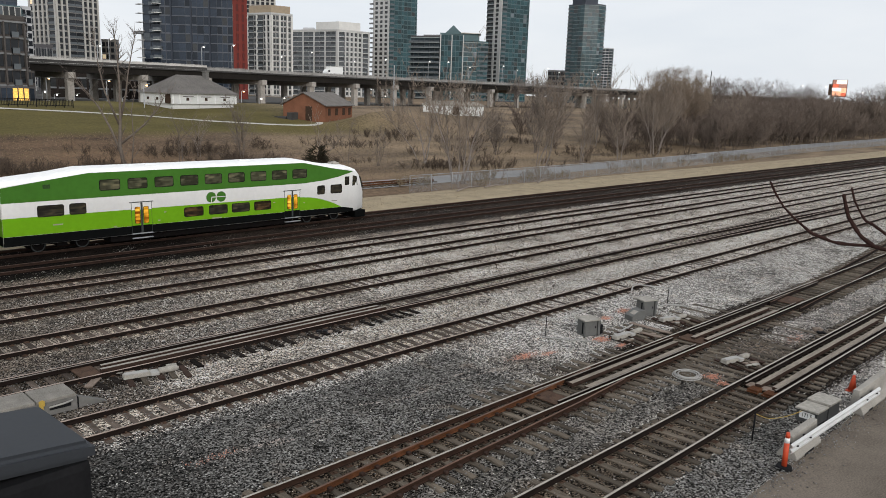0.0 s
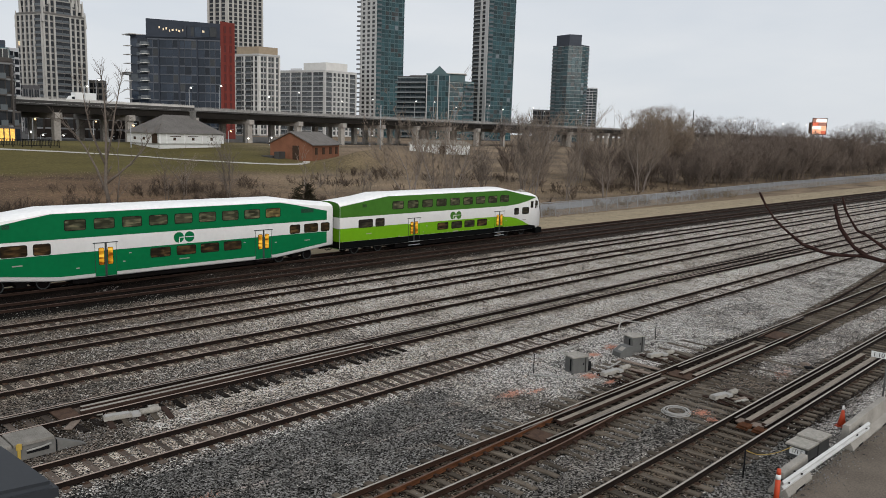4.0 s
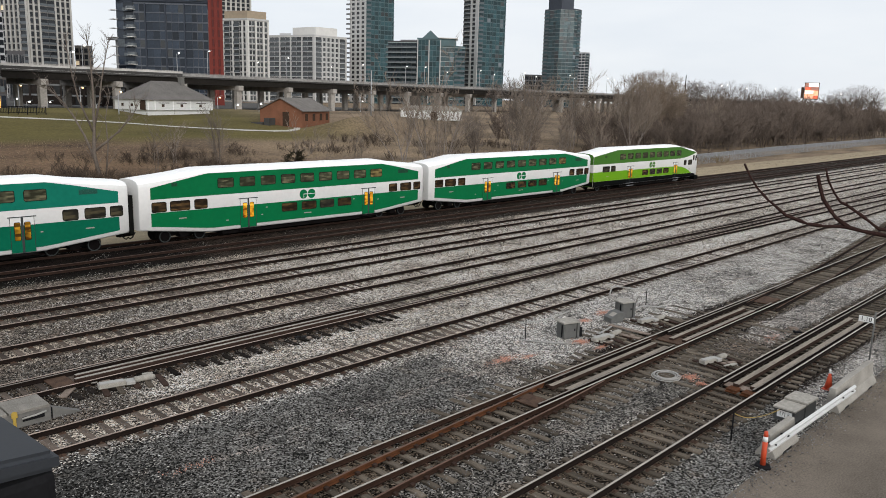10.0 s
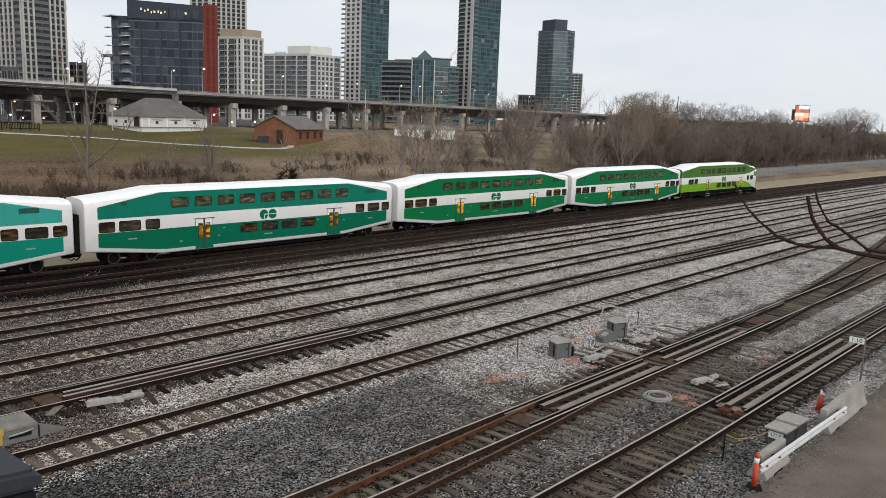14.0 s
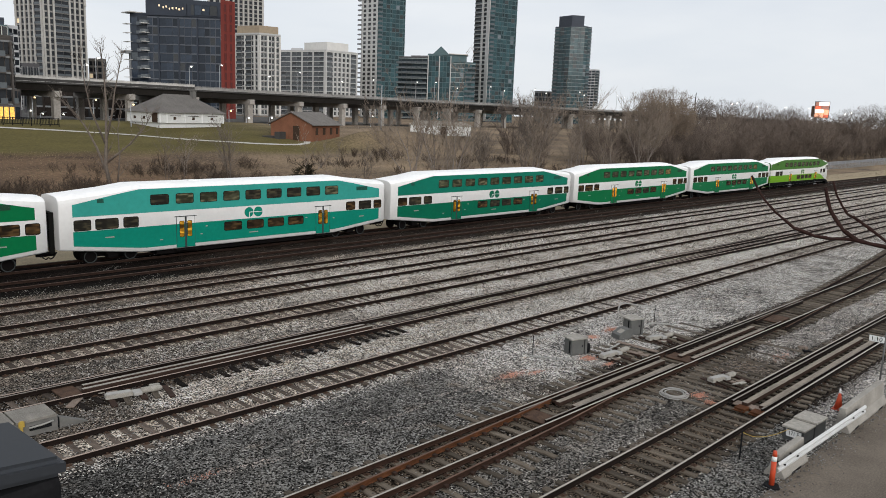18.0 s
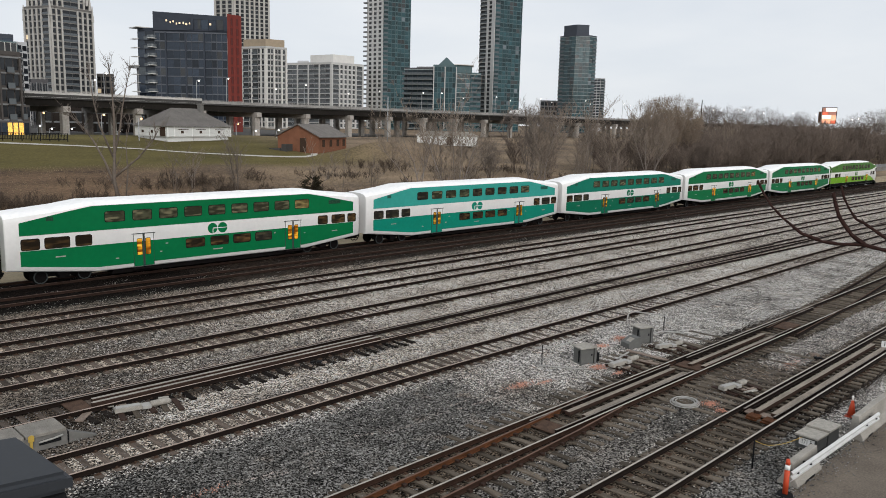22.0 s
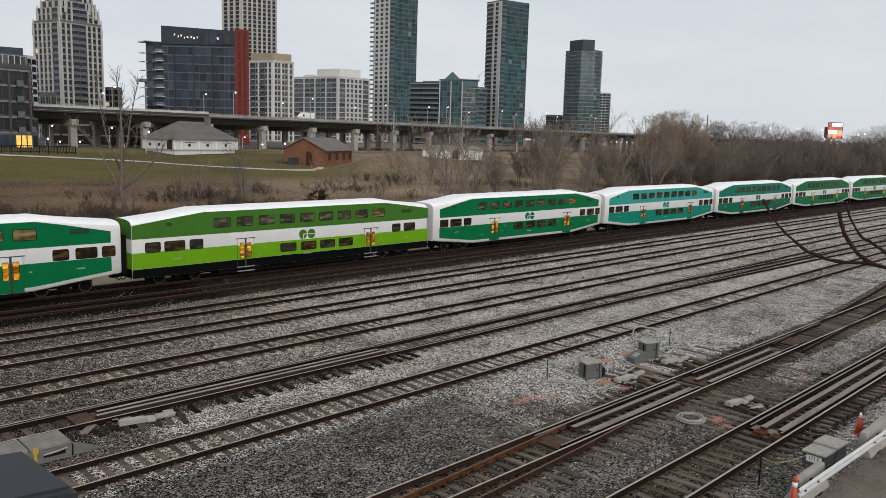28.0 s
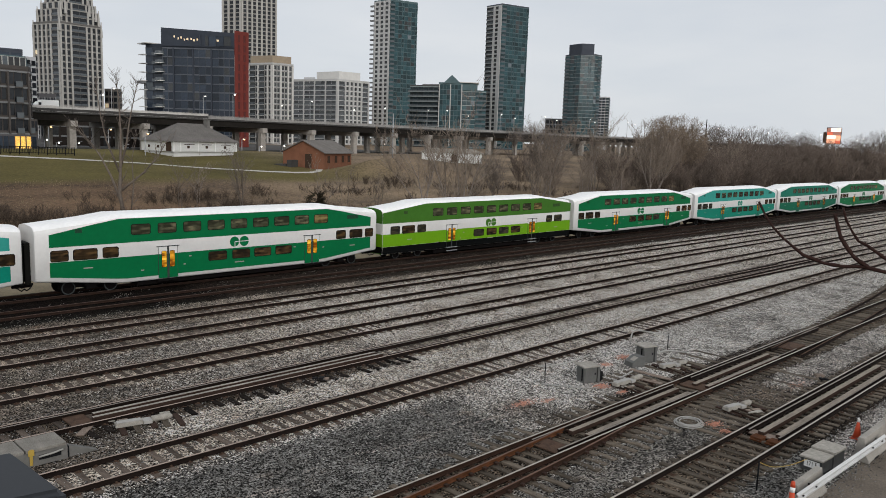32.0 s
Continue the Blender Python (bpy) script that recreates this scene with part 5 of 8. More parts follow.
for k in range(30):
    part("balcony", boxes((ex - 1.3, ey - 0.8, 6 + 2.95 * k, ex + 0.3, ey + 2.5, 6.9 + 2.95 * k)), C_GREY, T1)
AP = tower("condominium_block", "stepped teal condominium block with banded balconies", [(41.6, 506), (44.2, 497)], 6, 43.4, 12, ["BBBBBBB"], C_DARK, 22, 15, frame_m=C_PALETEAL, glass=G_GREY, band=C_PALETEAL, band_h=0.45, lit=0.003)
crown(AP, [(43.0, 502), (44.2, 498)], 43.6, 44.8, C_GREY, 18)
AC = tower("condominium_core", "teal glass core with a pointed gable", [(44.2, 496), (45.9, 496.5)], 6, 45.2, 12, ["PGGGPGGGP"], C_TEAL, 16, 16, frame_m=C_TEAL, glass=G_TEAL, lit=0.003, pier=C_FLANK)
ga, gb, gm = polar(44.5, 495.6), polar(45.8, 496.1), polar(45.13, 495.8)
gab = bmesh.new()
fr = [gab.verts.new((*ga, 45.3)), gab.verts.new((*gb, 45.3)), gab.verts.new((gm[0], gm[1], 50.6))]
bk = [gab.verts.new((v.co.x + 6, v.co.y + 6, v.co.z)) for v in fr]
gab.faces.new(fr), gab.faces.new(bk[::-1])
for k in range(3):
    gab.faces.new((fr[k], bk[k], bk[(k + 1) % 3], fr[(k + 1) % 3]))
part("gable", gab, C_TEAL, AC)
AR = tower("condominium_wing", "teal-grey wing with banded balconies", [(45.9, 498), (46.87, 500), (47.65, 504)], 6, 41.2, 12, ["GGG", "BBB"], C_TEAL, 18, 17, frame_m=C_TEAL, glass=G_TEAL, band=C_PALETEAL, band_h=0.4, lit=0.003, reach=0.8)
crown(AR, [(45.8, 497), (47.0, 499.5)], 41.5, 45.9, C_TEAL, 12)
crown(AR, [(45.7, 495.5), (47.1, 498.5)], 46.0, 46.5, C_LIGHT, 15)
T2 = tower("glass_tower", "tall dark glass tower with pale concrete spine", [(47.48, 526), (48.55, 515), (50.45, 528)], 6, 97.3, 33, ["", "BGGNGGGN"], C_SLATE, 24, 18, frame_m=C_TEAL, glass=G_TEAL, lit=0.003, reach=0.5, pier=C_LIGHT, band=C_TEAL, band_h=0.45)
facade(T2, polar(47.48, 526), polar(48.55, 515), 6, 96.9, 33, "BPNPP", C_FLANK, G_MID, random.Random(72), band=C_FLANK, band_h=0.7, pier=C_FLANK, reach=0.5)
T3 = tower("glass_tower", "dark glass tower with rounded glazed end", [(53.22, 612), (54.3, 600), (55.3, 603), (55.75, 610)], 6, 76.4, 26, ["BGNG", "GGNG", "GB"], C_SLATE, 24, 19, frame_m=C_TEAL, glass=G_TEAL, lit=0.003, reach=0.7, band=C_PALETEAL, band_h=0.32)
crown(T3, [(53.45, 613), (54.35, 603), (55.2, 606)], 77.2, 84.8, C_SLATE, 18)
tower("white_tower", "distant pale tower with thin balconies", [(55.7, 905), (56.2, 898), (56.5, 902)], 10, 63, 17, ["WW", "B"], C_WHITE, 14, 20, frame_m=C_WHITE, glass=G_GREY)
tower("warehouse_block", "low grey block beyond the highway", [(52.0, 650), (53.55, 650)], 10, 29.6, 5, ["WWWWW"], C_GREY, 20, 21, frame_m=C_GREY, glass=G_DARK)
for k, (a0, a1, d, z, m) in enumerate([(17.4, 18.4, 300, 20.5, C_DARK), (18.6, 21.2, 330, 16.5, C_GREY), (20.6, 24.2, 345, 15.5, C_SLATE)]):
    tower("podium_block", "low grey podium block behind the highway", [(a0, d), (a1, d - 2)], 6, z, 3, ["PWWPWWPWWP"], m, 12, 30 + k, frame_m=C_GREY, glass=G_DARK, lit=0.003)
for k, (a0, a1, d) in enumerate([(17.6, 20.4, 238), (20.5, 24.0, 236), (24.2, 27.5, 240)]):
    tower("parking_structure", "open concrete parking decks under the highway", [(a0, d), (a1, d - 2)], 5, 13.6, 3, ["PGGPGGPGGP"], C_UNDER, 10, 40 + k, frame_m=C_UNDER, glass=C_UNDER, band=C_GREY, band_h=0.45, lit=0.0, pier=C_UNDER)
part("column", boxes((155.5, 352, 5, 156.5, 353, 31), (159.5, 352, 5, 160.5, 353, 31), (163.5, 352, 5, 164.5, 353, 31), (153, 350, 31, 167, 355, 32.2)), C_GREY, tagged(thing("roof_pavilion"), "open roof pavilion on slim columns", "pavilion"))

# ---- the elevated highway ----
M_NEWWALL = mat("new_parapet_concrete", (0.50, 0.48, 0.455), 0.9, var=0.2, scale=0.25, bscale=1.5)
M_DECK = mat("highway_concrete", (0.27, 0.262, 0.25), 0.9, var=0.3, scale=0.12, bscale=1.5)
# near black: shade under the deck is put into the girder colour
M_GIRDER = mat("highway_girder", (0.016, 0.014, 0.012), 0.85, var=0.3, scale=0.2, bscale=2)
M_CAP = mat("pier_concrete", (0.33, 0.305, 0.275), 0.9, var=0.25, scale=0.3, bscale=2)
M_EDGE = mat("dark_deck_edge", (0.06, 0.058, 0.056), 0.9, var=0.35, scale=0.3)
HW_TURN = 5.14
hw = thing("elevated_highway", 0, 174.3, 0, HW_TURN, "elevated concrete highway on rows of piers", "highway", kind="structure")
for k in range(-20, 43):
    x = -55.7 + 17 * k
    fresh = 20 < x < 90
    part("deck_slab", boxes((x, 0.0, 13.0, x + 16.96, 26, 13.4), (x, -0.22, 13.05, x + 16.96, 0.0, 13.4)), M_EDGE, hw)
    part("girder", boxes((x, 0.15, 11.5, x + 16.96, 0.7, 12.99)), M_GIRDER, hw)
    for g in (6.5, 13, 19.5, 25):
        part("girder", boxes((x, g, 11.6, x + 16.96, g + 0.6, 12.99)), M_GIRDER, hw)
    part("parapet", boxes((x, -0.28, 14.05 if fresh else 13.45, x + 16.96, 0.0, 14.5 if fresh else 14.1), (x, -0.2, 14.56 if fresh else 14.2, x + 16.96, -0.12, 14.64 if fresh else 14.28), (x, 25.7, 13.41, x + 16.96, 26, 14.2)), M_NEWWALL if fresh else M_DECK, hw, "pale new concrete parapet" if fresh else "")
    if fresh:
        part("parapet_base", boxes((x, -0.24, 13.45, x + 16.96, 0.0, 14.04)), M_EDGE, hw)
    p = part("pier_cap", boxes((x - 0.8, -0.9, 10.3, x + 0.8, 26.5, 11.59), bevel=0.1), M_CAP, hw)
    for g in (0.6, 12.5, 24.5):
        part("pier_column", boxes((x - 0.75, g - 0.7, 4.2, x + 0.75, g + 0.7, 10.29), bevel=0.08), M_CAP, hw)

M_LAMP = glow("street_lamp_glow", (1.0, 0.95, 0.88), 3.0)
M_SODIUM = glow("warm_lamp_glow", (1.0, 0.62, 0.28), 3.0)
POLE = bmesh.new()
tube(POLE, [(0, 0, -8), (0, 0, 0.2)], [0.11, 0.06], 6)
tube(POLE, [(0, 0, 0.1), (0.5, 0, 0.45), (1.2, 0, 0.5)], 0.05, 5)
POLE = mesh_of(POLE, "pole", M_GALV)
POLE_SHORT = bmesh.new()
tube(POLE_SHORT, [(0, 0, -1), (0, 0, 0.0)], [0.10, 0.07], 6)
POLE_SHORT = mesh_of(POLE_SHORT, "pole", M_GALV)
ARM = mesh_of(tube(bmesh.new(), [(0, 0, -0.05), (0.1, 0, 0.25), (0.5, 0, 0.45), (1.2, 0, 0.5)], 0.05, 5), "arm", M_GALV)
HEADS = {m.name: mesh_of(tube(bmesh.new(), [(0.85, 0, 0.40), (1.0, 0, 0.30), (1.5, 0, 0.30), (1.6, 0, 0.42)], [0.12, 0.3, 0.3, 0.1], 8), "lamp_head", m) for m in (M_LAMP, M_SODIUM)}


def street_lamp(x, y, z, head, size=1.0, foot=None):
    t = thing("street_lamp", x, y, z, 0, "lit street lamp on a slim grey pole", "street lamp", "lit street lamps")
    if foot is None:
        part("pole", POLE, None, t)
    else:
        part("pole", POLE_SHORT, None, t).scale = (1, 1, z - foot)
        part("arm", ARM, None, t)
    hd = part("lamp_head", HEADS[head.name], None, t, "glowing lamp head")
    hd.scale = (size, size, size)
    return t


for az, d, z in [(21.02, 192, 17.5), (21.72, 196, 19.2), (27.6, 200, 18.6), (29.6, 204, 19.5), (32.86, 206, 17.4), (34.96, 212, 19.0), (37.99, 216, 17.3), (40.23, 222, 18.3), (43.4, 236, 18.7), (44.76, 240, 18.9), (46.33, 246, 17.7), (48.75, 256, 18.8), (49.75, 262, 17.9), (51.94, 280, 19.3), (52.76, 284, 18.2), (55.16, 305, 19.6), (55.49, 308, 18.6), (57.82, 330, 19.5), (58.3, 335, 19.0)]:
    on = 174.3 / (math.cos(radians(az)) - 0.09 * math.sin(radians(az))) + 3.0
    street_lamp(*polar(az, on), 10.1 + (z - 10.2) * on / d, M_LAMP, 0.5, 13.4)
for az, d, z, m in [(21.46, 172, 9.8, M_SODIUM), (17.87, 178, 9.9, M_SODIUM), (23.77, 150, 9.3, M_SODIUM), (16.94, 180, 7.2, M_SODIUM), (17.6, 182, 7.2, M_LAMP), (18.3, 185, 6.6, M_LAMP), (19.5, 186, 6.6, M_LAMP), (33.0, 170, 7.5, M_LAMP), (31.4, 172, 7.2, M_LAMP), (30.2, 172, 8.6, M_SODIUM), (40.2, 190, 8.5, M_LAMP), (22.4, 180, 6.4, M_LAMP)]:
    t = street_lamp(*polar(az, d), z, m, 0.45)
    t.scale = (1, 1, 1)

# ---- the fort's buildings on the lawn ----
M_BOARD = mat("white_clapboard", (0.62, 0.62, 0.60), 0.8, var=0.08, scale=0.4, bump=0.3, bscale=5)
M_SHINGLE = mat("grey_shingle", (0.135, 0.125, 0.116), 0.9, var=0.25, scale=0.6, bump=0.4, bscale=6)
M_BRICK = mat("orange_brick", (0.185, 0.084, 0.050), 0.9, var=0.25, scale=0.8, bump=0.3, bscale=12)
M_SLATE = mat("grey_roof_slate", (0.155, 0.142, 0.130), 0.85, var=0.25, scale=0.6, bscale=5)
M_BROWN = mat("dark_brown_wood", (0.05, 0.032, 0.022), 0.85, var=0.3)

bh = thing("blockhouse", 64.8, 135.3, 0, 13.3, "white timber blockhouse with a grey hipped roof", "house")
W, Dp = 15.2, 9.0
part("upper_wall", boxes((0, 0, 6.35, W, Dp, 8.25)), M_BOARD, bh)
part("lower_wall", boxes((0.35, 0.35, 4.4, W - 0.35, Dp - 0.35, 6.34)), M_BOARD, bh)
roof = bmesh.new()
o = 0.45
rb = [roof.verts.new(p) for p in ((-o, -o, 8.2), (W + o, -o, 8.2), (W + o, Dp + o, 8.2), (-o, Dp + o, 8.2))]
rt = [roof.verts.new(p) for p in ((4.6, Dp / 2, 11.6), (W - 4.6, Dp / 2, 11.6))]
roof.faces.new(rb[::-1])
for q in ((rb[0], rb[1], rt[1], rt[0]), (rb[1], rb[2], rt[1]), (rb[2], rb[3], rt[0], rt[1]), (rb[3], rb[0], rt[0])):
    roof.faces.new(q)
part("roof", roof, M_SHINGLE, bh)
part("chimney", boxes((10.7, 3.4, 9.8, 11.5, 4.3, 12.3), (10.6, 3.3, 12.31, 11.6, 4.4, 12.5)), M_CONC_DK, bh)
for x in (3.4, 7.7, 12.2):
    part("gun_port", boxes((x - 0.3, -0.04, 6.95, x + 0.3, 0.1, 7.45)), M_BROWN, bh)
# solid block on the wall; the opening's inner dark is put into its brown
part("doorway", boxes((-0.05, 0.5, 6.4, 0.1, 2.0, 8.1), (-0.9, 0.3, 4.4, 0.33, 2.2, 5.4)), M_BROWN, bh, "dark open doorway with a stair")
for x in (0.1, 1.6, 5.7, 9.8, W - 0.1):
    part("corner_board", boxes((x - 0.12, -0.07, 6.36, x + 0.12, 0.02, 8.2)), M_WHITE, bh)
for x in (3.6, 7.7, 12.4):
    part("shutter_rail", boxes((x - 1.2, -0.06, 7.6, x + 1.2, 0.02, 7.72)), M_BROWN, bh)
for y in (4.2, 6.8):
    part("gun_port", boxes((-0.04, y - 0.3, 6.95, 0.1, y + 0.3, 7.45)), M_BROWN, bh)
for k in range(7):
    part("clapboard_lap", boxes((-0.02, -0.03, 6.40 + 0.26 * k, W + 0.02, 0.0, 6.43 + 0.26 * k)), M_BOARD, bh)

mg = thing("brick_magazine", 87.0, 119.8, 0, 28, "orange brick gabled house with a grey roof", "house")
GW, GL = 8.6, 12.5
wall = bmesh.new()
prof = [(0.0, 3.0), (0.0, 6.9), (GW / 2, 9.0), (GW, 6.9), (GW, 3.0)]
fa = [wall.verts.new((0, y, z)) for y, z in prof]
fb = [wall.verts.new((GL, y, z)) for y, z in prof]
wall.faces.new(fa[::-1]), wall.faces.new(fb)
for k in range(5):
    wall.faces.new((fa[k], fa[(k + 1) % 5], fb[(k + 1) % 5], fb[k]))
bmesh.ops.recalc_face_normals(wall, faces=wall.faces)
part("wall", wall, M_BRICK, mg)
for s in (0, 1):
    sl = bmesh.new()
    y0, y1 = (-0.5, GW / 2) if s == 0 else (GW + 0.5, GW / 2)
    z0 = 6.9 - 0.5 * 2.1 / (GW / 2)
    v = [sl.verts.new(p) for p in ((-0.4, y0, z0 + 0.05), (GL + 0.4, y0, z0 + 0.05), (GL + 0.4, y1, 9.05), (-0.4, y1, 9.05), (-0.4, y0, z0 + 0.22), (GL + 0.4, y0, z0 + 0.22), (GL + 0.4, y1, 9.25), (-0.4, y1, 9.25))]
    for q in ((0, 1, 2, 3), (4, 5, 6, 7), (0, 1, 5, 4), (1, 2, 6, 5), (2, 3, 7, 6), (3, 0, 4, 7)):
        sl.faces.new([v[i] for i in q])
    bmesh.ops.recalc_face_normals(sl, faces=sl.faces)
    part("roof", sl, M_SLATE, mg)
part("door", boxes((-0.08, 2.6, 4.0, 0.05, 3.9, 6.6)), M_BROWN, mg, "dark wooden door in the gable")
for x in (2.0, 5.2, 8.4, 11.2):
    part("window", boxes((x - 0.5, -0.07, 5.0, x + 0.5, 0.05, 6.3)), M_BROWN, mg)
part("retaining_wall", boxes((-2.6, 5.4, 3.4, -0.1, 6.4, 5.4), (-2.8, 6.6, 3.4, -0.2, 8.9, 4.6)), M_EDGE, mg)

sh = thing("white_shed", 131, 128, 0, -43, "low white shed half hidden by bare trees", "shed")
part("wall", boxes((-8.2, 0, 4.8, 6, 5, 7.0)), M_BOARD, sh)
rf = bmesh.new()
prism(rf, [(-8.5, 7.0), (6.3, 7.0), (6.3, 7.2), (4.5, 8.0), (-6.5, 8.0), (-8.5, 7.2)], -0.3, 5.3)
part("roof", rf, M_LID, sh)
part("door", boxes((-1.2, -0.06, 4.9, 0.2, 0.05, 6.8)), M_BROWN, sh)

# stone footpath across the lawn, railing and a tall pole
def ribbon(name, pts, width, lift, material, label, category, kind="structure"):
    verts, faces = [], []
    for i, (x, y) in enumerate(pts):
        a, b = pts[max(i - 1, 0)], pts[min(i + 1, len(pts) - 1)]
        d = Vector((b[0] - a[0], b[1] - a[1])).normalized()
        for s in (-1, 1):
            px, py = x - d.y * s * width / 2, y + d.x * s * width / 2
            verts.append((px, py, ground_z(px, py) + lift))
    for i in range(len(pts) - 1):
        faces.append((2 * i, 2 * i + 2, 2 * i + 3, 2 * i + 1))
    me = raw(name, verts, faces, [material])
    return tagged(new(name, me), label, category, kind=kind)


M_PATH = mat("pale_stone_path", (0.46, 0.44, 0.40), 0.9, var=0.12, scale=1, bump=0.2)
FOOT = [(20, 136), (34, 134.5), (46, 131), (56, 127.0), (66, 121.8), (74, 118.2), (79, 117.2), (82.5, 117.4), (85, 118.6), (86.4, 120.4)]
fine_path = []
for (x0, y0), (x1, y1) in zip(FOOT, FOOT[1:]):
    fine_path += [(x0 + (x1 - x0) * k / 5, y0 + (y1 - y0) * k / 5) for k in range(5)]
ribbon("footpath", fine_path + [FOOT[-1]], 1.2, 0.07, M_PATH, "pale stone footpath crossing the lawn", "path")

fl = thing("park_fence", 0, 0, 0, 0, "dark iron park fence beside the path", "fence")
for k in range(20):
    x = 22 + 1.35 * k
    y = 138.4 - 0.11 * (x - 22)
    z = ground_z(x, y)
    part("post", boxes((x - 0.06, y - 0.06, z - 0.2, x + 0.06, y + 0.06, z + 1.35)), M_BLACK, fl)
    if k < 19:
        x1, y1 = x + 1.35, y - 0.1485
        part("panel", tube(tube(bmesh.new(), [(x, y, z + 1.25), (x1, y1, z + 1.25)], 0.05, 4), [(x, y, z + 0.3), (x1, y1, z + 0.3)], 0.05, 4), M_BLACK, fl)
        for j in range(1, 6):
            xx, yy = x + 1.35 * j / 6, y - 0.1485 * j / 6
            part("picket", boxes((xx - 0.03, yy - 0.03, z + 0.25, xx + 0.03, yy + 0.03, z + 1.25)), M_BLACK, fl)

px, py = polar(40.95, 158)
mp = thing("light_mast", px, py, ground_z(px, py), 0, "slim pale metal mast on the lawn", "mast")
part("mast_pole", tube(bmesh.new(), [(0, 0, -0.3), (0, 0, 9.2)], [0.14, 0.08], 8), M_GALV, mp)
part("mast_base", boxes((-0.3, -0.3, -0.3, 0.3, 0.3, 0.35), bevel=0.03), M_CONC, mp)

bx, by = polar(71.15, 450)
bb = thing("billboard", bx, by, 4, -71, "lit electronic billboard on a post beyond the trees", "billboard")
M_SCREEN = glow("billboard_screen", (1.0, 0.46, 0.27), 0.6, 0.6)
M_SCREEN2 = glow("billboard_screen_upper", (0.42, 0.20, 0.15), 0.30, 0.7)
part("post", boxes((-0.5, -0.4, -2, 0.5, 0.4, 10.6)), M_GALV, bb)
part("screen_frame", boxes((-3.5, -0.5, 10.4, 3.5, 0.5, 18.9)), M_BLACK, bb)
M_SCREEN3 = glow("billboard_screen_white", (1.0, 0.80, 0.70), 0.85, 0.3)
M_SCREEN4 = glow("billboard_screen_red", (0.75, 0.16, 0.08), 0.45, 0.5)
for k, (x0, z0, x1, z1, m, lab) in enumerate([(-4.0, 10.7, 1.2, 13.4, M_SCREEN, "glowing orange panel"), (1.3, 10.7, 4.0, 12.4, M_SCREEN4, "dim red panel"), (1.3, 12.5, 4.0, 15.6, M_SCREEN, "glowing orange panel"), (-4.0, 13.5, 1.2, 15.6, M_SCREEN3, "bright white-pink panel"), (-4.0, 15.7, -0.6, 17.6, M_SCREEN4, "dim red panel"), (-0.5, 15.7, 4.0, 17.6, M_SCREEN2, "dim brown panel"), (-2.0, 17.7, 4.0, 19.9, M_SCREEN3, "bright white-pink panel"), (-4.0, 17.7, -2.1, 19.9, M_SCREEN2, "dim brown panel")]):
    part("screen", boxes((x0 * 0.8, -0.56, 10.7 + (z0 - 10.7) * 0.86, x1 * 0.8, -0.5, 10.7 + (z1 - 10.7) * 0.86)), m, bb, lab)
part("service_wing", boxes((-4.9, -0.3, 11.0, -3.55, 0.3, 16.6)), M_PLATE, bb, "dark side wing of the billboard")
for az, d, z in [(63.9, 450, 20.4), (65.5, 450, 20.1), (65.84, 450, 20.6), (67.13, 450, 19.1), (68.9, 450, 19.2), (70.32, 450, 18.9), (72.47, 450, 16.6), (72.84, 450, 17.1)]:
    street_lamp(*polar(az, d), z, M_LAMP, 0.9)
dm = thing("slim_mast", *polar(63.17, 330), 4, 0, "slim dark mast beyond the trees", "mast")
part("pole", tube(bmesh.new(), [(0, 0, -1), (0, 0, 17.6)], [0.28, 0.16], 6), M_BLACK, dm)

# ---- vans on the highway ----
def van(label, length, height):
    t = thing("delivery_van", 0, 0, 13.4, HW_TURN, label, "van", "vans on the highway")
    h = height
    body = bmesh.new()
    prism(body, [(-length / 2 + 1.2, 0.45), (length / 2, 0.45), (length / 2, h), (-length / 2 + 1.2, h)], -1.05, 1.05)
    part("cargo_box", body, M_WHITE, t)
    cabm = bmesh.new()
    prism(cabm, [(-length / 2, 0.45), (-length / 2 + 1.19, 0.45), (-length / 2 + 1.19, 2.1), (-length / 2 + 0.65, 2.1), (-length / 2, 1.25)], -0.98, 0.98)
    part("cab", cabm, M_WHITE, t)
    part("side_window", boxes((-length / 2 + 0.5, -1.0, 1.3, -length / 2 + 1.1, 1.0, 1.9)), G_DARK, t)
    for x in (-length / 2 + 0.8, length / 2 - 0.9):
        for y in (-0.95, 0.8):
            part("wheel", tube(bmesh.new(), [(x, y, 0.36), (x, y + 0.22, 0.36)], 0.36, 12), M_GASKET, t)
    return t


VANS = [(van("white box van driving on the highway", 6.2, 2.9), 143.0, 18.0), (van("white panel van driving on the highway", 4.8, 2.5), 642.0, 18.2)]

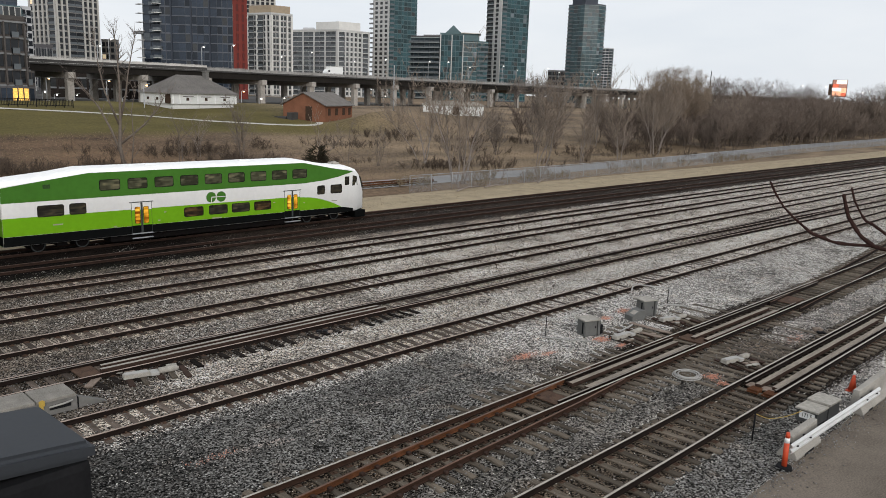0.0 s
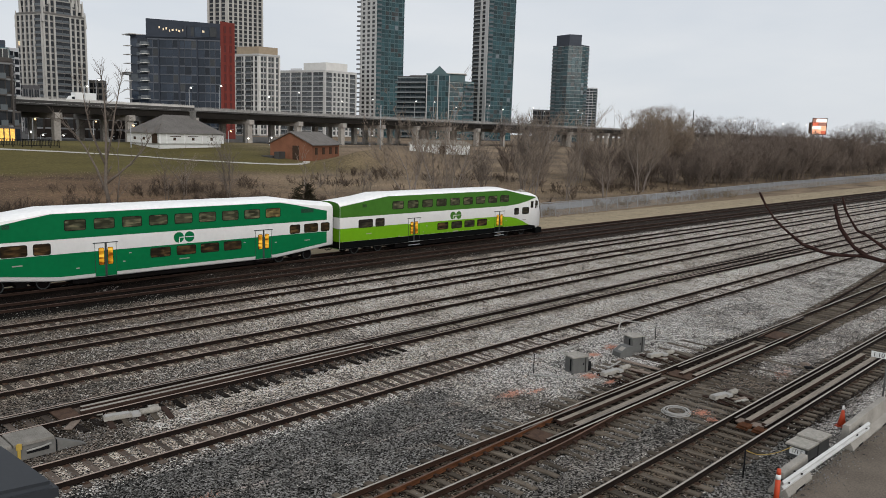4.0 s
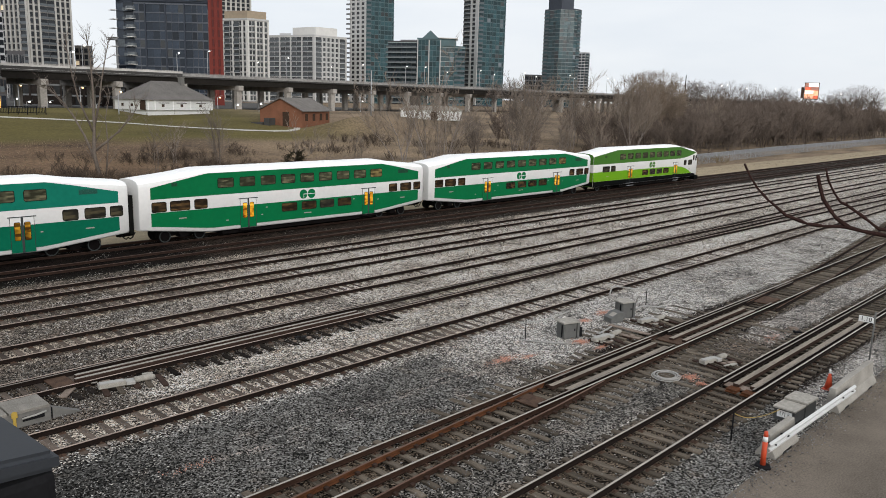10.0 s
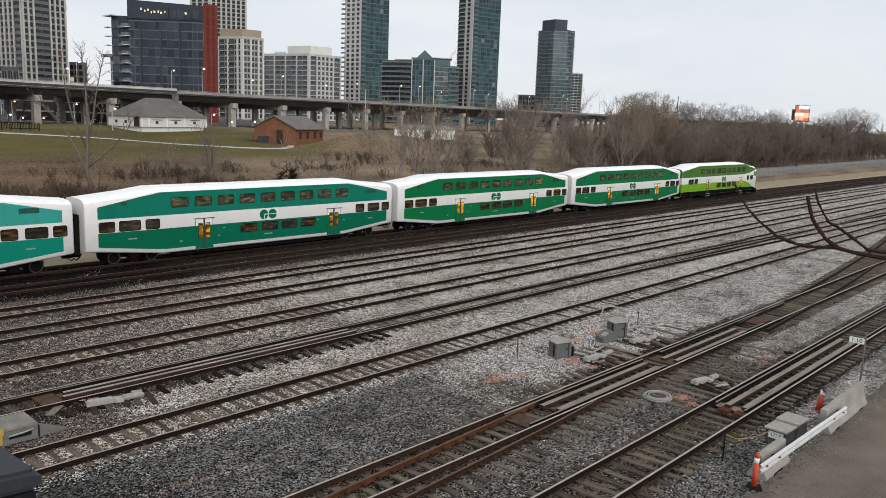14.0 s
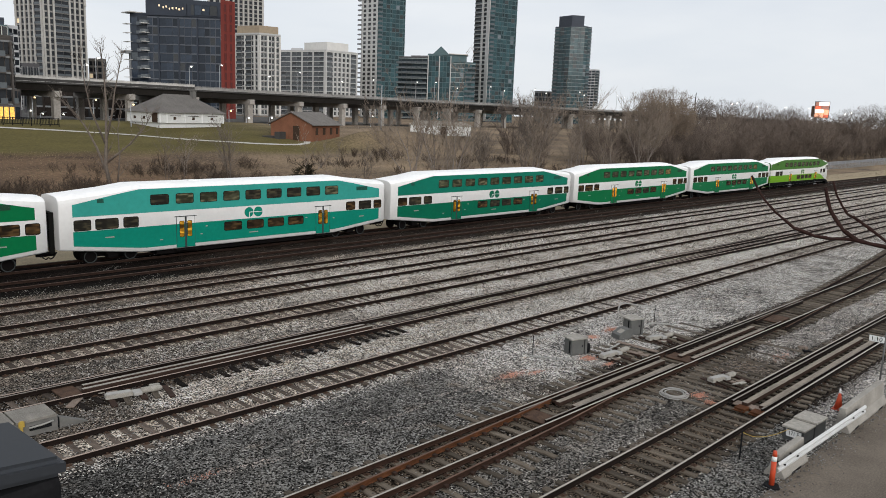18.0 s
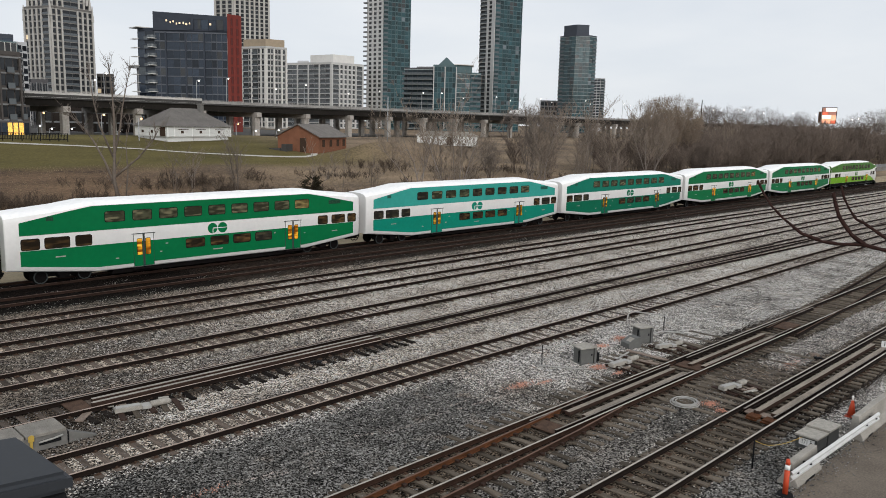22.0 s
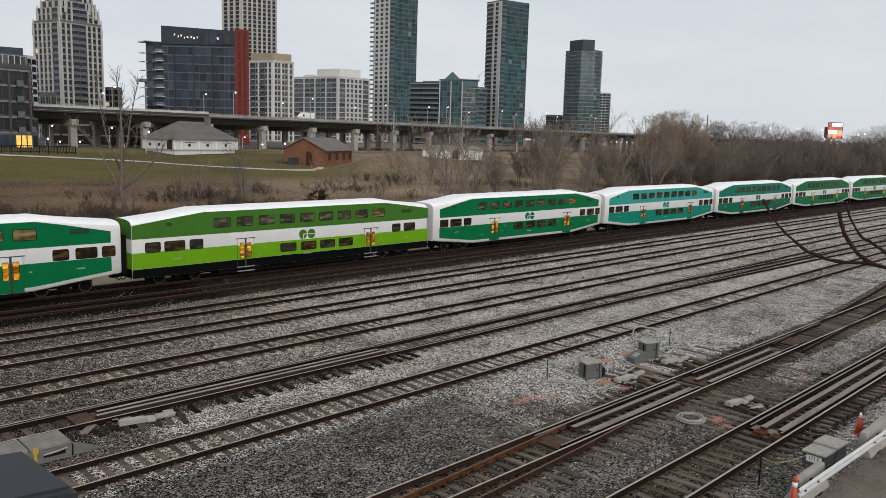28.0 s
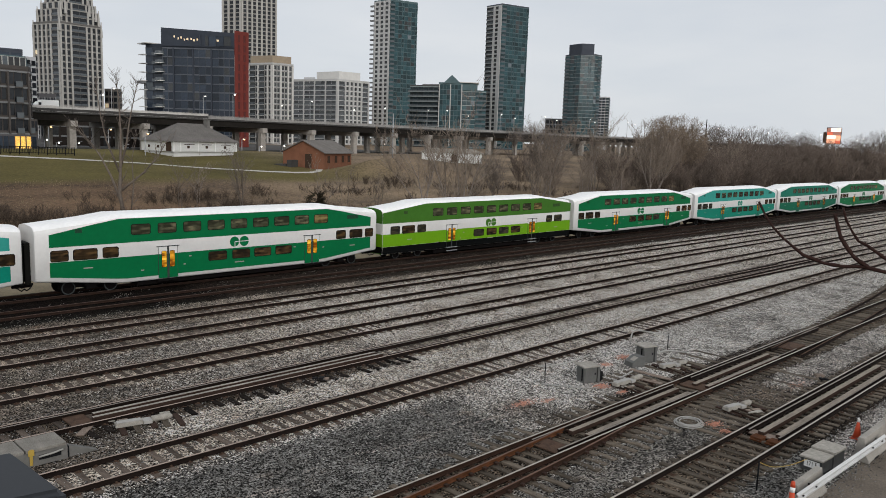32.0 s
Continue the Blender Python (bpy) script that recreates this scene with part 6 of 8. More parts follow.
# ---- bare winter growth ----
def twig_cloud(rng, stems, height, spread, twigs, lean=0.35, r0=0.05, fork=3, wander=0.15):
    """Bare stems with side shoots and fine twigs, as thin three-sided spikes: arrays of points and triangles."""
    segs = []

    def shoot(p, d, length, r, level):
        n = (4, 2, 2, 1)[level]
        q = p.copy()
        for k in range(n):
            w = wander if level == 0 else 0.15
            d = (d + Vector((rng.gauss(0, w), rng.gauss(0, w), rng.gauss(0.05, 0.08)))).normalized()
            e = q + d * (length / n)
            ra, rb = r * (1 - k / n * 0.75), r * (1 - (k + 1) / n * 0.75)
            segs.append((q, e, ra, rb, level >= 2))
            if level < 3 and (k > 0 or level > 0):
                for _ in range((fork, fork, twigs)[level]):
                    a = rng.uniform(0, 2 * math.pi)
                    side = Vector((math.cos(a), math.sin(a), rng.uniform(0.1, 0.9)))
                    nd = (d * 0.75 + side.normalized() * rng.uniform(0.5, 0.95)).normalized()
                    shoot(q.lerp(e, rng.random()), nd, length * rng.uniform(0.34, 0.58), rb * 0.6, level + 1)
            q = e
        return q

    for s in range(stems):
        a = rng.uniform(0, 2 * math.pi)
        r = spread * 0.25 * math.sqrt(rng.random())
        d = Vector((math.cos(a) * lean * rng.random(), math.sin(a) * lean * rng.random(), 1)).normalized()
        shoot(Vector((r * math.cos(a), r * math.sin(a), -0.2)), d, height * rng.uniform(0.7, 0.95), r0 * rng.uniform(0.7, 1.2), 0)
    return segs


def segs_to_arrays(segs, thick=1.0, least=0.0):
    n = len(segs)
    p = np.array([s[0][:] for s in segs])
    q = np.array([s[1][:] for s in segs])
    ra = np.maximum(np.array([s[2] for s in segs]) * thick, least)
    rb = np.maximum(np.array([s[3] for s in segs]) * thick, least * 0.6)
    d = q - p
    d /= np.linalg.norm(d, axis=1)[:, None] + 1e-9
    ref = np.where(np.abs(d[:, 2:3]) > 0.9, np.array([[1.0, 0, 0]]), np.array([[0, 0, 1.0]]))
    a = np.cross(d, ref)
    a /= np.linalg.norm(a, axis=1)[:, None] + 1e-9
    b = np.cross(d, a)
    spike = np.array([len(s) > 4 and s[4] for s in segs])
    o = [a * math.cos(2.0944 * k) + b * math.sin(2.0944 * k) for k in range(3)]
    v1 = np.stack([p + o[k] * ra[:, None] for k in range(3)] + [q], 1)[spike].reshape(-1, 3)
    v2 = np.stack([p + o[k] * ra[:, None] for k in range(3)] + [q + o[k] * rb[:, None] for k in range(3)], 1)[~spike].reshape(-1, 3)
    b1 = (np.arange(spike.sum()) * 4)[:, None]
    b2 = (np.arange((~spike).sum()) * 6)[:, None] + len(v1)
    f = [b1 + np.array([[k, (k + 1) % 3, 3]]) for k in range(3)]
    for k in range(3):
        j = (k + 1) % 3
        f += [b2 + np.array([[k, j, 3 + j]]), b2 + np.array([[k, 3 + j, 3 + k]])]
    return np.concatenate([v1, v2], 0), np.concatenate(f, 0)


def quad_mesh(name, v, f, material):
    me = bpy.data.meshes.new(name)
    me.vertices.add(len(v))
    me.vertices.foreach_set("co", v.astype(np.float32).ravel())
    me.loops.add(f.size)
    me.loops.foreach_set("vertex_index", f.astype(np.int32).ravel())
    me.polygons.add(len(f))
    me.polygons.foreach_set("loop_start", np.arange(len(f), dtype=np.int32) * f.shape[1])
    me.update(calc_edges=True)
    me.materials.append(material)
    return me


def bare_tree(seed, stems, height, spread, x, y, label, twigs=2, r0=0.09, fork=3, lean=0.35, material=None, rz=0.0, top=0.0, least=0.028, wander=0.15):
    """A leafless tree: heavy stems as the trunk, fine shoots as the crown."""
    segs = twig_cloud(random.Random(seed), stems, height, spread, twigs, lean, r0, fork, wander)
    if top:
        k = top / max(s[1].z for s in segs)
        segs = [(s[0] * k, s[1] * k, s[2], s[3], s[4]) for s in segs]
    heavy = [s for s in segs if s[2] > r0 * 0.28]
    fine = [s for s in segs if s[2] <= r0 * 0.28]
    t = thing("bare_tree", x, y, ground_z(x, y), rz, label, "tree", "bare trees on the bank")
    part("trunk", quad_mesh("trunk", *segs_to_arrays(heavy, 1.0, 0.02), material or M_BARK), None, t)
    part("crown", quad_mesh("crown", *segs_to_arrays(fine, 1.0, least), material or M_TWIG), None, t)
    return t




def limbed_tree(seed, x, y, az, limbs, material, label):
    """A leafless tree drawn limb by limb in a plane square to the azimuth, with depth added; each limb carries shoots and twigs."""
    r = random.Random(seed)
    ux, uy = math.cos(radians(az)), -math.sin(radians(az))
    t = thing("bare_tree", x, y, ground_z(x, y), 0, label, "tree", "bare trees on the bank")
    heavy, fine = bmesh.new(), []
    for pts, r0, r1 in limbs:
        drift = r.uniform(-0.25, 0.25)
        line = [Vector((ux * u + uy * -drift * k, uy * u + ux * drift * k, z)) for k, (u, z) in enumerate(pts)]
        tube(heavy, line, [r0 + (r1 - r0) * k / (len(line) - 1) for k in range(len(line))], 7)
        for k, (a, b) in enumerate(zip(line, line[1:])):
            for _ in range(1 + 2 * k):
                p = a.lerp(b, r.random())
                d = ((b - a).normalized() + Vector((r.gauss(0, 0.8), r.gauss(0, 0.8), r.uniform(0.0, 0.4)))).normalized()
                length = r.uniform(0.9, 2.2)
                q = p + d * length * 0.5
                e = q + (d + Vector((r.gauss(0, 0.2), r.gauss(0, 0.2), 0.25))).normalized() * length * 0.5
                fine += [(p, q, 0.035, 0.026, False), (q, e, 0.026, 0.012, True)]
                for _ in range(5):
                    g = p.lerp(e, r.uniform(0.2, 0.95))
                    h = (d + Vector((r.gauss(0, 0.6), r.gauss(0, 0.6), 0.35))).normalized()
                    fine.append((g, g + h * r.uniform(0.4, 1.0), 0.018, 0.008, True))
    part("trunk", heavy, material, t)
    part("crown", quad_mesh("crown", *segs_to_arrays(fine), material), None, t)
    return t


limbed_tree(11, 34.3, 83.2, 22.4, [
    ([(0.0, -0.3), (-0.5, 2.6), (-0.35, 5.4), (-0.25, 9.0), (-0.35, 12.5), (-0.6, 14.6)], 0.23, 0.03),
    ([(0.0, 0.6), (-1.3, 4.5), (-2.3, 6.6), (-3.2, 8.0), (-4.6, 9.5)], 0.15, 0.025),
    ([(-0.3, 3.0), (0.9, 4.0), (2.0, 5.0), (3.4, 6.6), (4.4, 8.5)], 0.14, 0.025),
    ([(-0.35, 5.4), (0.3, 8.0), (0.6, 10.2), (1.1, 12.6), (1.5, 14.4)], 0.13, 0.02),
    ([(-0.4, 4.8), (-1.7, 8.3), (-2.2, 11.1), (-2.5, 13.8)], 0.12, 0.02),
    ([(0.5, -0.3), (0.9, 3.5), (0.8, 6.5), (1.4, 9.0)], 0.09, 0.015)], M_BARK_MID, "bare young tree with grey upright stems and curved limbs")
bare_tree(12, 5, 11.5, 3.2, 46.6, 79.3, "cluster of slim bare saplings", 2, 0.085, 2, 0.12, M_BARK_MID, top=10.4, least=0.018, wander=0.05)
bare_tree(21, 2, 8.0, 1.5, 40.3, 82.7, "slim bare sapling on the bank", 1, 0.06, 2, 0.12, M_BARK_MID, top=7.2, least=0.016)
bare_tree(22, 1, 8.0, 1.0, 41.9, 81.9, "slim bare sapling on the bank", 1, 0.06, 2, 0.12, M_BARK_MID, top=7.6, least=0.016)
bare_tree(23, 2, 6.5, 1.2, 61.0, 79.3, "slim bare sapling on the bank", 1, 0.06, 2, 0.12, M_BARK_MID, top=6.4, least=0.016)
bare_tree(24, 3, 6.5, 1.6, 64.2, 76.7, "slim bare saplings in the dry grass", 1, 0.06, 2, 0.16, M_BARK_MID, top=6.0, least=0.016)
bare_tree(13, 6, 11.0, 4.0, 62.2, 60.4, "broad many-stemmed bare tree by the fence", 2, 0.14, 3, 0.32, wander=0.10)
bare_tree(14, 4, 9.5, 3.0, 71.9, 76.6, "bare grey tree with spreading stems", 2, 0.11, 3, 0.4)
bare_tree(15, 4, 11.0, 3.0, 82.0, 64.5, "tall bare tree with dark vines at the foot", 2, 0.12, 3, 0.3)
bare_tree(18, 3, 9.0, 2.0, 105.0, 67.0, "slim bare tree by the fence", 2, 0.10, 3, 0.3)
bare_tree(25, 4, 14.0, 2.4, 101.8, 80.9, "tall slim bare tree with dark upright stems", 3, 0.13, 3, 0.16, M_BARK_MID, top=14.6, least=0.03)
bare_tree(26, 2, 14.0, 2.0, 104.0, 80.0, "tall slim bare tree with dark upright stems", 3, 0.11, 3, 0.16, M_BARK_MID, top=14.0, least=0.03)
bare_tree(27, 5, 9.0, 3.5, 93.6, 82.8, "dark bare tree with fanned branches", 3, 0.10, 3, 0.35, M_BARK_MID, top=9.0, least=0.026)
bare_tree(28, 4, 9.0, 2.5, 97.1, 68.6, "pale many-stemmed bare tree by the fence", 2, 0.09, 3, 0.35, top=10.0, least=0.024)
bare_tree(19, 2, 5.5, 1.5, 47.5, 92.0, "small bare sapling on the bank", 1, 0.05, 2, 0.3)
bare_tree(20, 2, 6.0, 1.5, 62.0, 86.0, "small bare sapling on the bank", 1, 0.05, 2, 0.3)
for k, (x, y, h) in enumerate([(124, 72, 11), (168, 78, 10), (128, 88, 12.5)]):
    bare_tree(40 + k, 4, h, 3.5, x, y, "bare tree rising out of the thicket", 2, 0.12, 3, 0.35)


def round_tree(seed, x, y, top, rx, rz, twigs, length, r, material, label):
    """A leafless tree with a full rounded crown: trunk, limbs fanning out, and fine twigs that thin out in gaps."""
    rg = random.Random(seed)
    t = thing("bare_tree", x, y, ground_z(x, y), 0, label, "tree", "bare trees on the bank")
    cz = top - rz
    part("trunk", tube(bmesh.new(), [(0, 0, -0.3), (0.1, 0, cz * 0.5), (0, 0.1, cz)], [rx * 0.05, rx * 0.04, rx * 0.02], 7), material, t)
    segs = []
    for k in range(26):
        a, u = rg.uniform(0, 6.28), rg.uniform(-0.35, 0.98)
        w = math.sqrt(max(0.0, 1 - u * u)) * 0.86
        tip = Vector((rx * w * math.cos(a), rx * w * math.sin(a), cz + rz * u * 0.86))
        p0 = Vector((0, 0, cz * rg.uniform(0.35, 0.95)))
        mid = p0.lerp(tip, 0.5) + Vector((0, 0, -0.06 * rz))
        segs += [(p0, mid, rx * 0.02, rx * 0.012, False), (mid, tip, rx * 0.012, r, False)]
    made = 0
    while made < twigs:
        a, u, q = rg.uniform(0, 6.28), rg.uniform(-0.8, 1.0), rg.random() ** 0.35
        w = math.sqrt(max(0.0, 1 - u * u))
        d = Vector((w * math.cos(a), w * math.sin(a), u))
        if noise.noise(d * 2.2 + Vector((seed, 0, 0))) < -0.12 and q > 0.55:
            continue
        p = Vector((rx * d.x * q, rx * d.y * q, cz + rz * d.z * q))
        e = p + (d + Vector((rg.gauss(0, 0.5), rg.gauss(0, 0.5), 0.5 + rg.gauss(0, 0.3)))).normalized() * length * rg.uniform(0.5, 1.2)
        segs.append((p, e, r, r * 0.3, True))
        made += 1
    part("crown", quad_mesh("crown", *segs_to_arrays(segs), material), None, t)
    return t


for k, (x, y, top) in enumerate([(136.5, 80, 13.8), (140.0, 80, 15.6)]):
    bare_tree(50 + k, 5, 12, 4.0, x, y, "tall bare tree with pale upright stems", 4, 0.15, 3, 0.4, M_TWIG, top=top, least=0.035)
for k, (x, y, top, rx, rz) in enumerate([(142.5, 83, 15.0, 4.4, 5.6), (147.5, 83, 15.7, 4.4, 5.4), (152.5, 82, 16.0, 5.0, 5.6), (156.0, 83, 14.2, 4.2, 4.8)]):
    round_tree(70 + k, x, y, top, rx, rz, 5200, 1.1, 0.022, M_TREE, "tall bare tree with a dense rounded brown crown")
for k, (x, y, top, rx) in enumerate([(263.5, 130, 13.4, 5), (271, 133, 12.4, 4), (279, 130, 13.4, 5), (293.6, 130, 13.8, 6), (312.6, 130, 14.4, 6.5), (328, 131, 11.4, 5), (340, 130, 12.0, 5), (348, 130, 13.6, 6), (362, 134, 11.5, 5), (405, 130, 10.5, 7), (418, 132, 13.5, 7), (432, 130, 16.0, 8), (442, 128, 17.5, 8), (455, 130, 18.0, 9), (468, 128, 17.5, 9), (482, 130, 17.0, 9), (229, 193, 11, 4.5), (248.7, 201, 13, 5), (235.7, 185.5, 11, 4)]):
    round_tree(90 + k, x, y, top, rx, rx * 0.8, 750, 1.7, 0.035, M_TREE_FAR, "distant bare tree against the sky")


def thicket(name, label, spots, variants, material, least):
    """Many shrubs joined into one tangle."""
    vs, fs, off = [], [], 0
    rng = random.Random(77)
    made = [segs_to_arrays(twig_cloud(random.Random(200 + k), *variants[k]), 1.0, least) for k in range(len(variants))]
    for x, y, s in spots:
        v, f = made[rng.randrange(len(made))]
        a = rng.uniform(0, 6.28)
        c, sn = math.cos(a), math.sin(a)
        w = np.empty_like(v)
        w[:, 0] = (v[:, 0] * c - v[:, 1] * sn) * s + x
        w[:, 1] = (v[:, 0] * sn + v[:, 1] * c) * s + y
        w[:, 2] = v[:, 2] * s + ground_z(x, y)
        vs.append(w)
        fs.append(f + off)
        off += len(v)
    return tagged(new(name, quad_mesh(name, np.concatenate(vs), np.concatenate(fs), material)), label, "thicket", kind="stuff")


rng = random.Random(5)
spots = []
for _ in range(225):
    x = 98 + 232 * rng.random() ** 0.8
    y = rng.uniform(70, 100) if x < 200 else rng.uniform(72, 112)
    if x < 128 and (y > 92 or rng.random() < 0.85):
        continue
    far = min(1.0, (x - 80) / 120)
    spots.append((x, y, rng.uniform(0.75, 1.1) * (0.75 + 0.45 * far + (0.12 if x > 230 else 0))))
thicket("thicket", "dense brown leafless thicket along the bank", spots, [(7, 6.6, 5.0, 2, 0.5, 0.05, 3), (8, 6.0, 5.5, 2, 0.6, 0.05, 3), (6, 7.2, 4.5, 2, 0.45, 0.06, 3)], M_THICKET, 0.036)
spots = []
for _ in range(620):
    x, y = rng.uniform(18, 130), rng.uniform(66, 104)
    if noise.noise(Vector((x * 0.05, y * 0.11, 3.0))) > 0.04 and (x < 52 or rng.random() < 0.38):
        spots.append((x, y, rng.uniform(0.7, 1.25)))
spots += [(rng.uniform(17, 36), rng.uniform(66, 84), rng.uniform(0.6, 1.3)) for _ in range(38)]
thicket("low_scrub", "low brown scrub on the dry bank", spots, [(7, 1.6, 7.5, 1, 1.3, 0.016, 2), (7, 1.25, 8.5, 1, 1.5, 0.016, 2)], M_SCRUB, 0.02)
spots = [(rng.uniform(52, 135), rng.uniform(57.5, 62), rng.uniform(0.5, 1.0)) for _ in range(46)]
thicket("fence_scrub", "pale dry brush tangled along the fence", spots, [(9, 1.7, 3.0, 1, 0.9, 0.014, 2), (9, 1.3, 3.5, 1, 1.0, 0.014, 2)], M_DRY, 0.014)


def grass_stuff(name, label, count, area, h0, h1, material, seed, w=0.03):
    g = np.random.RandomState(seed)
    xy = np.stack([g.uniform(area[0], area[1], count), g.uniform(area[2], area[3], count)], 1)
    z = np.array([ground_z(x, y) for x, y in xy])
    h = g.uniform(h0, h1, count)
    a = g.uniform(0, 6.28, count)
    b = np.stack([np.cos(a), np.sin(a)], 1) * w
    tip = xy + g.normal(0, 0.3, (count, 2)) * h[:, None]
    v = np.empty((count, 3, 3))
    v[:, 0, :2], v[:, 1, :2], v[:, 2, :2] = xy - b, xy + b, tip
    v[:, 0, 2] = v[:, 1, 2] = z - 0.05
    v[:, 2, 2] = z + h
    f = np.arange(count * 3).reshape(-1, 3)
    return tagged(new(name, quad_mesh(name, v.reshape(-1, 3), f, material)), label, "grass", kind="stuff")


grass_stuff("dry_grass", "tall dry straw-coloured grass on the bank", 26000, (15, 140, 66, 112), 0.08, 0.30, M_DRY, 8, 0.035)
grass_stuff("verge_grass", "short dry grass on the verge beside the tracks", 16000, (30, 230, 51.6, 57.0), 0.02, 0.06, M_DRY, 9, 0.04)

ev = thing("evergreen_shrub", 44.0, 61.6, ground_z(43, 61.6), 0, "dark brownish-green evergreen shrub behind the train", "shrub")
er = random.Random(4)
segs = []
for k in range(2600):
    a = er.uniform(0, 6.28)
    hgt = er.random() ** 1.1 * (3.6 + 0.9 * math.sin(a * 3))
    rad = (1 - (hgt / 5.2) ** 2) * 2.3 * (0.72 + 0.2 * math.sin(hgt * 5 + 1) + 0.2 * math.sin(a * 5 + hgt)) * math.sqrt(er.random())
    p = Vector((rad * math.cos(a), rad * math.sin(a), hgt))
    segs.append((p, p + Vector((math.cos(a) * 0.35 + er.gauss(0, 0.2), math.sin(a) * 0.35 + er.gauss(0, 0.2), er.uniform(-0.15, 0.45))), 0.04, 0.012))
part("foliage", quad_mesh("foliage", *segs_to_arrays(segs), M_CONIFER), None, ev)
part("trunk", tube(bmesh.new(), [(0, 0, -0.3), (0, 0, 4.0)], [0.1, 0.03], 6), M_BARK_DK, ev)

# ---- chain-link fence, service road and old siding beyond the tracks ----
M_ROAD = mat("wet_grey_road", (0.205, 0.203, 0.20), 0.7, var=0.25, scale=0.25, bscale=6)
FENCE = [(30, 57.2), (52, 57.2), (70, 57.2), (90, 57.6), (120, 59.4), (165, 62.5), (228, 64.5), (330, 67)]


def fence_y(x):
    return lerp_table(FENCE, x)


ribbon("service_road", [(40 + 6 * k, fence_y(40 + 6 * k) + 6.2 + 0.012 * max(0, 6 * k - 40)) for k in range(48)], 4.6, 0.06, M_ROAD, "wet grey service road behind the fence", "road")
cf = thing("chain_link_fence", 0, 0, 0, 0, "grey chain-link fence with a top rail along the yard", "fence")
M_WIRE = mat("fence_wire", (0.30, 0.31, 0.325), 0.55, 0.5, var=0.1)
xs = [52 + 3.0 * k for k in range(86)]
POST = mesh_of(tube(bmesh.new(), [(0, 0, -0.2), (0, 0, 1.8)], 0.032, 6), "post", M_GALV)
for x in xs:
    y = fence_y(x)
    part("post", POST, None, cf, "", pose(x, y, ground_z(x, y)))
    x1 = x + 3.0
    y1 = fence_y(x1)
    part("top_rail", tube(bmesh.new(), [(x, y, ground_z(x, y) + 1.76), (x1, y1, ground_z(x1, y1) + 1.76)], 0.026, 5), M_GALV, cf)
segs = []
x = 52.0
while x < 310:
    for s in (-1, 1):
        x1 = x + s * 1.0
        y, y1 = fence_y(x), fence_y(x1)
        segs.append((Vector((x, y, ground_z(x, y))), Vector((x1, y1, ground_z(x1, y1) + 1.75)), 0.0056, 0.0056))
    x += 0.11
tagged(part("wire_netting", quad_mesh("wire_netting", *segs_to_arrays(segs), M_WIRE), None, cf), kind="stuff")

sd = thing("old_siding", 0, 62.8, ground_z(50, 62.8) + 0.1, 0, "short disused siding behind the fence", "railway track")
for s in (0.755, -0.755):
    part("rail", rail_mesh(30, 60, True), None, sd, "", pose(0, s, 0.1))
for k in range(50):
    part("tie", TIE, None, sd, "", pose(30.5 + 0.6 * k, 0, 0.1))
for k, (x, y, r, l) in enumerate([(57, 55.4, 18, 5.5), (62, 56.2, -6, 3.6), (71, 56.0, 24, 6.0), (78, 56.3, 12, 3.0)]):
    lg = thing("fallen_branch", x, y, ground_z(x, y) + 0.12, r, "pale fallen branch on the verge", "branch")
    part("limb", tube(bmesh.new(), [(0, 0, 0), (l * 0.5, 0.1, 0.12), (l, 0.0, 0.05)], [0.09, 0.07, 0.02], 6), M_BARK, lg)
    part("side_shoot", tube(bmesh.new(), [(l * 0.4, 0.08, 0.1), (l * 0.7, 0.5, 0.35)], [0.04, 0.01], 5), M_BARK, lg)

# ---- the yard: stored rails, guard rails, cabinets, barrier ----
M_BAR_SIDE = mat("dark_brown_side", (0.040, 0.024, 0.018), 0.85, var=0.4, scale=3)
M_BAR_TOP = mat("pale_bar_top", (0.225, 0.192, 0.158), 0.8, var=0.4, scale=5.0, bscale=24, stretch=(0.12, 1.0, 1.0))


def bar_set(name, label, x0, x1, y, offsets, w, h, material, z=0.0, group="stored bars between the rails"):
    for k, o in enumerate(offsets):
        t = thing(name, 0, y + o, z, 0, label, "steel bar", group)
        bm = boxes((x0 + 0.15 * k, -w / 2, 0.0, x1 - 0.1 * k, w / 2, h), bevel=0.012)
        # upward faces take the pale material, all others the dark brown one
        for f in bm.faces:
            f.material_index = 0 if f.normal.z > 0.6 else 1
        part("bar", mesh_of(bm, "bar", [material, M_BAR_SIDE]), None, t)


bar_set("stored_rail", "long pale spare rail lying between the track rails", 9.7, 22.8, 27.05, (-0.40, -0.02), 0.17, 0.19, M_SPARE, -0.01, "long spare rails in the gauge")
bar_set("guard_beam", "brown-grey steel beam laid inside the track", 21.7, 29.2, 14.85, (0.30, -0.30), 0.20, 0.15, M_BAR_TOP, -0.01)
bar_set("guard_beam", "brown-grey steel beam laid inside the track", 30.3, 37.9, 14.75, (0.22, -0.30), 0.20, 0.15, M_BAR_TOP, -0.01)
bar_set("guard_beam", "long brown-grey beam laid inside the track", 26.9, 40.1, 10.35, (0.27, -0.29), 0.22, 0.17, M_BAR_TOP, -0.01)
for oy in (10.62, 10.05):
    ob = thing("beam_block", 26.72, oy, -0.05, -4, "orange rusted steel block under the end of a beam", "block")
    part("block", boxes((-0.24, -0.2, 0.0, 0.2, 0.2, 0.10), (-0.30, -0.22, -0.02, 0.05, 0.22, 0.03), bevel=0.012), M_RUST, ob)


M_DULL = mat("dull_rail_head", (0.20, 0.175, 0.15), 0.6, 0.3, var=0.3, scale=2)


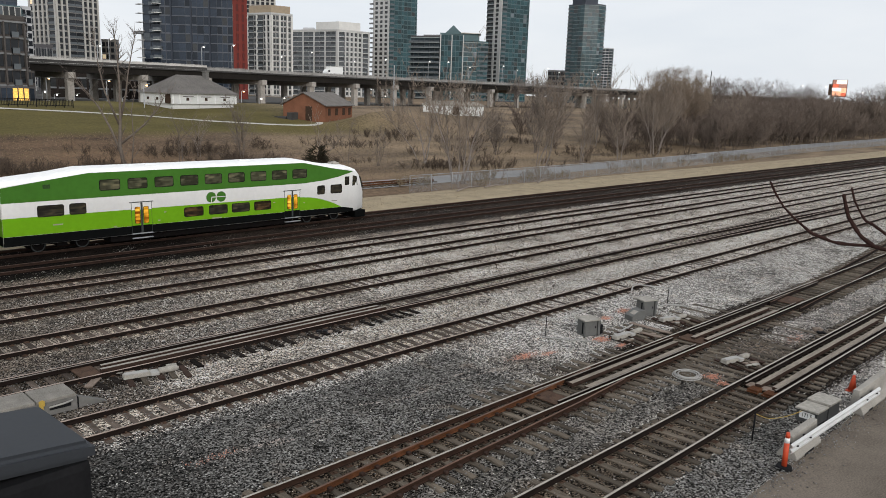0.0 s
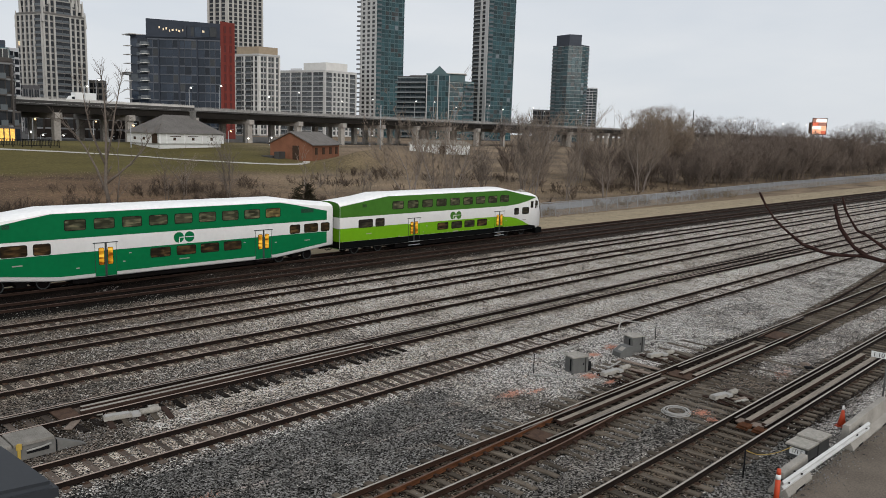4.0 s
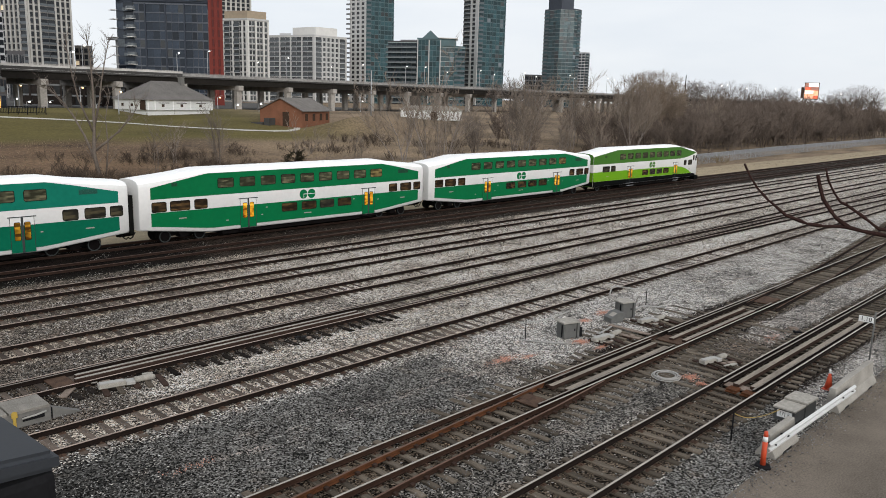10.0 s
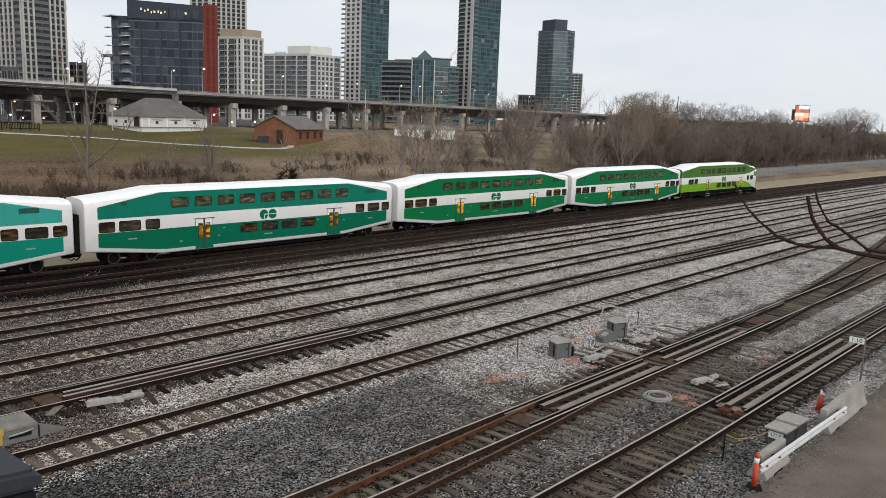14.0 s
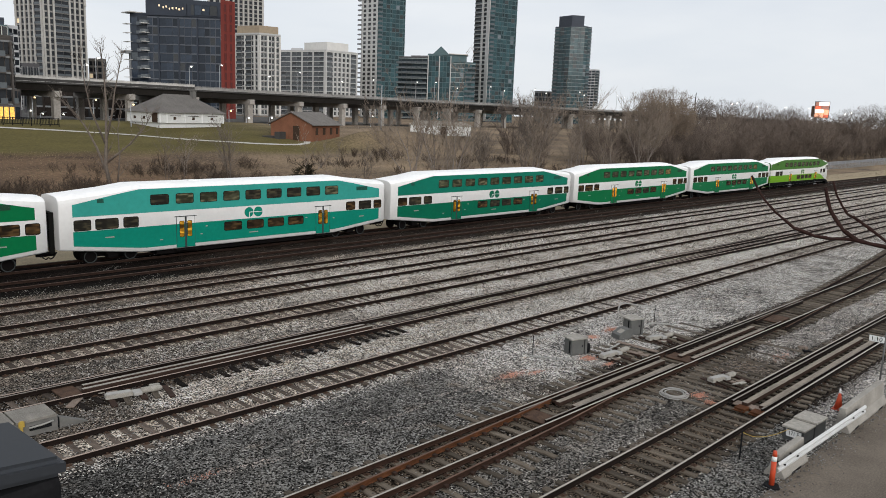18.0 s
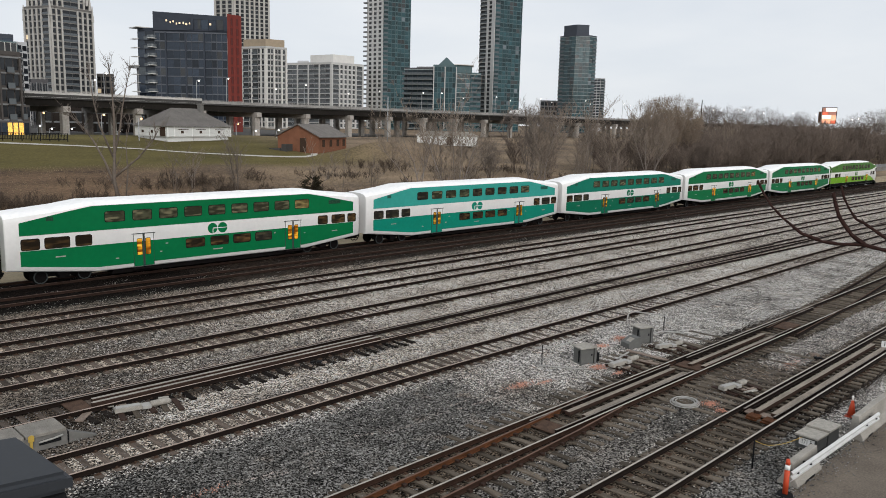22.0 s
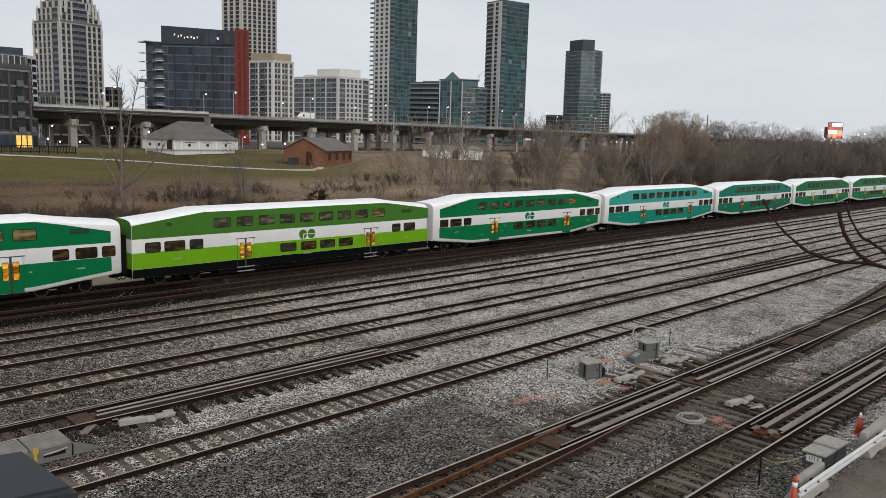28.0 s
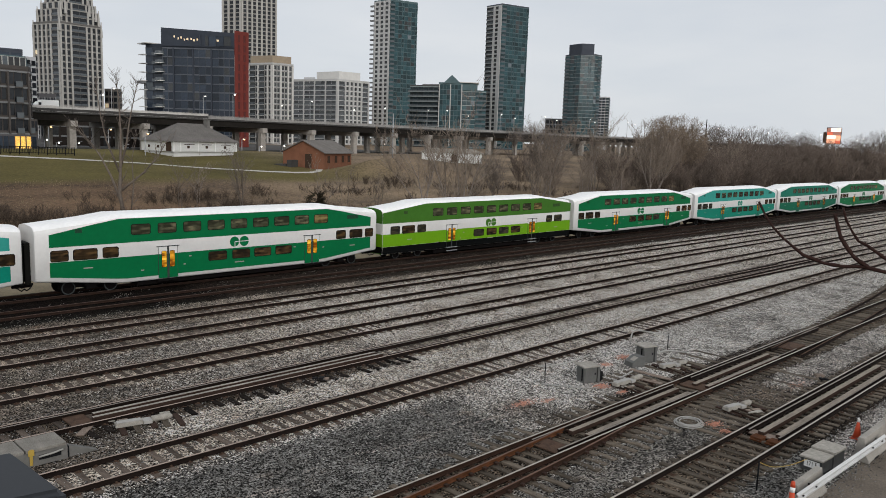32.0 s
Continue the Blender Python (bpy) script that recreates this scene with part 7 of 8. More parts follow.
def extra_rail(x0, x1, y0, y1, label, rusty=False):
    t = thing("guard_rail", x0, y0, -0.008, math.degrees(math.atan2(y1 - y0, x1 - x0)), label, "rail", "check and guard rails")
    me = rail_mesh(0, math.hypot(x1 - x0, y1 - y0), rusty)
    me.materials[1] = M_PLATE if rusty else M_DULL
    me.materials[0] = M_RAIL_SIDE
    part("rail", me, None, t)


for x0, x1, y0, y1 in [(23, 70, 27.55, 27.55), (23, 70, 26.45, 26.45), (6, 23, 27.58, 27.58), (20, 29.5, 15.5, 15.5), (20, 29.5, 14.4, 14.4), (31, 46, 15.5, 15.5), (31, 40, 14.42, 14.42), (26.8, 50, 11.04, 11.04), (26.8, 50, 9.96, 9.96)]:
    extra_rail(x0, x1, y0, y1, "dark check rail beside the running rail")
# turnout leaving the near track towards the camera's side, with rusted closure rails and rail braces
near_turn = [(23.6, 0.075), (20.5, 0.30), (17.0, 0.46), (13.0, 0.62), (9.0, 0.90), (3.0, 1.55), (-4.0, 2.5)]
for base_y, steel in ((15.705, True), (14.195, False)):
    for (xa, da), (xb, db) in zip(near_turn, near_turn[1:]):
        t = thing("closure_rail", xb, base_y - db, -0.012, math.degrees(math.atan2(db - da, xa - xb)), "orange rusted closure rail of the turnout" if steel else "brown rusted closure rail of the turnout", "rail", "closure rails of the turnout")
        length = math.hypot(xa - xb, da - db)
        part("rail", rail_mesh(0, length, mats=[M_RUST, M_RUST_TOP] if steel else [M_RAIL_BROWN, M_RUST_TOP]), None, t)
        for k in range(int(length / 0.56)):
            part("rail_brace", boxes((0.2 + 0.56 * k, -0.17, 0.0, 0.32 + 0.56 * k, -0.05, 0.075)), M_BAR_SIDE, t)
# crossover between two of the far tracks
cross = [(44, -0.05), (52, -0.25), (62, -0.6), (76, -1.05), (96, -1.9), (124, -3.1), (150, -4.1), (172, -4.65)]
for (xa, da), (xb, db) in zip(cross, cross[1:]):
    for base_y in (26.245, 27.755):
        t = thing("crossover_rail", xa, base_y + da, -0.010, math.degrees(math.atan2(db - da, xb - xa)), "brown crossover rail running between two tracks", "rail", "crossover rails")
        part("rail", rail_mesh(0, math.hypot(xb - xa, db - da), mats=[M_RAIL_SIDE, M_RAIL_DULL]), None, t)
# turnout leaving the near track towards the yard
pts = [(39, 14.3), (48, 14.75), (58, 15.5), (70, 16.6), (84, 18.2), (100, 20.2), (118, 21.6), (140, 22.2)]
for (xa, ya), (xb, yb) in zip(pts, pts[1:]):
    extra_rail(xa, xb, ya + 1.0, yb + 1.0, "rusty turnout rail curving across the yard", True)
    extra_rail(xa, xb, ya - 0.5, yb - 0.5, "rusty turnout rail curving across the yard", True)
tt = thing("turnout_timbers", 0, 0, 0, 0, "long dark timbers under the turnout", "timbers")
for k in range(75):
    x = 42 + 0.75 * k
    part("tie", TIE, None, tt, "", pose(x, lerp_table(pts, x) + 0.3, -0.02))
crg = thing("turnout_timbers", 0, 0, 0, 0, "worn timbers between the switches", "timbers")
rr = random.Random(31)
for k in range(20):
    x = 26.0 + 0.56 * k
    if k > 6 and k % 3:
        continue
    part("tie", TIE, None, crg, "", pose(x, 12.8 + rr.uniform(-0.25, 0.25), -0.055 - 0.02 * rr.random(), 0, 0, rr.uniform(-3, 3)))
for k in range(16):
    x = 28.4 + 0.56 * k
    if k > 4 and k % 2:
        continue
    part("tie", TIE, None, crg, "", pose(x, 16.9 + rr.uniform(-0.3, 0.3), -0.05 - 0.02 * rr.random(), 0, 0, rr.uniform(-3, 3)))
# ends of the long switch ties on both sides of the rusted track, and beside the beams of the nearest one
LONG_END = tie_mesh(0.5, M_TIE, 62, False)
for k in range(34):
    x = 11.5 + 0.57 * k
    if rr.random() < 0.8:
        part("tie", LONG_END, None, crg, "", pose(x, 13.35 + rr.uniform(-0.15, 0.2), -0.035 - 0.03 * rr.random(), 0, 0, rr.uniform(-5, 5)))
    if x > 17 and rr.random() < 0.7:
        part("tie", LONG_END, None, crg, "", pose(x + 0.2, 16.45 + rr.uniform(-0.2, 0.1), -0.04 - 0.03 * rr.random(), 0, 0, rr.uniform(-5, 5)))
# dark tie stubs along the near side of the stored rails
STUB = tie_mesh(0.42, M_TIE_SOOT, 61, False)
for k in range(26):
    if k not in (3, 7, 14, 19):
        part("tie", STUB, None, crg, "", pose(9.3 + 0.58 * k, 25.72 + rr.uniform(-0.18, 0.12), 0.01 - 0.02 * rr.random(), 0, 0, rr.uniform(-7, 7)))


def cabinet(name, x, y, rz, w, d, h, label, legs=False, lid_slope=0.0):
    t = thing(name, x, y, -0.1, rz, label, "cabinet", "trackside equipment boxes")
    z0 = 0.14 if legs else 0.0
    part("body", boxes((-w / 2, -d / 2, z0, w / 2, d / 2, h), bevel=0.015), M_GREYBOX, t)
    lid = bmesh.new()
    prism(lid, [(-w / 2 - 0.10, h), (w / 2 + 0.10, h), (w / 2 + 0.10, h + 0.05), (-w / 2 - 0.10, h + 0.05 + lid_slope)], -d / 2 - 0.12, d / 2 + 0.10)
    part("lid", lid, M_LID, t, "pale dusty lid")
    part("door", boxes((-w / 2 + 0.05, -d / 2 - 0.02, z0 + 0.05, w / 2 - 0.05, -d / 2 + 0.005, h - 0.06), bevel=0.006), M_GREYBOX, t)
    part("latch", boxes((w / 2 - 0.14, -d / 2 - 0.045, h * 0.5, w / 2 - 0.09, -d / 2 - 0.02, h * 0.62)), M_BLACK, t)
    part("hinge_side", boxes((-w / 2 - 0.03, -d / 2 + 0.1, z0 + 0.1, -w / 2, -d / 2 + 0.16, h - 0.1)), M_BLACK, t)
    if legs:
        for sx in (-1, 1):
            for sy in (-1, 1):
                part("leg", boxes((sx * (w / 2 - 0.06) - 0.03, sy * (d / 2 - 0.06) - 0.03, 0, sx * (w / 2 - 0.06) + 0.03, sy * (d / 2 - 0.06) + 0.03, z0)), M_BLACK, t)
    return t


ca = cabinet("signal_cabinet", 27.55, 18.55, -20, 0.66, 0.56, 0.72, "grey trackside signal cabinet with an overhanging lid")
part("side_plate", boxes((0.35, -0.32, 0.0, 0.47, 0.26, 0.76), bevel=0.01), M_GREYBOX, ca)
part("rear_box", boxes((0.49, -0.16, 0.0, 0.74, 0.22, 0.42), bevel=0.01), M_BLACK, ca)
cb = cabinet("signal_cabinet", 32.4, 18.6, -20, 0.62, 0.56, 0.78, "grey trackside signal cabinet beside a sloped box")
part("side_plate", boxes((0.33, -0.34, 0.0, 0.45, 0.27, 0.82), bevel=0.01), M_GREYBOX, cb)
sl = thing("sloped_junction_box", 31.35, 18.5, -0.1, -20, "low grey junction box with a sloping lid", "cabinet")
sl.scale = (0.78, 0.78, 0.78)
part("body", prism(bmesh.new(), [(-0.45, 0), (0.45, 0), (0.45, 0.62), (0.1, 0.62), (-0.45, 0.3)], -0.38, 0.38), M_GREYBOX, sl)
part("label_plate", prism(bmesh.new(), [(-0.3, 0.395), (0.0, 0.57), (0.0, 0.585), (-0.3, 0.41)], -0.3, 0.1), M_LID, sl)
lb = thing("concrete_vault", 6.6, 24.75, -0.1, 0, "pale concrete cable vault with steel lids beside the track", "cabinet")
part("body", boxes((-2.2, -0.55, 0, 1.45, 0.45, 0.5), bevel=0.03), M_CONC_DK, lb)
for k in range(3):
    part("lid", boxes((-2.15 + 1.2 * k, -0.6, 0.505, -1.0 + 1.2 * k, 0.5, 0.60), bevel=0.012), M_VAULT, lb)
part("bracket", boxes((0.34, -0.63, 0.12, 0.43, -0.605, 0.62), (0.30, -0.64, 0.42, 0.47, -0.63, 0.60), bevel=0.006), M_YELLOW, lb, "yellow steel bracket")
# raised black strip: the slot's inner shade is put into its colour
part("side_slot", boxes((0.62, -0.575, 0.22, 1.25, -0.552, 0.36)), M_BLACK, lb, "black strip painted in for a shaded slot")
part("conduit", tube(bmesh.new(), [(0.6, -0.60, 0.33), (1.0, -0.62, 0.36), (1.3, -0.60, 0.40)], 0.03, 6), M_CABLE, lb)
part("end_panel", boxes((1.452, -0.5, 0.0, 1.50, 0.4, 0.42), bevel=0.006), M_BLACK, lb)
part("wing_wall", prism(bmesh.new(), [(1.51, 0), (2.5, 0), (1.51, 0.42)], -0.5, -0.25), M_CONC_DK, lb)

sb = thing("switch_cabinet", 25.85, 8.2, -0.1, -3, "grey two-lidded switch cabinet with a number plate", "cabinet")
part("body", boxes((-1.15, -0.55, 0.12, 0.1, 0.6, 0.62), bevel=0.02), M_DKBOX, sb)
part("body", boxes((0.14, -0.6, 0.0, 1.45, 0.6, 0.70), bevel=0.02), M_DKBOX, sb)
part("lid", boxes((-1.25, -0.62, 0.625, 0.1, 0.66, 0.70), bevel=0.012), M_LID, sb)
part("lid", boxes((0.10, -0.68, 0.705, 1.52, 0.66, 0.79), bevel=0.012), M_LID, sb)
part("base_skid", boxes((-1.1, -0.5, 0.0, 0.1, -0.35, 0.12)), M_BLACK, sb)
part("number_plate", boxes((-1.165, -0.42, 0.28, -1.152, 0.42, 0.56)), M_WHITE, sb, "white number plate")


def words(text, size, material, m, parent, name="lettering"):
    cu = bpy.data.curves.new(name, "FONT")
    cu.body, cu.size, cu.align_x, cu.align_y, cu.extrude = text, size, "CENTER", "CENTER", 0.002
    tmp = bpy.data.objects.new(name, cu)
    scene.collection.objects.link(tmp)
    me = bpy.data.meshes.new_from_object(tmp.evaluated_get(bpy.context.evaluated_depsgraph_get()))
    bpy.data.objects.remove(tmp)
    me.materials.clear()
    me.materials.append(material)
    return part(name, me, None, parent, "", m)


sb.scale = (0.64, 0.58, 0.8)
words("171 E", 0.26, M_BLACK, pose(-1.168, 0, 0.42, 90, 0, -90), sb)
for k, (x, y, w, h) in enumerate([(1.6, 0.1, 0.3, 0.35), (1.9, -0.2, 0.25, 0.25), (1.75, 0.45, 0.3, 0.2)]):
    part("junction_box", boxes((x, y - 0.15, 0, x + w, y + 0.15, h), bevel=0.02), M_GREYBOX, sb)


def jersey(x0, x1, y, label, h=0.84):
    t = thing("concrete_barrier", 0, y, -0.05, 0, label, "barrier", "concrete road barriers")
    prof = [(-0.30, 0), (0.30, 0), (0.30, 0.09), (0.16, 0.32), (0.10, h), (-0.10, h), (-0.16, 0.32), (-0.30, 0.09)]
    bm = bmesh.new()
    a = [bm.verts.new((x0, p, q)) for p, q in prof]
    b = [bm.verts.new((x1, p, q)) for p, q in prof]
    bm.faces.new(a[::-1]), bm.faces.new(b)
    for i in range(8):
        bm.faces.new((a[i], a[(i + 1) % 8], b[(i + 1) % 8], b[i]))
    bmesh.ops.recalc_face_normals(bm, faces=bm.faces)
    bmesh.ops.bevel(bm, geom=bm.edges[:], offset=0.015, segments=1, affect="EDGES")
    part("body", bm, M_CONC, t)
    for e in (x0 + 0.8, x1 - 0.8):
        part("lifting_slot", boxes((e - 0.2, -0.31, 0.0, e + 0.2, -0.295, 0.07)), M_BLACK, t)


jersey(22.1, 24.0, 7.66, "short weathered concrete barrier with a guard rail", 0.73)
jersey(27.3, 31.6, 7.5, "long weathered concrete road barrier")
M_BEAM = mat("pale_zinc", (0.56, 0.56, 0.55), 0.5, 0.1, var=0.12, scale=2)
gr = thing("steel_guardrail", 21.55, 7.40, -0.16, -1.7, "galvanized corrugated steel guard rail on the barriers", "guard rail")
prof = [(-0.02, 0.52), (-0.07, 0.57), (-0.07, 0.62), (0.0, 0.67), (-0.07, 0.72), (-0.07, 0.77), (-0.02, 0.82), (0.0, 0.82), (-0.05, 0.76), (-0.05, 0.73), (0.02, 0.67), (-0.05, 0.61), (-0.05, 0.58), (0.0, 0.52)]
bm = bmesh.new()
a = [bm.verts.new((0.0, p, q)) for p, q in prof]
b = [bm.verts.new((7.1, p, q)) for p, q in prof]
bm.faces.new(a[::-1]), bm.faces.new(b)
for i in range(len(prof)):
    j = (i + 1) % len(prof)
    bm.faces.new((a[i], a[j], b[j], b[i]))
bmesh.ops.recalc_face_normals(bm, faces=bm.faces)
part("beam", bm, M_BEAM, gr)
for x in (0.4, 1.3, 5.9, 6.8):
    part("bolt", tube(bmesh.new(), [(x, -0.075, 0.67), (x, 0.2, 0.67)], 0.03, 6), M_BLACK, gr)

cn = thing("traffic_cone", 29.65, 8.3, -0.09, 0, "orange traffic cone beside the barrier", "cone")
part("base", boxes((-0.19, -0.19, 0, 0.19, 0.19, 0.03), bevel=0.01), M_ORANGE, cn)
part("cone", tube(bmesh.new(), [(0, 0, 0.03), (0, 0, 0.62)], [0.15, 0.04], 16), M_ORANGE, cn)
part("collar", tube(bmesh.new(), [(0, 0, 0.62), (0, 0, 0.76)], [0.041, 0.03], 16), M_WHITE, cn)
po = thing("delineator_post", 21.4, 7.45, -0.05, 0, "orange plastic delineator post with a white band", "marker post")
part("base", tube(bmesh.new(), [(0, 0, 0), (0, 0, 0.09)], [0.24, 0.2], 14), M_BLACK, po)
part("post", tube(bmesh.new(), [(0, 0, 0.09), (0, 0, 0.80)], [0.078, 0.072], 14), M_ORANGE, po)
part("reflective_band", tube(bmesh.new(), [(0, 0, 0.80), (0, 0, 0.95)], [0.073, 0.07], 14), M_WHITE, po)
part("cap", tube(bmesh.new(), [(0, 0, 0.95), (0, 0, 1.10)], [0.071, 0.05], 14), M_ORANGE, po)
sg = thing("mile_sign", 34.0, 8.12, -0.05, 0, "small white sign on a slim steel post", "sign")
part("post", tube(bmesh.new(), [(0, 0, 0), (0, 0, 2.15)], 0.035, 8), M_GREYBOX, sg)
part("plate", boxes((-0.06, 0.02, 1.68, -0.04, 0.58, 1.92)), M_WHITE, sg, "white sign plate")
words("1.10", 0.25, M_BLACK, pose(-0.066, 0.30, 1.80, 90, 0, -90), sg)
st = thing("marker_stake", 22.6, 8.9, -0.1, 0, "thin dark stake holding a cable", "stake")
part("stake", tube(bmesh.new(), [(0, 0, -0.05), (0, 0, 0.95)], 0.025, 6), M_BLACK, st)


def cable(name, pts, r, label, m=None):
    t = thing(name, *pts[0], 0, label, "cable")
    fine = []
    p = [Vector(q) - Vector(pts[0]) for q in pts]
    for i in range(len(p) - 1):
        a, b, c, d = p[max(i - 1, 0)], p[i], p[i + 1], p[min(i + 2, len(p) - 1)]
        for k in range(6):
            s = k / 6
            fine.append(0.5 * ((2 * b) + (c - a) * s + (2 * a - 5 * b + 4 * c - d) * s * s + (3 * b - a - 3 * c + d) * s ** 3))
    fine.append(p[-1])
    part("run", tube(bmesh.new(), fine, r, 6), m or M_CABLE, t)
    return t


cable("slack_cable", [(22.6, 8.9, 0.80), (23.4, 8.8, 0.45), (24.3, 8.6, 0.32), (25.1, 8.4, 0.36)], 0.012, "slack pale cable between stake and cabinet", M_YELLOW)
cable("hose", [(25.6, 19.5, -0.06), (26.4, 18.2, -0.04), (27.2, 17.6, -0.05), (28.6, 17.7, -0.04), (30.2, 17.9, 0.0)], 0.04, "pale flexible conduit lying on the stones")
cable("hose", [(25.9, 19.9, 0.55), (26.6, 19.2, 0.7), (27.3, 18.9, 0.85), (28.2, 18.9, 0.9)], 0.035, "pale conduit running to the cabinet")
cable("hose", [(32.2, 19.3, 0.8), (33.0, 19.6, 1.1), (34.2, 19.3, 0.9), (35.2, 18.9, 0.7)], 0.035, "pale conduit arching behind the cabinet")
cable("hose", [(32.8, 18.2, 0.3), (33.8, 18.3, 0.25), (34.8, 18.3, 0.05), (35.4, 18.0, -0.04)], 0.04, "pale conduit lying behind the cabinet")
for x, y in ((25.85, 19.5), (35.2, 18.95)):
    s2 = thing("marker_stake", x, y, -0.1, 0, "thin dark stake holding a cable", "stake")
    part("stake", tube(bmesh.new(), [(0, 0, -0.05), (0, 0, 0.9)], 0.022, 6), M_BLACK, s2)
co = thing("cable_coil", 26.25, 13.05, -0.09, 10, "coil of pale cable lying on the stones", "cable coil")
for k in range(5):
    r = 0.52 - 0.045 * k
    ring = [(r * 1.15 * math.cos(2 * math.pi * q / 28) + 0.03 * math.sin(k * 2), r * math.sin(2 * math.pi * q / 28), 0.03 + 0.035 * (k % 3)) for q in range(29)]
    part("loop", tube(bmesh.new(), ring, 0.024, 6, cap=False), M_CABLE, co)


def switch_gear(x, y, rz, label, seed, length=1.5, planks=5, side=-1):
    """A switch machine: a stepped pale casing with a rounded motor end, on dark timbers, with rods reaching under the rail."""
    r = random.Random(seed)
    t = thing("switch_machine", x, y, -0.06, rz, label, "switch machine", "switch machines")
    h = length / 2
    for k in range(planks):
        q = -h + 0.1 + (length + 0.5) * k / planks + r.uniform(-0.05, 0.05)
        part("timber", boxes((q, -0.6 + r.uniform(-0.2, 0.1), -0.02, q + 0.2, 0.5 + r.uniform(-0.1, 0.25), 0.07), bevel=0.01), M_TIE if k % 2 else M_BAR_SIDE, t)
    part("gear_casing", boxes((-h, -0.15, 0.07, -0.05, 0.15, 0.22), bevel=0.025), M_LID, t)
    part("gear_lid", boxes((-h + 0.05, -0.12, 0.222, -0.12, 0.12, 0.25), bevel=0.01), M_CABLE, t)
    part("junction_casing", boxes((-0.05, -0.2, 0.07, 0.24, 0.2, 0.19), bevel=0.02), M_CABLE, t)
    part("motor_casing", tube(bmesh.new(), [(0.24, 0, 0.17), (h - 0.12, 0.02, 0.17), (h, 0.02, 0.17)], [0.11, 0.11, 0.05], 12), M_LID, t, "rounded pale motor casing")
    for q in (-h + 0.2, -0.2):
        part("throw_rod", tube(bmesh.new(), [(q, side * 1.5, 0.04), (q, side * 0.1, 0.11)], 0.03, 6), M_BAR_SIDE, t)
    for k in range(4):
        px, py = r.uniform(-h - 0.3, h), side * r.uniform(0.3, 0.75)
        w, d = r.uniform(0.10, 0.2), r.uniform(0.05, 0.09)
        part("foot_plate", boxes((px - w, py - d, 0.07, px + w, py + d, 0.11), bevel=0.006), (M_LID, M_PLANK)[k % 2], t, "", pose(0, 0, 0.003 * k, 0, 0, r.uniform(-6, 6)))
    return t


switch_gear(32.5, 17.1, -14, "pale switch machine on dark timbers beside the track", 1, 1.7, 6)
switch_gear(28.6, 17.1, -4, "pale switch machine with rods and plates beside the track", 2, 2.0, 6)
switch_gear(29.2, 12.5, -12, "pale switch machine between the near tracks", 3, 1.6, 6)
switch_gear(11.0, 25.45, -12, "pale switch machine with a rounded motor beside the stored rails", 4, 1.9, 5, 1)
for k, (x0, y0, rz, l) in enumerate([(30.4, 17.1, -88, 2.0), (29.5, 16.6, -84, 1.1), (9.2, 26.0, 50, 0.9)]):
    pk = thing("loose_plank", x0, y0, -0.02, rz, "grey weathered plank lying beside the switch", "plank")
    part("board", boxes((-l / 2, -0.13, 0, l / 2, 0.13, 0.05), bevel=0.008), M_PLANK, pk)
for x, y in ((18.5, 25.75), (36.4, 11.9)):
    dz = thing("debris_heap", x, y, -0.09, 0, "small dark heap of debris on the stones", "debris")
    r = random.Random(int(x * 10))
    for k in range(9):
        px, py, s = r.uniform(-0.45, 0.45), r.uniform(-0.2, 0.2), r.uniform(0.05, 0.14)
        part("lump", boxes((px - s, py - s * 0.7, 0, px + s, py + s * 0.7, s), bevel=s * 0.25), M_BLACK if k % 3 else M_PLANK, dz, "", pose(0, 0, 0.002 * k, 0, 0, r.uniform(0, 60)))
for k, (x0, x1, y) in enumerate([(19.9, 20.7, 14.95), (40.0, 41.6, 15.1), (26.8, 27.25, 10.5), (30.0, 30.9, 14.95), (9.0, 9.7, 27.05)]):
    pb = thing("steel_plate", (x0 + x1) / 2, y, -0.004, 0, "rusty brown steel plate lying between the rails", "plate")
    part("sheet", boxes((-(x1 - x0) / 2, -0.55, 0, (x1 - x0) / 2, 0.55, 0.05), bevel=0.01), M_PLANK if k == 2 else M_PLATE, pb)
# orange survey paint on the stones
M_SPRAY = mat("orange_survey_paint", (0.60, 0.30, 0.215), 0.9, var=0.3, scale=6, bump=0.5)
sp = random.Random(12)
verts, faces = [], []
for cx, cy, n, wx, wy in [(23.0, 18.3, 200, 0.8, 0.28), (24.0, 17.9, 90, 0.5, 0.12), (32.0, 19.5, 180, 0.5, 0.3), (30.2, 19.3, 130, 0.35, 0.25), (27.3, 17.6, 190, 0.4, 0.3), (27.25, 16.6, 90, 0.35, 0.15), (26.75, 12.3, 170, 0.35, 0.25), (26.4, 11.7, 70, 0.3, 0.2), (34.5, 12.2, 60, 1.0, 0.3), (9.5, 18.4, 40, 0.8, 0.2)]:
    for _ in range(2 * n):
        x, y, s, a = cx + sp.gauss(0, wx * 0.5), cy + sp.gauss(0, wy * 0.5), sp.uniform(0.006, 0.024), sp.uniform(0, 6.28)
        i = len(verts)
        verts += [(x + s * math.cos(a + q), y + s * math.sin(a + q), -0.02 + 0.03 * (q == 1.57)) for q in (0, 1.57, 3.14, 4.71)]
        faces.append((i, i + 1, i + 2, i + 3))
M_CHALK = mat("pale_survey_paint", (0.40, 0.345, 0.31), 0.9, var=0.3, scale=6, bump=0.5)
cv, cfs = [], []
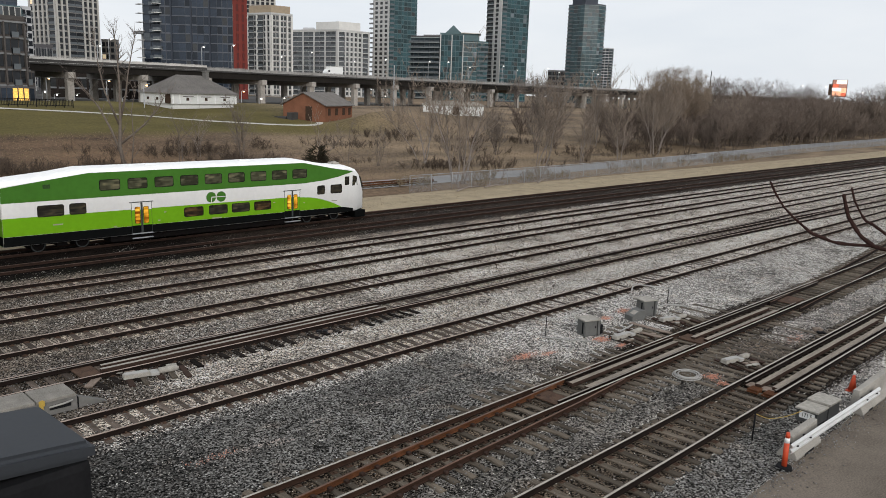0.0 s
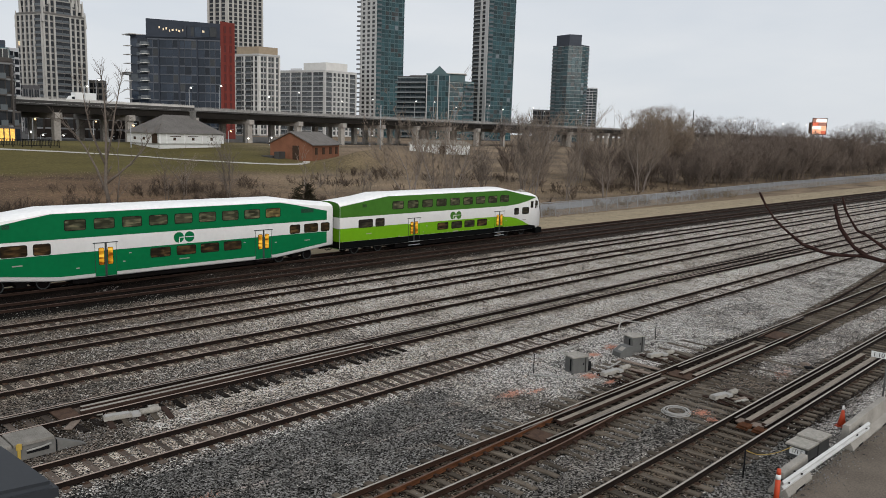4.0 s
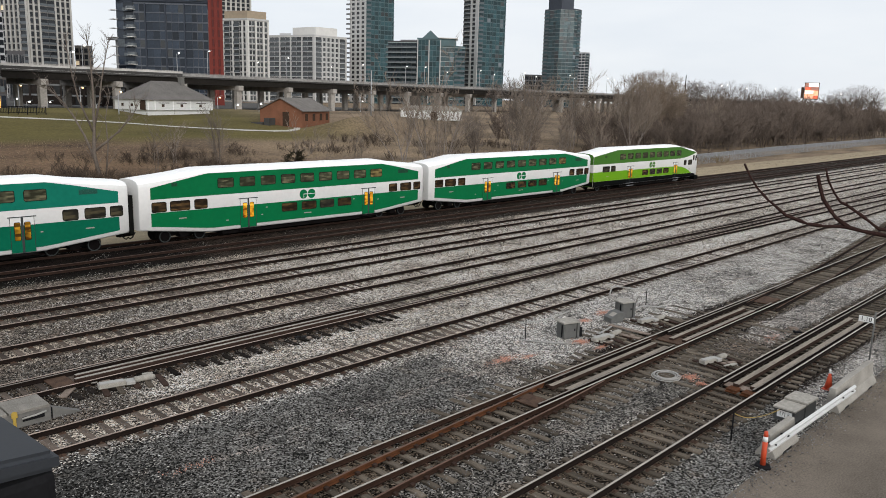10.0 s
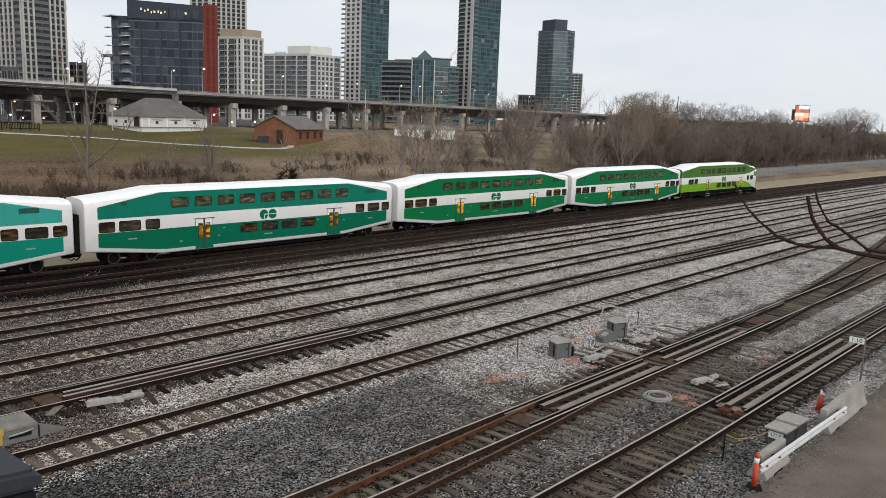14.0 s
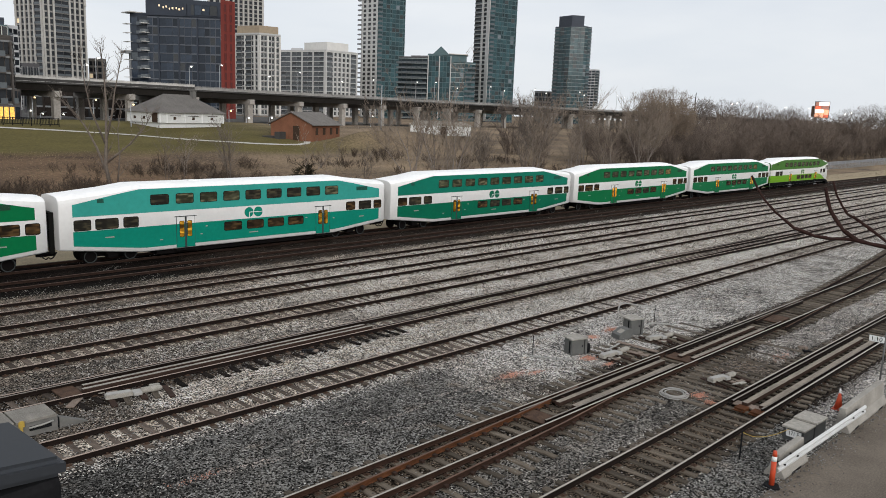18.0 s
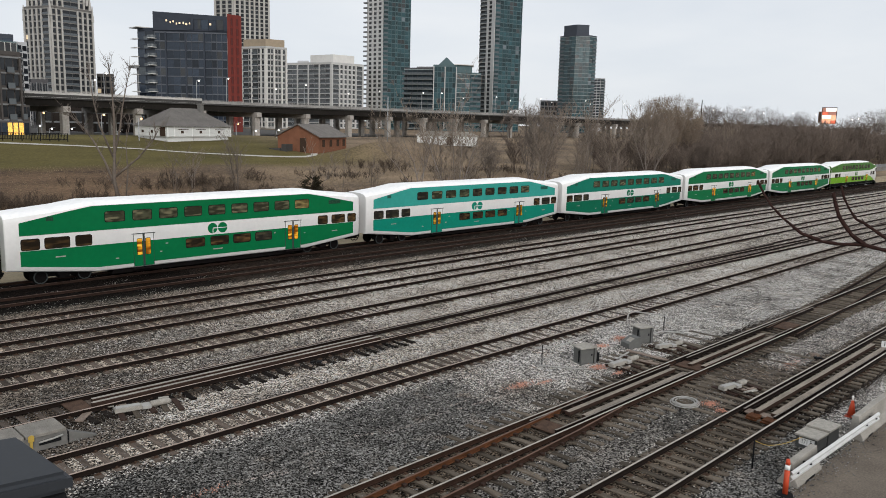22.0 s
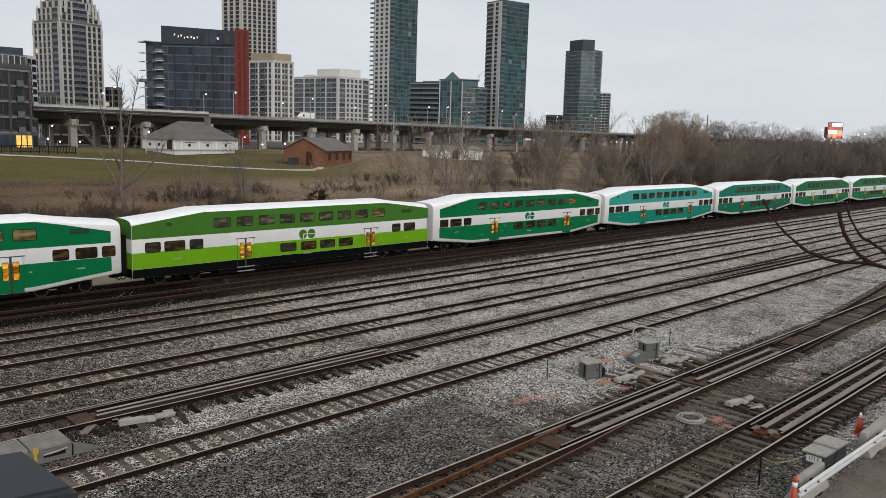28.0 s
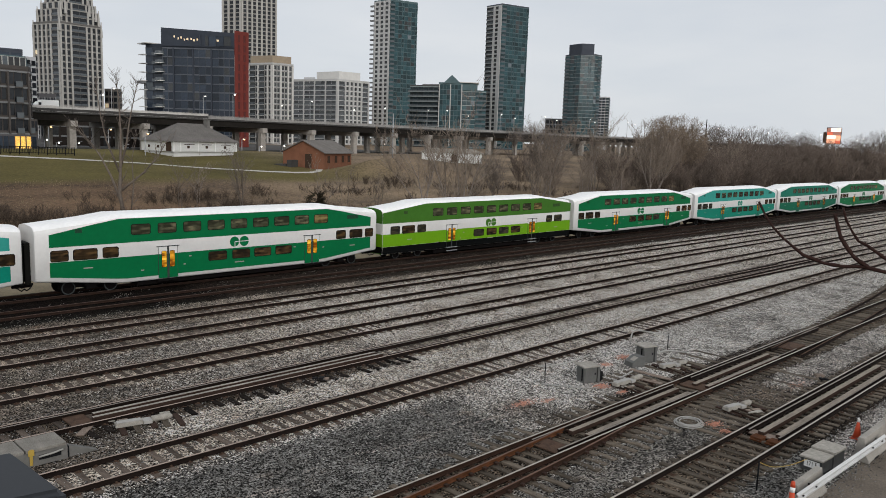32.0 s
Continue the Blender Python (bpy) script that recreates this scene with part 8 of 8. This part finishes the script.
for xa, ya, xb, yb in [(12.9, 18.6, 13.4, 18.58), (14.9, 18.67, 15.6, 18.45), (15.8, 18.2, 17.7, 18.12), (17.9, 18.3, 18.9, 18.2), (19.1, 18.53, 20.3, 18.5), (19.2, 18.15, 20.9, 17.97), (21.0, 18.0, 22.4, 17.9), (10.2, 18.3, 11.0, 18.2), (11.0, 18.2, 12.0, 18.08), (11.1, 18.0, 11.9, 17.9)]:
    for _ in range(int(30 * (xb - xa))):
        q = sp.random()
        x, y, w, a = xa + (xb - xa) * q + sp.gauss(0, 0.02), ya + (yb - ya) * q + sp.gauss(0, 0.035), sp.uniform(0.012, 0.034), sp.uniform(0, 6.28)
        i = len(cv)
        cv += [(x + w * math.cos(a + q), y + w * math.sin(a + q), -0.015 + 0.03 * (q == 1.57)) for q in (0, 1.57, 3.14, 4.71)]
        cfs.append((i, i + 1, i + 2, i + 3))
tagged(new("chalked_stones", raw("chalked_stones", cv, cfs, [M_CHALK])), "stones marked with thin pale survey lines", "painted stones", kind="stuff")
tagged(new("painted_stones", raw("painted_stones", verts, faces, [M_SPRAY])), "stones sprayed with faded orange survey paint", "painted stones", kind="stuff")

# loose stones lying proud of the ballast near the camera
M_STONE = mat("crushed_stone", (0.17, 0.165, 0.16), 0.9, var=0.3, scale=4, bscale=20, island=0.75)
g = np.random.RandomState(21)
N = 42000
sx = g.uniform(2, 48, N)
sy = g.uniform(8.0, 29, N)
sy[:4500], sx[:4500] = 7.45 + np.abs(g.normal(0, 0.35, 4500)) * np.where(g.random_sample(4500) < 0.4, -1, 1), g.uniform(18, 48, 4500)
sz = g.uniform(0.012, 0.032, N)
in_track = (np.abs(sy - 10.5) < 1.5) | (np.abs(sy - 14.95) < 1.5)
sz[in_track & (g.random_sample(N) < 0.85)] *= 0.3
octa = np.array([[1, 0, 0], [0, 1, 0], [-1, 0, 0], [0, -1, 0], [0, 0, 0.8], [0, 0, -0.8]], float)
tri = np.array([[0, 1, 4], [1, 2, 4], [2, 3, 4], [3, 0, 4], [1, 0, 5], [2, 1, 5], [3, 2, 5], [0, 3, 5]])
v = octa[None] * sz[:, None, None] * g.uniform(0.6, 1.4, (N, 6, 3))
a = g.uniform(0, 6.28, N)
rx = v[:, :, 0] * np.cos(a)[:, None] - v[:, :, 1] * np.sin(a)[:, None] + sx[:, None]
ry = v[:, :, 0] * np.sin(a)[:, None] + v[:, :, 1] * np.cos(a)[:, None] + sy[:, None]
v = np.stack([rx, ry, v[:, :, 2] - 0.012], 2).reshape(-1, 3)
f = (tri[None] + (np.arange(N) * 6)[:, None, None]).reshape(-1, 3)
tagged(new("loose_stones", quad_mesh("loose_stones", v, f, M_STONE)), "loose crushed stones scattered over the ballast", "gravel", kind="stuff")

# ---- near the camera: an equipment box on a mast, and a branch ----
M_HOOD = mat("dark_grey_hood", (0.021, 0.024, 0.029), 0.65, var=0.12, scale=2)
eb = thing("signal_housing", 0.75, 4.2, 0, 4, "dark grey signal housing on a steel mast", "signal housing")
hood = bmesh.new()
prism(hood, [(-0.55, 8.30), (0.535, 8.20), (0.535, 8.31), (-0.55, 8.42)], -0.36, 0.305)
bmesh.ops.recalc_face_normals(hood, faces=hood.faces)
bmesh.ops.bevel(hood, geom=[e for e in hood.edges if e.calc_length() > 0.2], offset=0.03, segments=3, affect="EDGES")
part("hood", hood, M_HOOD, eb)
part("case", boxes((-0.53, -0.35, 7.2, 0.525, 0.29, 8.21), bevel=0.05), M_BLACK, eb)
part("mast", tube(bmesh.new(), [(0, 0, -0.1), (0, 0, 7.2)], 0.09, 10), M_BLACK, eb)
part("mast_foot", boxes((-0.3, -0.3, -0.1, 0.3, 0.3, 0.05)), M_CONC, eb)

tree = thing("overhanging_tree", 4.4, -1.4, -0.1, 0, "dark bare tree whose branch hangs into view", "tree")
part("trunk", tube(bmesh.new(), [(0, 0, -0.2), (0.1, 0.1, 4), (-0.1, 0.3, 7.5), (-0.35, 1.0, 9.2), (-0.5, 1.7, 9.58)], [0.16, 0.13, 0.09, 0.05, 0.022], 10), M_BARK_DK, tree)
org = Vector((4.4, -1.4, -0.1))


def limb(pts, r0, r1, under=None):
    n = len(pts)
    jit = random.Random(n)
    q = [Vector(p) - org for p in pts]
    fine, rad = [], []
    for i in range(n - 1):
        for k in range(3):
            s = (i + k / 3) / (n - 1)
            fine.append(q[i].lerp(q[i + 1], k / 3))
            rad.append((r0 + (r1 - r0) * s) * (0.78 + jit.uniform(-0.12, 0.25)))
    fine.append(q[-1])
    rad.append(r1 * 0.8)
    return part("side_branch" if under else "branch", tube(bmesh.new(), fine, rad, 8), M_BARK_DK, under or tree)


BRANCH = limb([(3.90, 0.30, 9.48), (3.771, 0.906, 9.508), (3.751, 0.993, 9.518), (3.736, 1.056, 9.530), (3.708, 1.146, 9.524), (3.689, 1.209, 9.529), (3.664, 1.295, 9.558), (3.644, 1.378, 9.623), (3.632, 1.427, 9.672), (3.624, 1.462, 9.722), (3.617, 1.495, 9.783)], 0.012, 0.0055)
limb([(3.738, 1.047, 9.529), (3.728, 1.101, 9.566), (3.724, 1.133, 9.606), (3.721, 1.162, 9.646), (3.722, 1.181, 9.696), (3.722, 1.197, 9.749)], 0.0115, 0.0095, BRANCH)
limb([(3.86, 0.45, 9.50), (3.769, 0.932, 9.534), (3.758, 1.004, 9.585), (3.747, 1.064, 9.624), (3.740, 1.095, 9.638), (3.737, 1.123, 9.676), (3.734, 1.152, 9.725), (3.734, 1.171, 9.782)], 0.009, 0.0055, BRANCH)
limb([(3.747, 1.064, 9.624), (3.744, 1.072, 9.640)], 0.004, 0.003, BRANCH)


# ---- what moves ----
def motions():
    run = [tuple(float(v) for v in line.split()) for line in RUN.strip().splitlines()]
    for k, car in enumerate(CARS):
        walk(car, [(t, pose(s - 25.91 * k, 48.75, 0)) for t, s in run])
    # the wheels roll on the rail
    steps = [i / 15 for i in range(481)]
    turn = [math.degrees(lerp_table(run, t) / 0.42) for t in steps]
    for car in CARS:
        for bogie in car.children:
            for wheel in bogie.children:
                if wheel.name.startswith("wheelset"):
                    x, y, z = wheel.location
                    walk(wheel, [(t, pose(x, y, z, 0, a, 0)) for t, a in zip(steps, turn)])
    # the near branch lifts and sways a few centimetres in the wind: seconds, aside, up
    sway = [(0, 0, 0), (1, 0.005, 0.046), (2, 0.010, 0.079), (5, 0.015, 0.061), (7, 0.008, 0.097), (9, -0.013, 0.061), (14, 0.015, 0.067), (17, -0.013, 0.067), (20, -0.018, 0.080), (22, -0.040, 0.066), (23, -0.036, 0.062), (28, -0.043, 0.067), (32, -0.050, 0.064)]
    walk(BRANCH, [(t, pose(0.71 * a, -0.70 * a, u)) for t, a, u in sway])
    # vans keep an even pace along the highway
    c, s = math.cos(radians(HW_TURN)), math.sin(radians(HW_TURN))
    for ob, x0, pace in VANS:
        rows = []
        for i in range(17):
            x = x0 - pace * 2 * i
            rows.append((2.0 * i, pose(x - 5.0 * s, 174.3 + 0.09 * x + 5.0 * c, 13.4, 0, 0, HW_TURN)))
        walk(ob, rows)


motions()
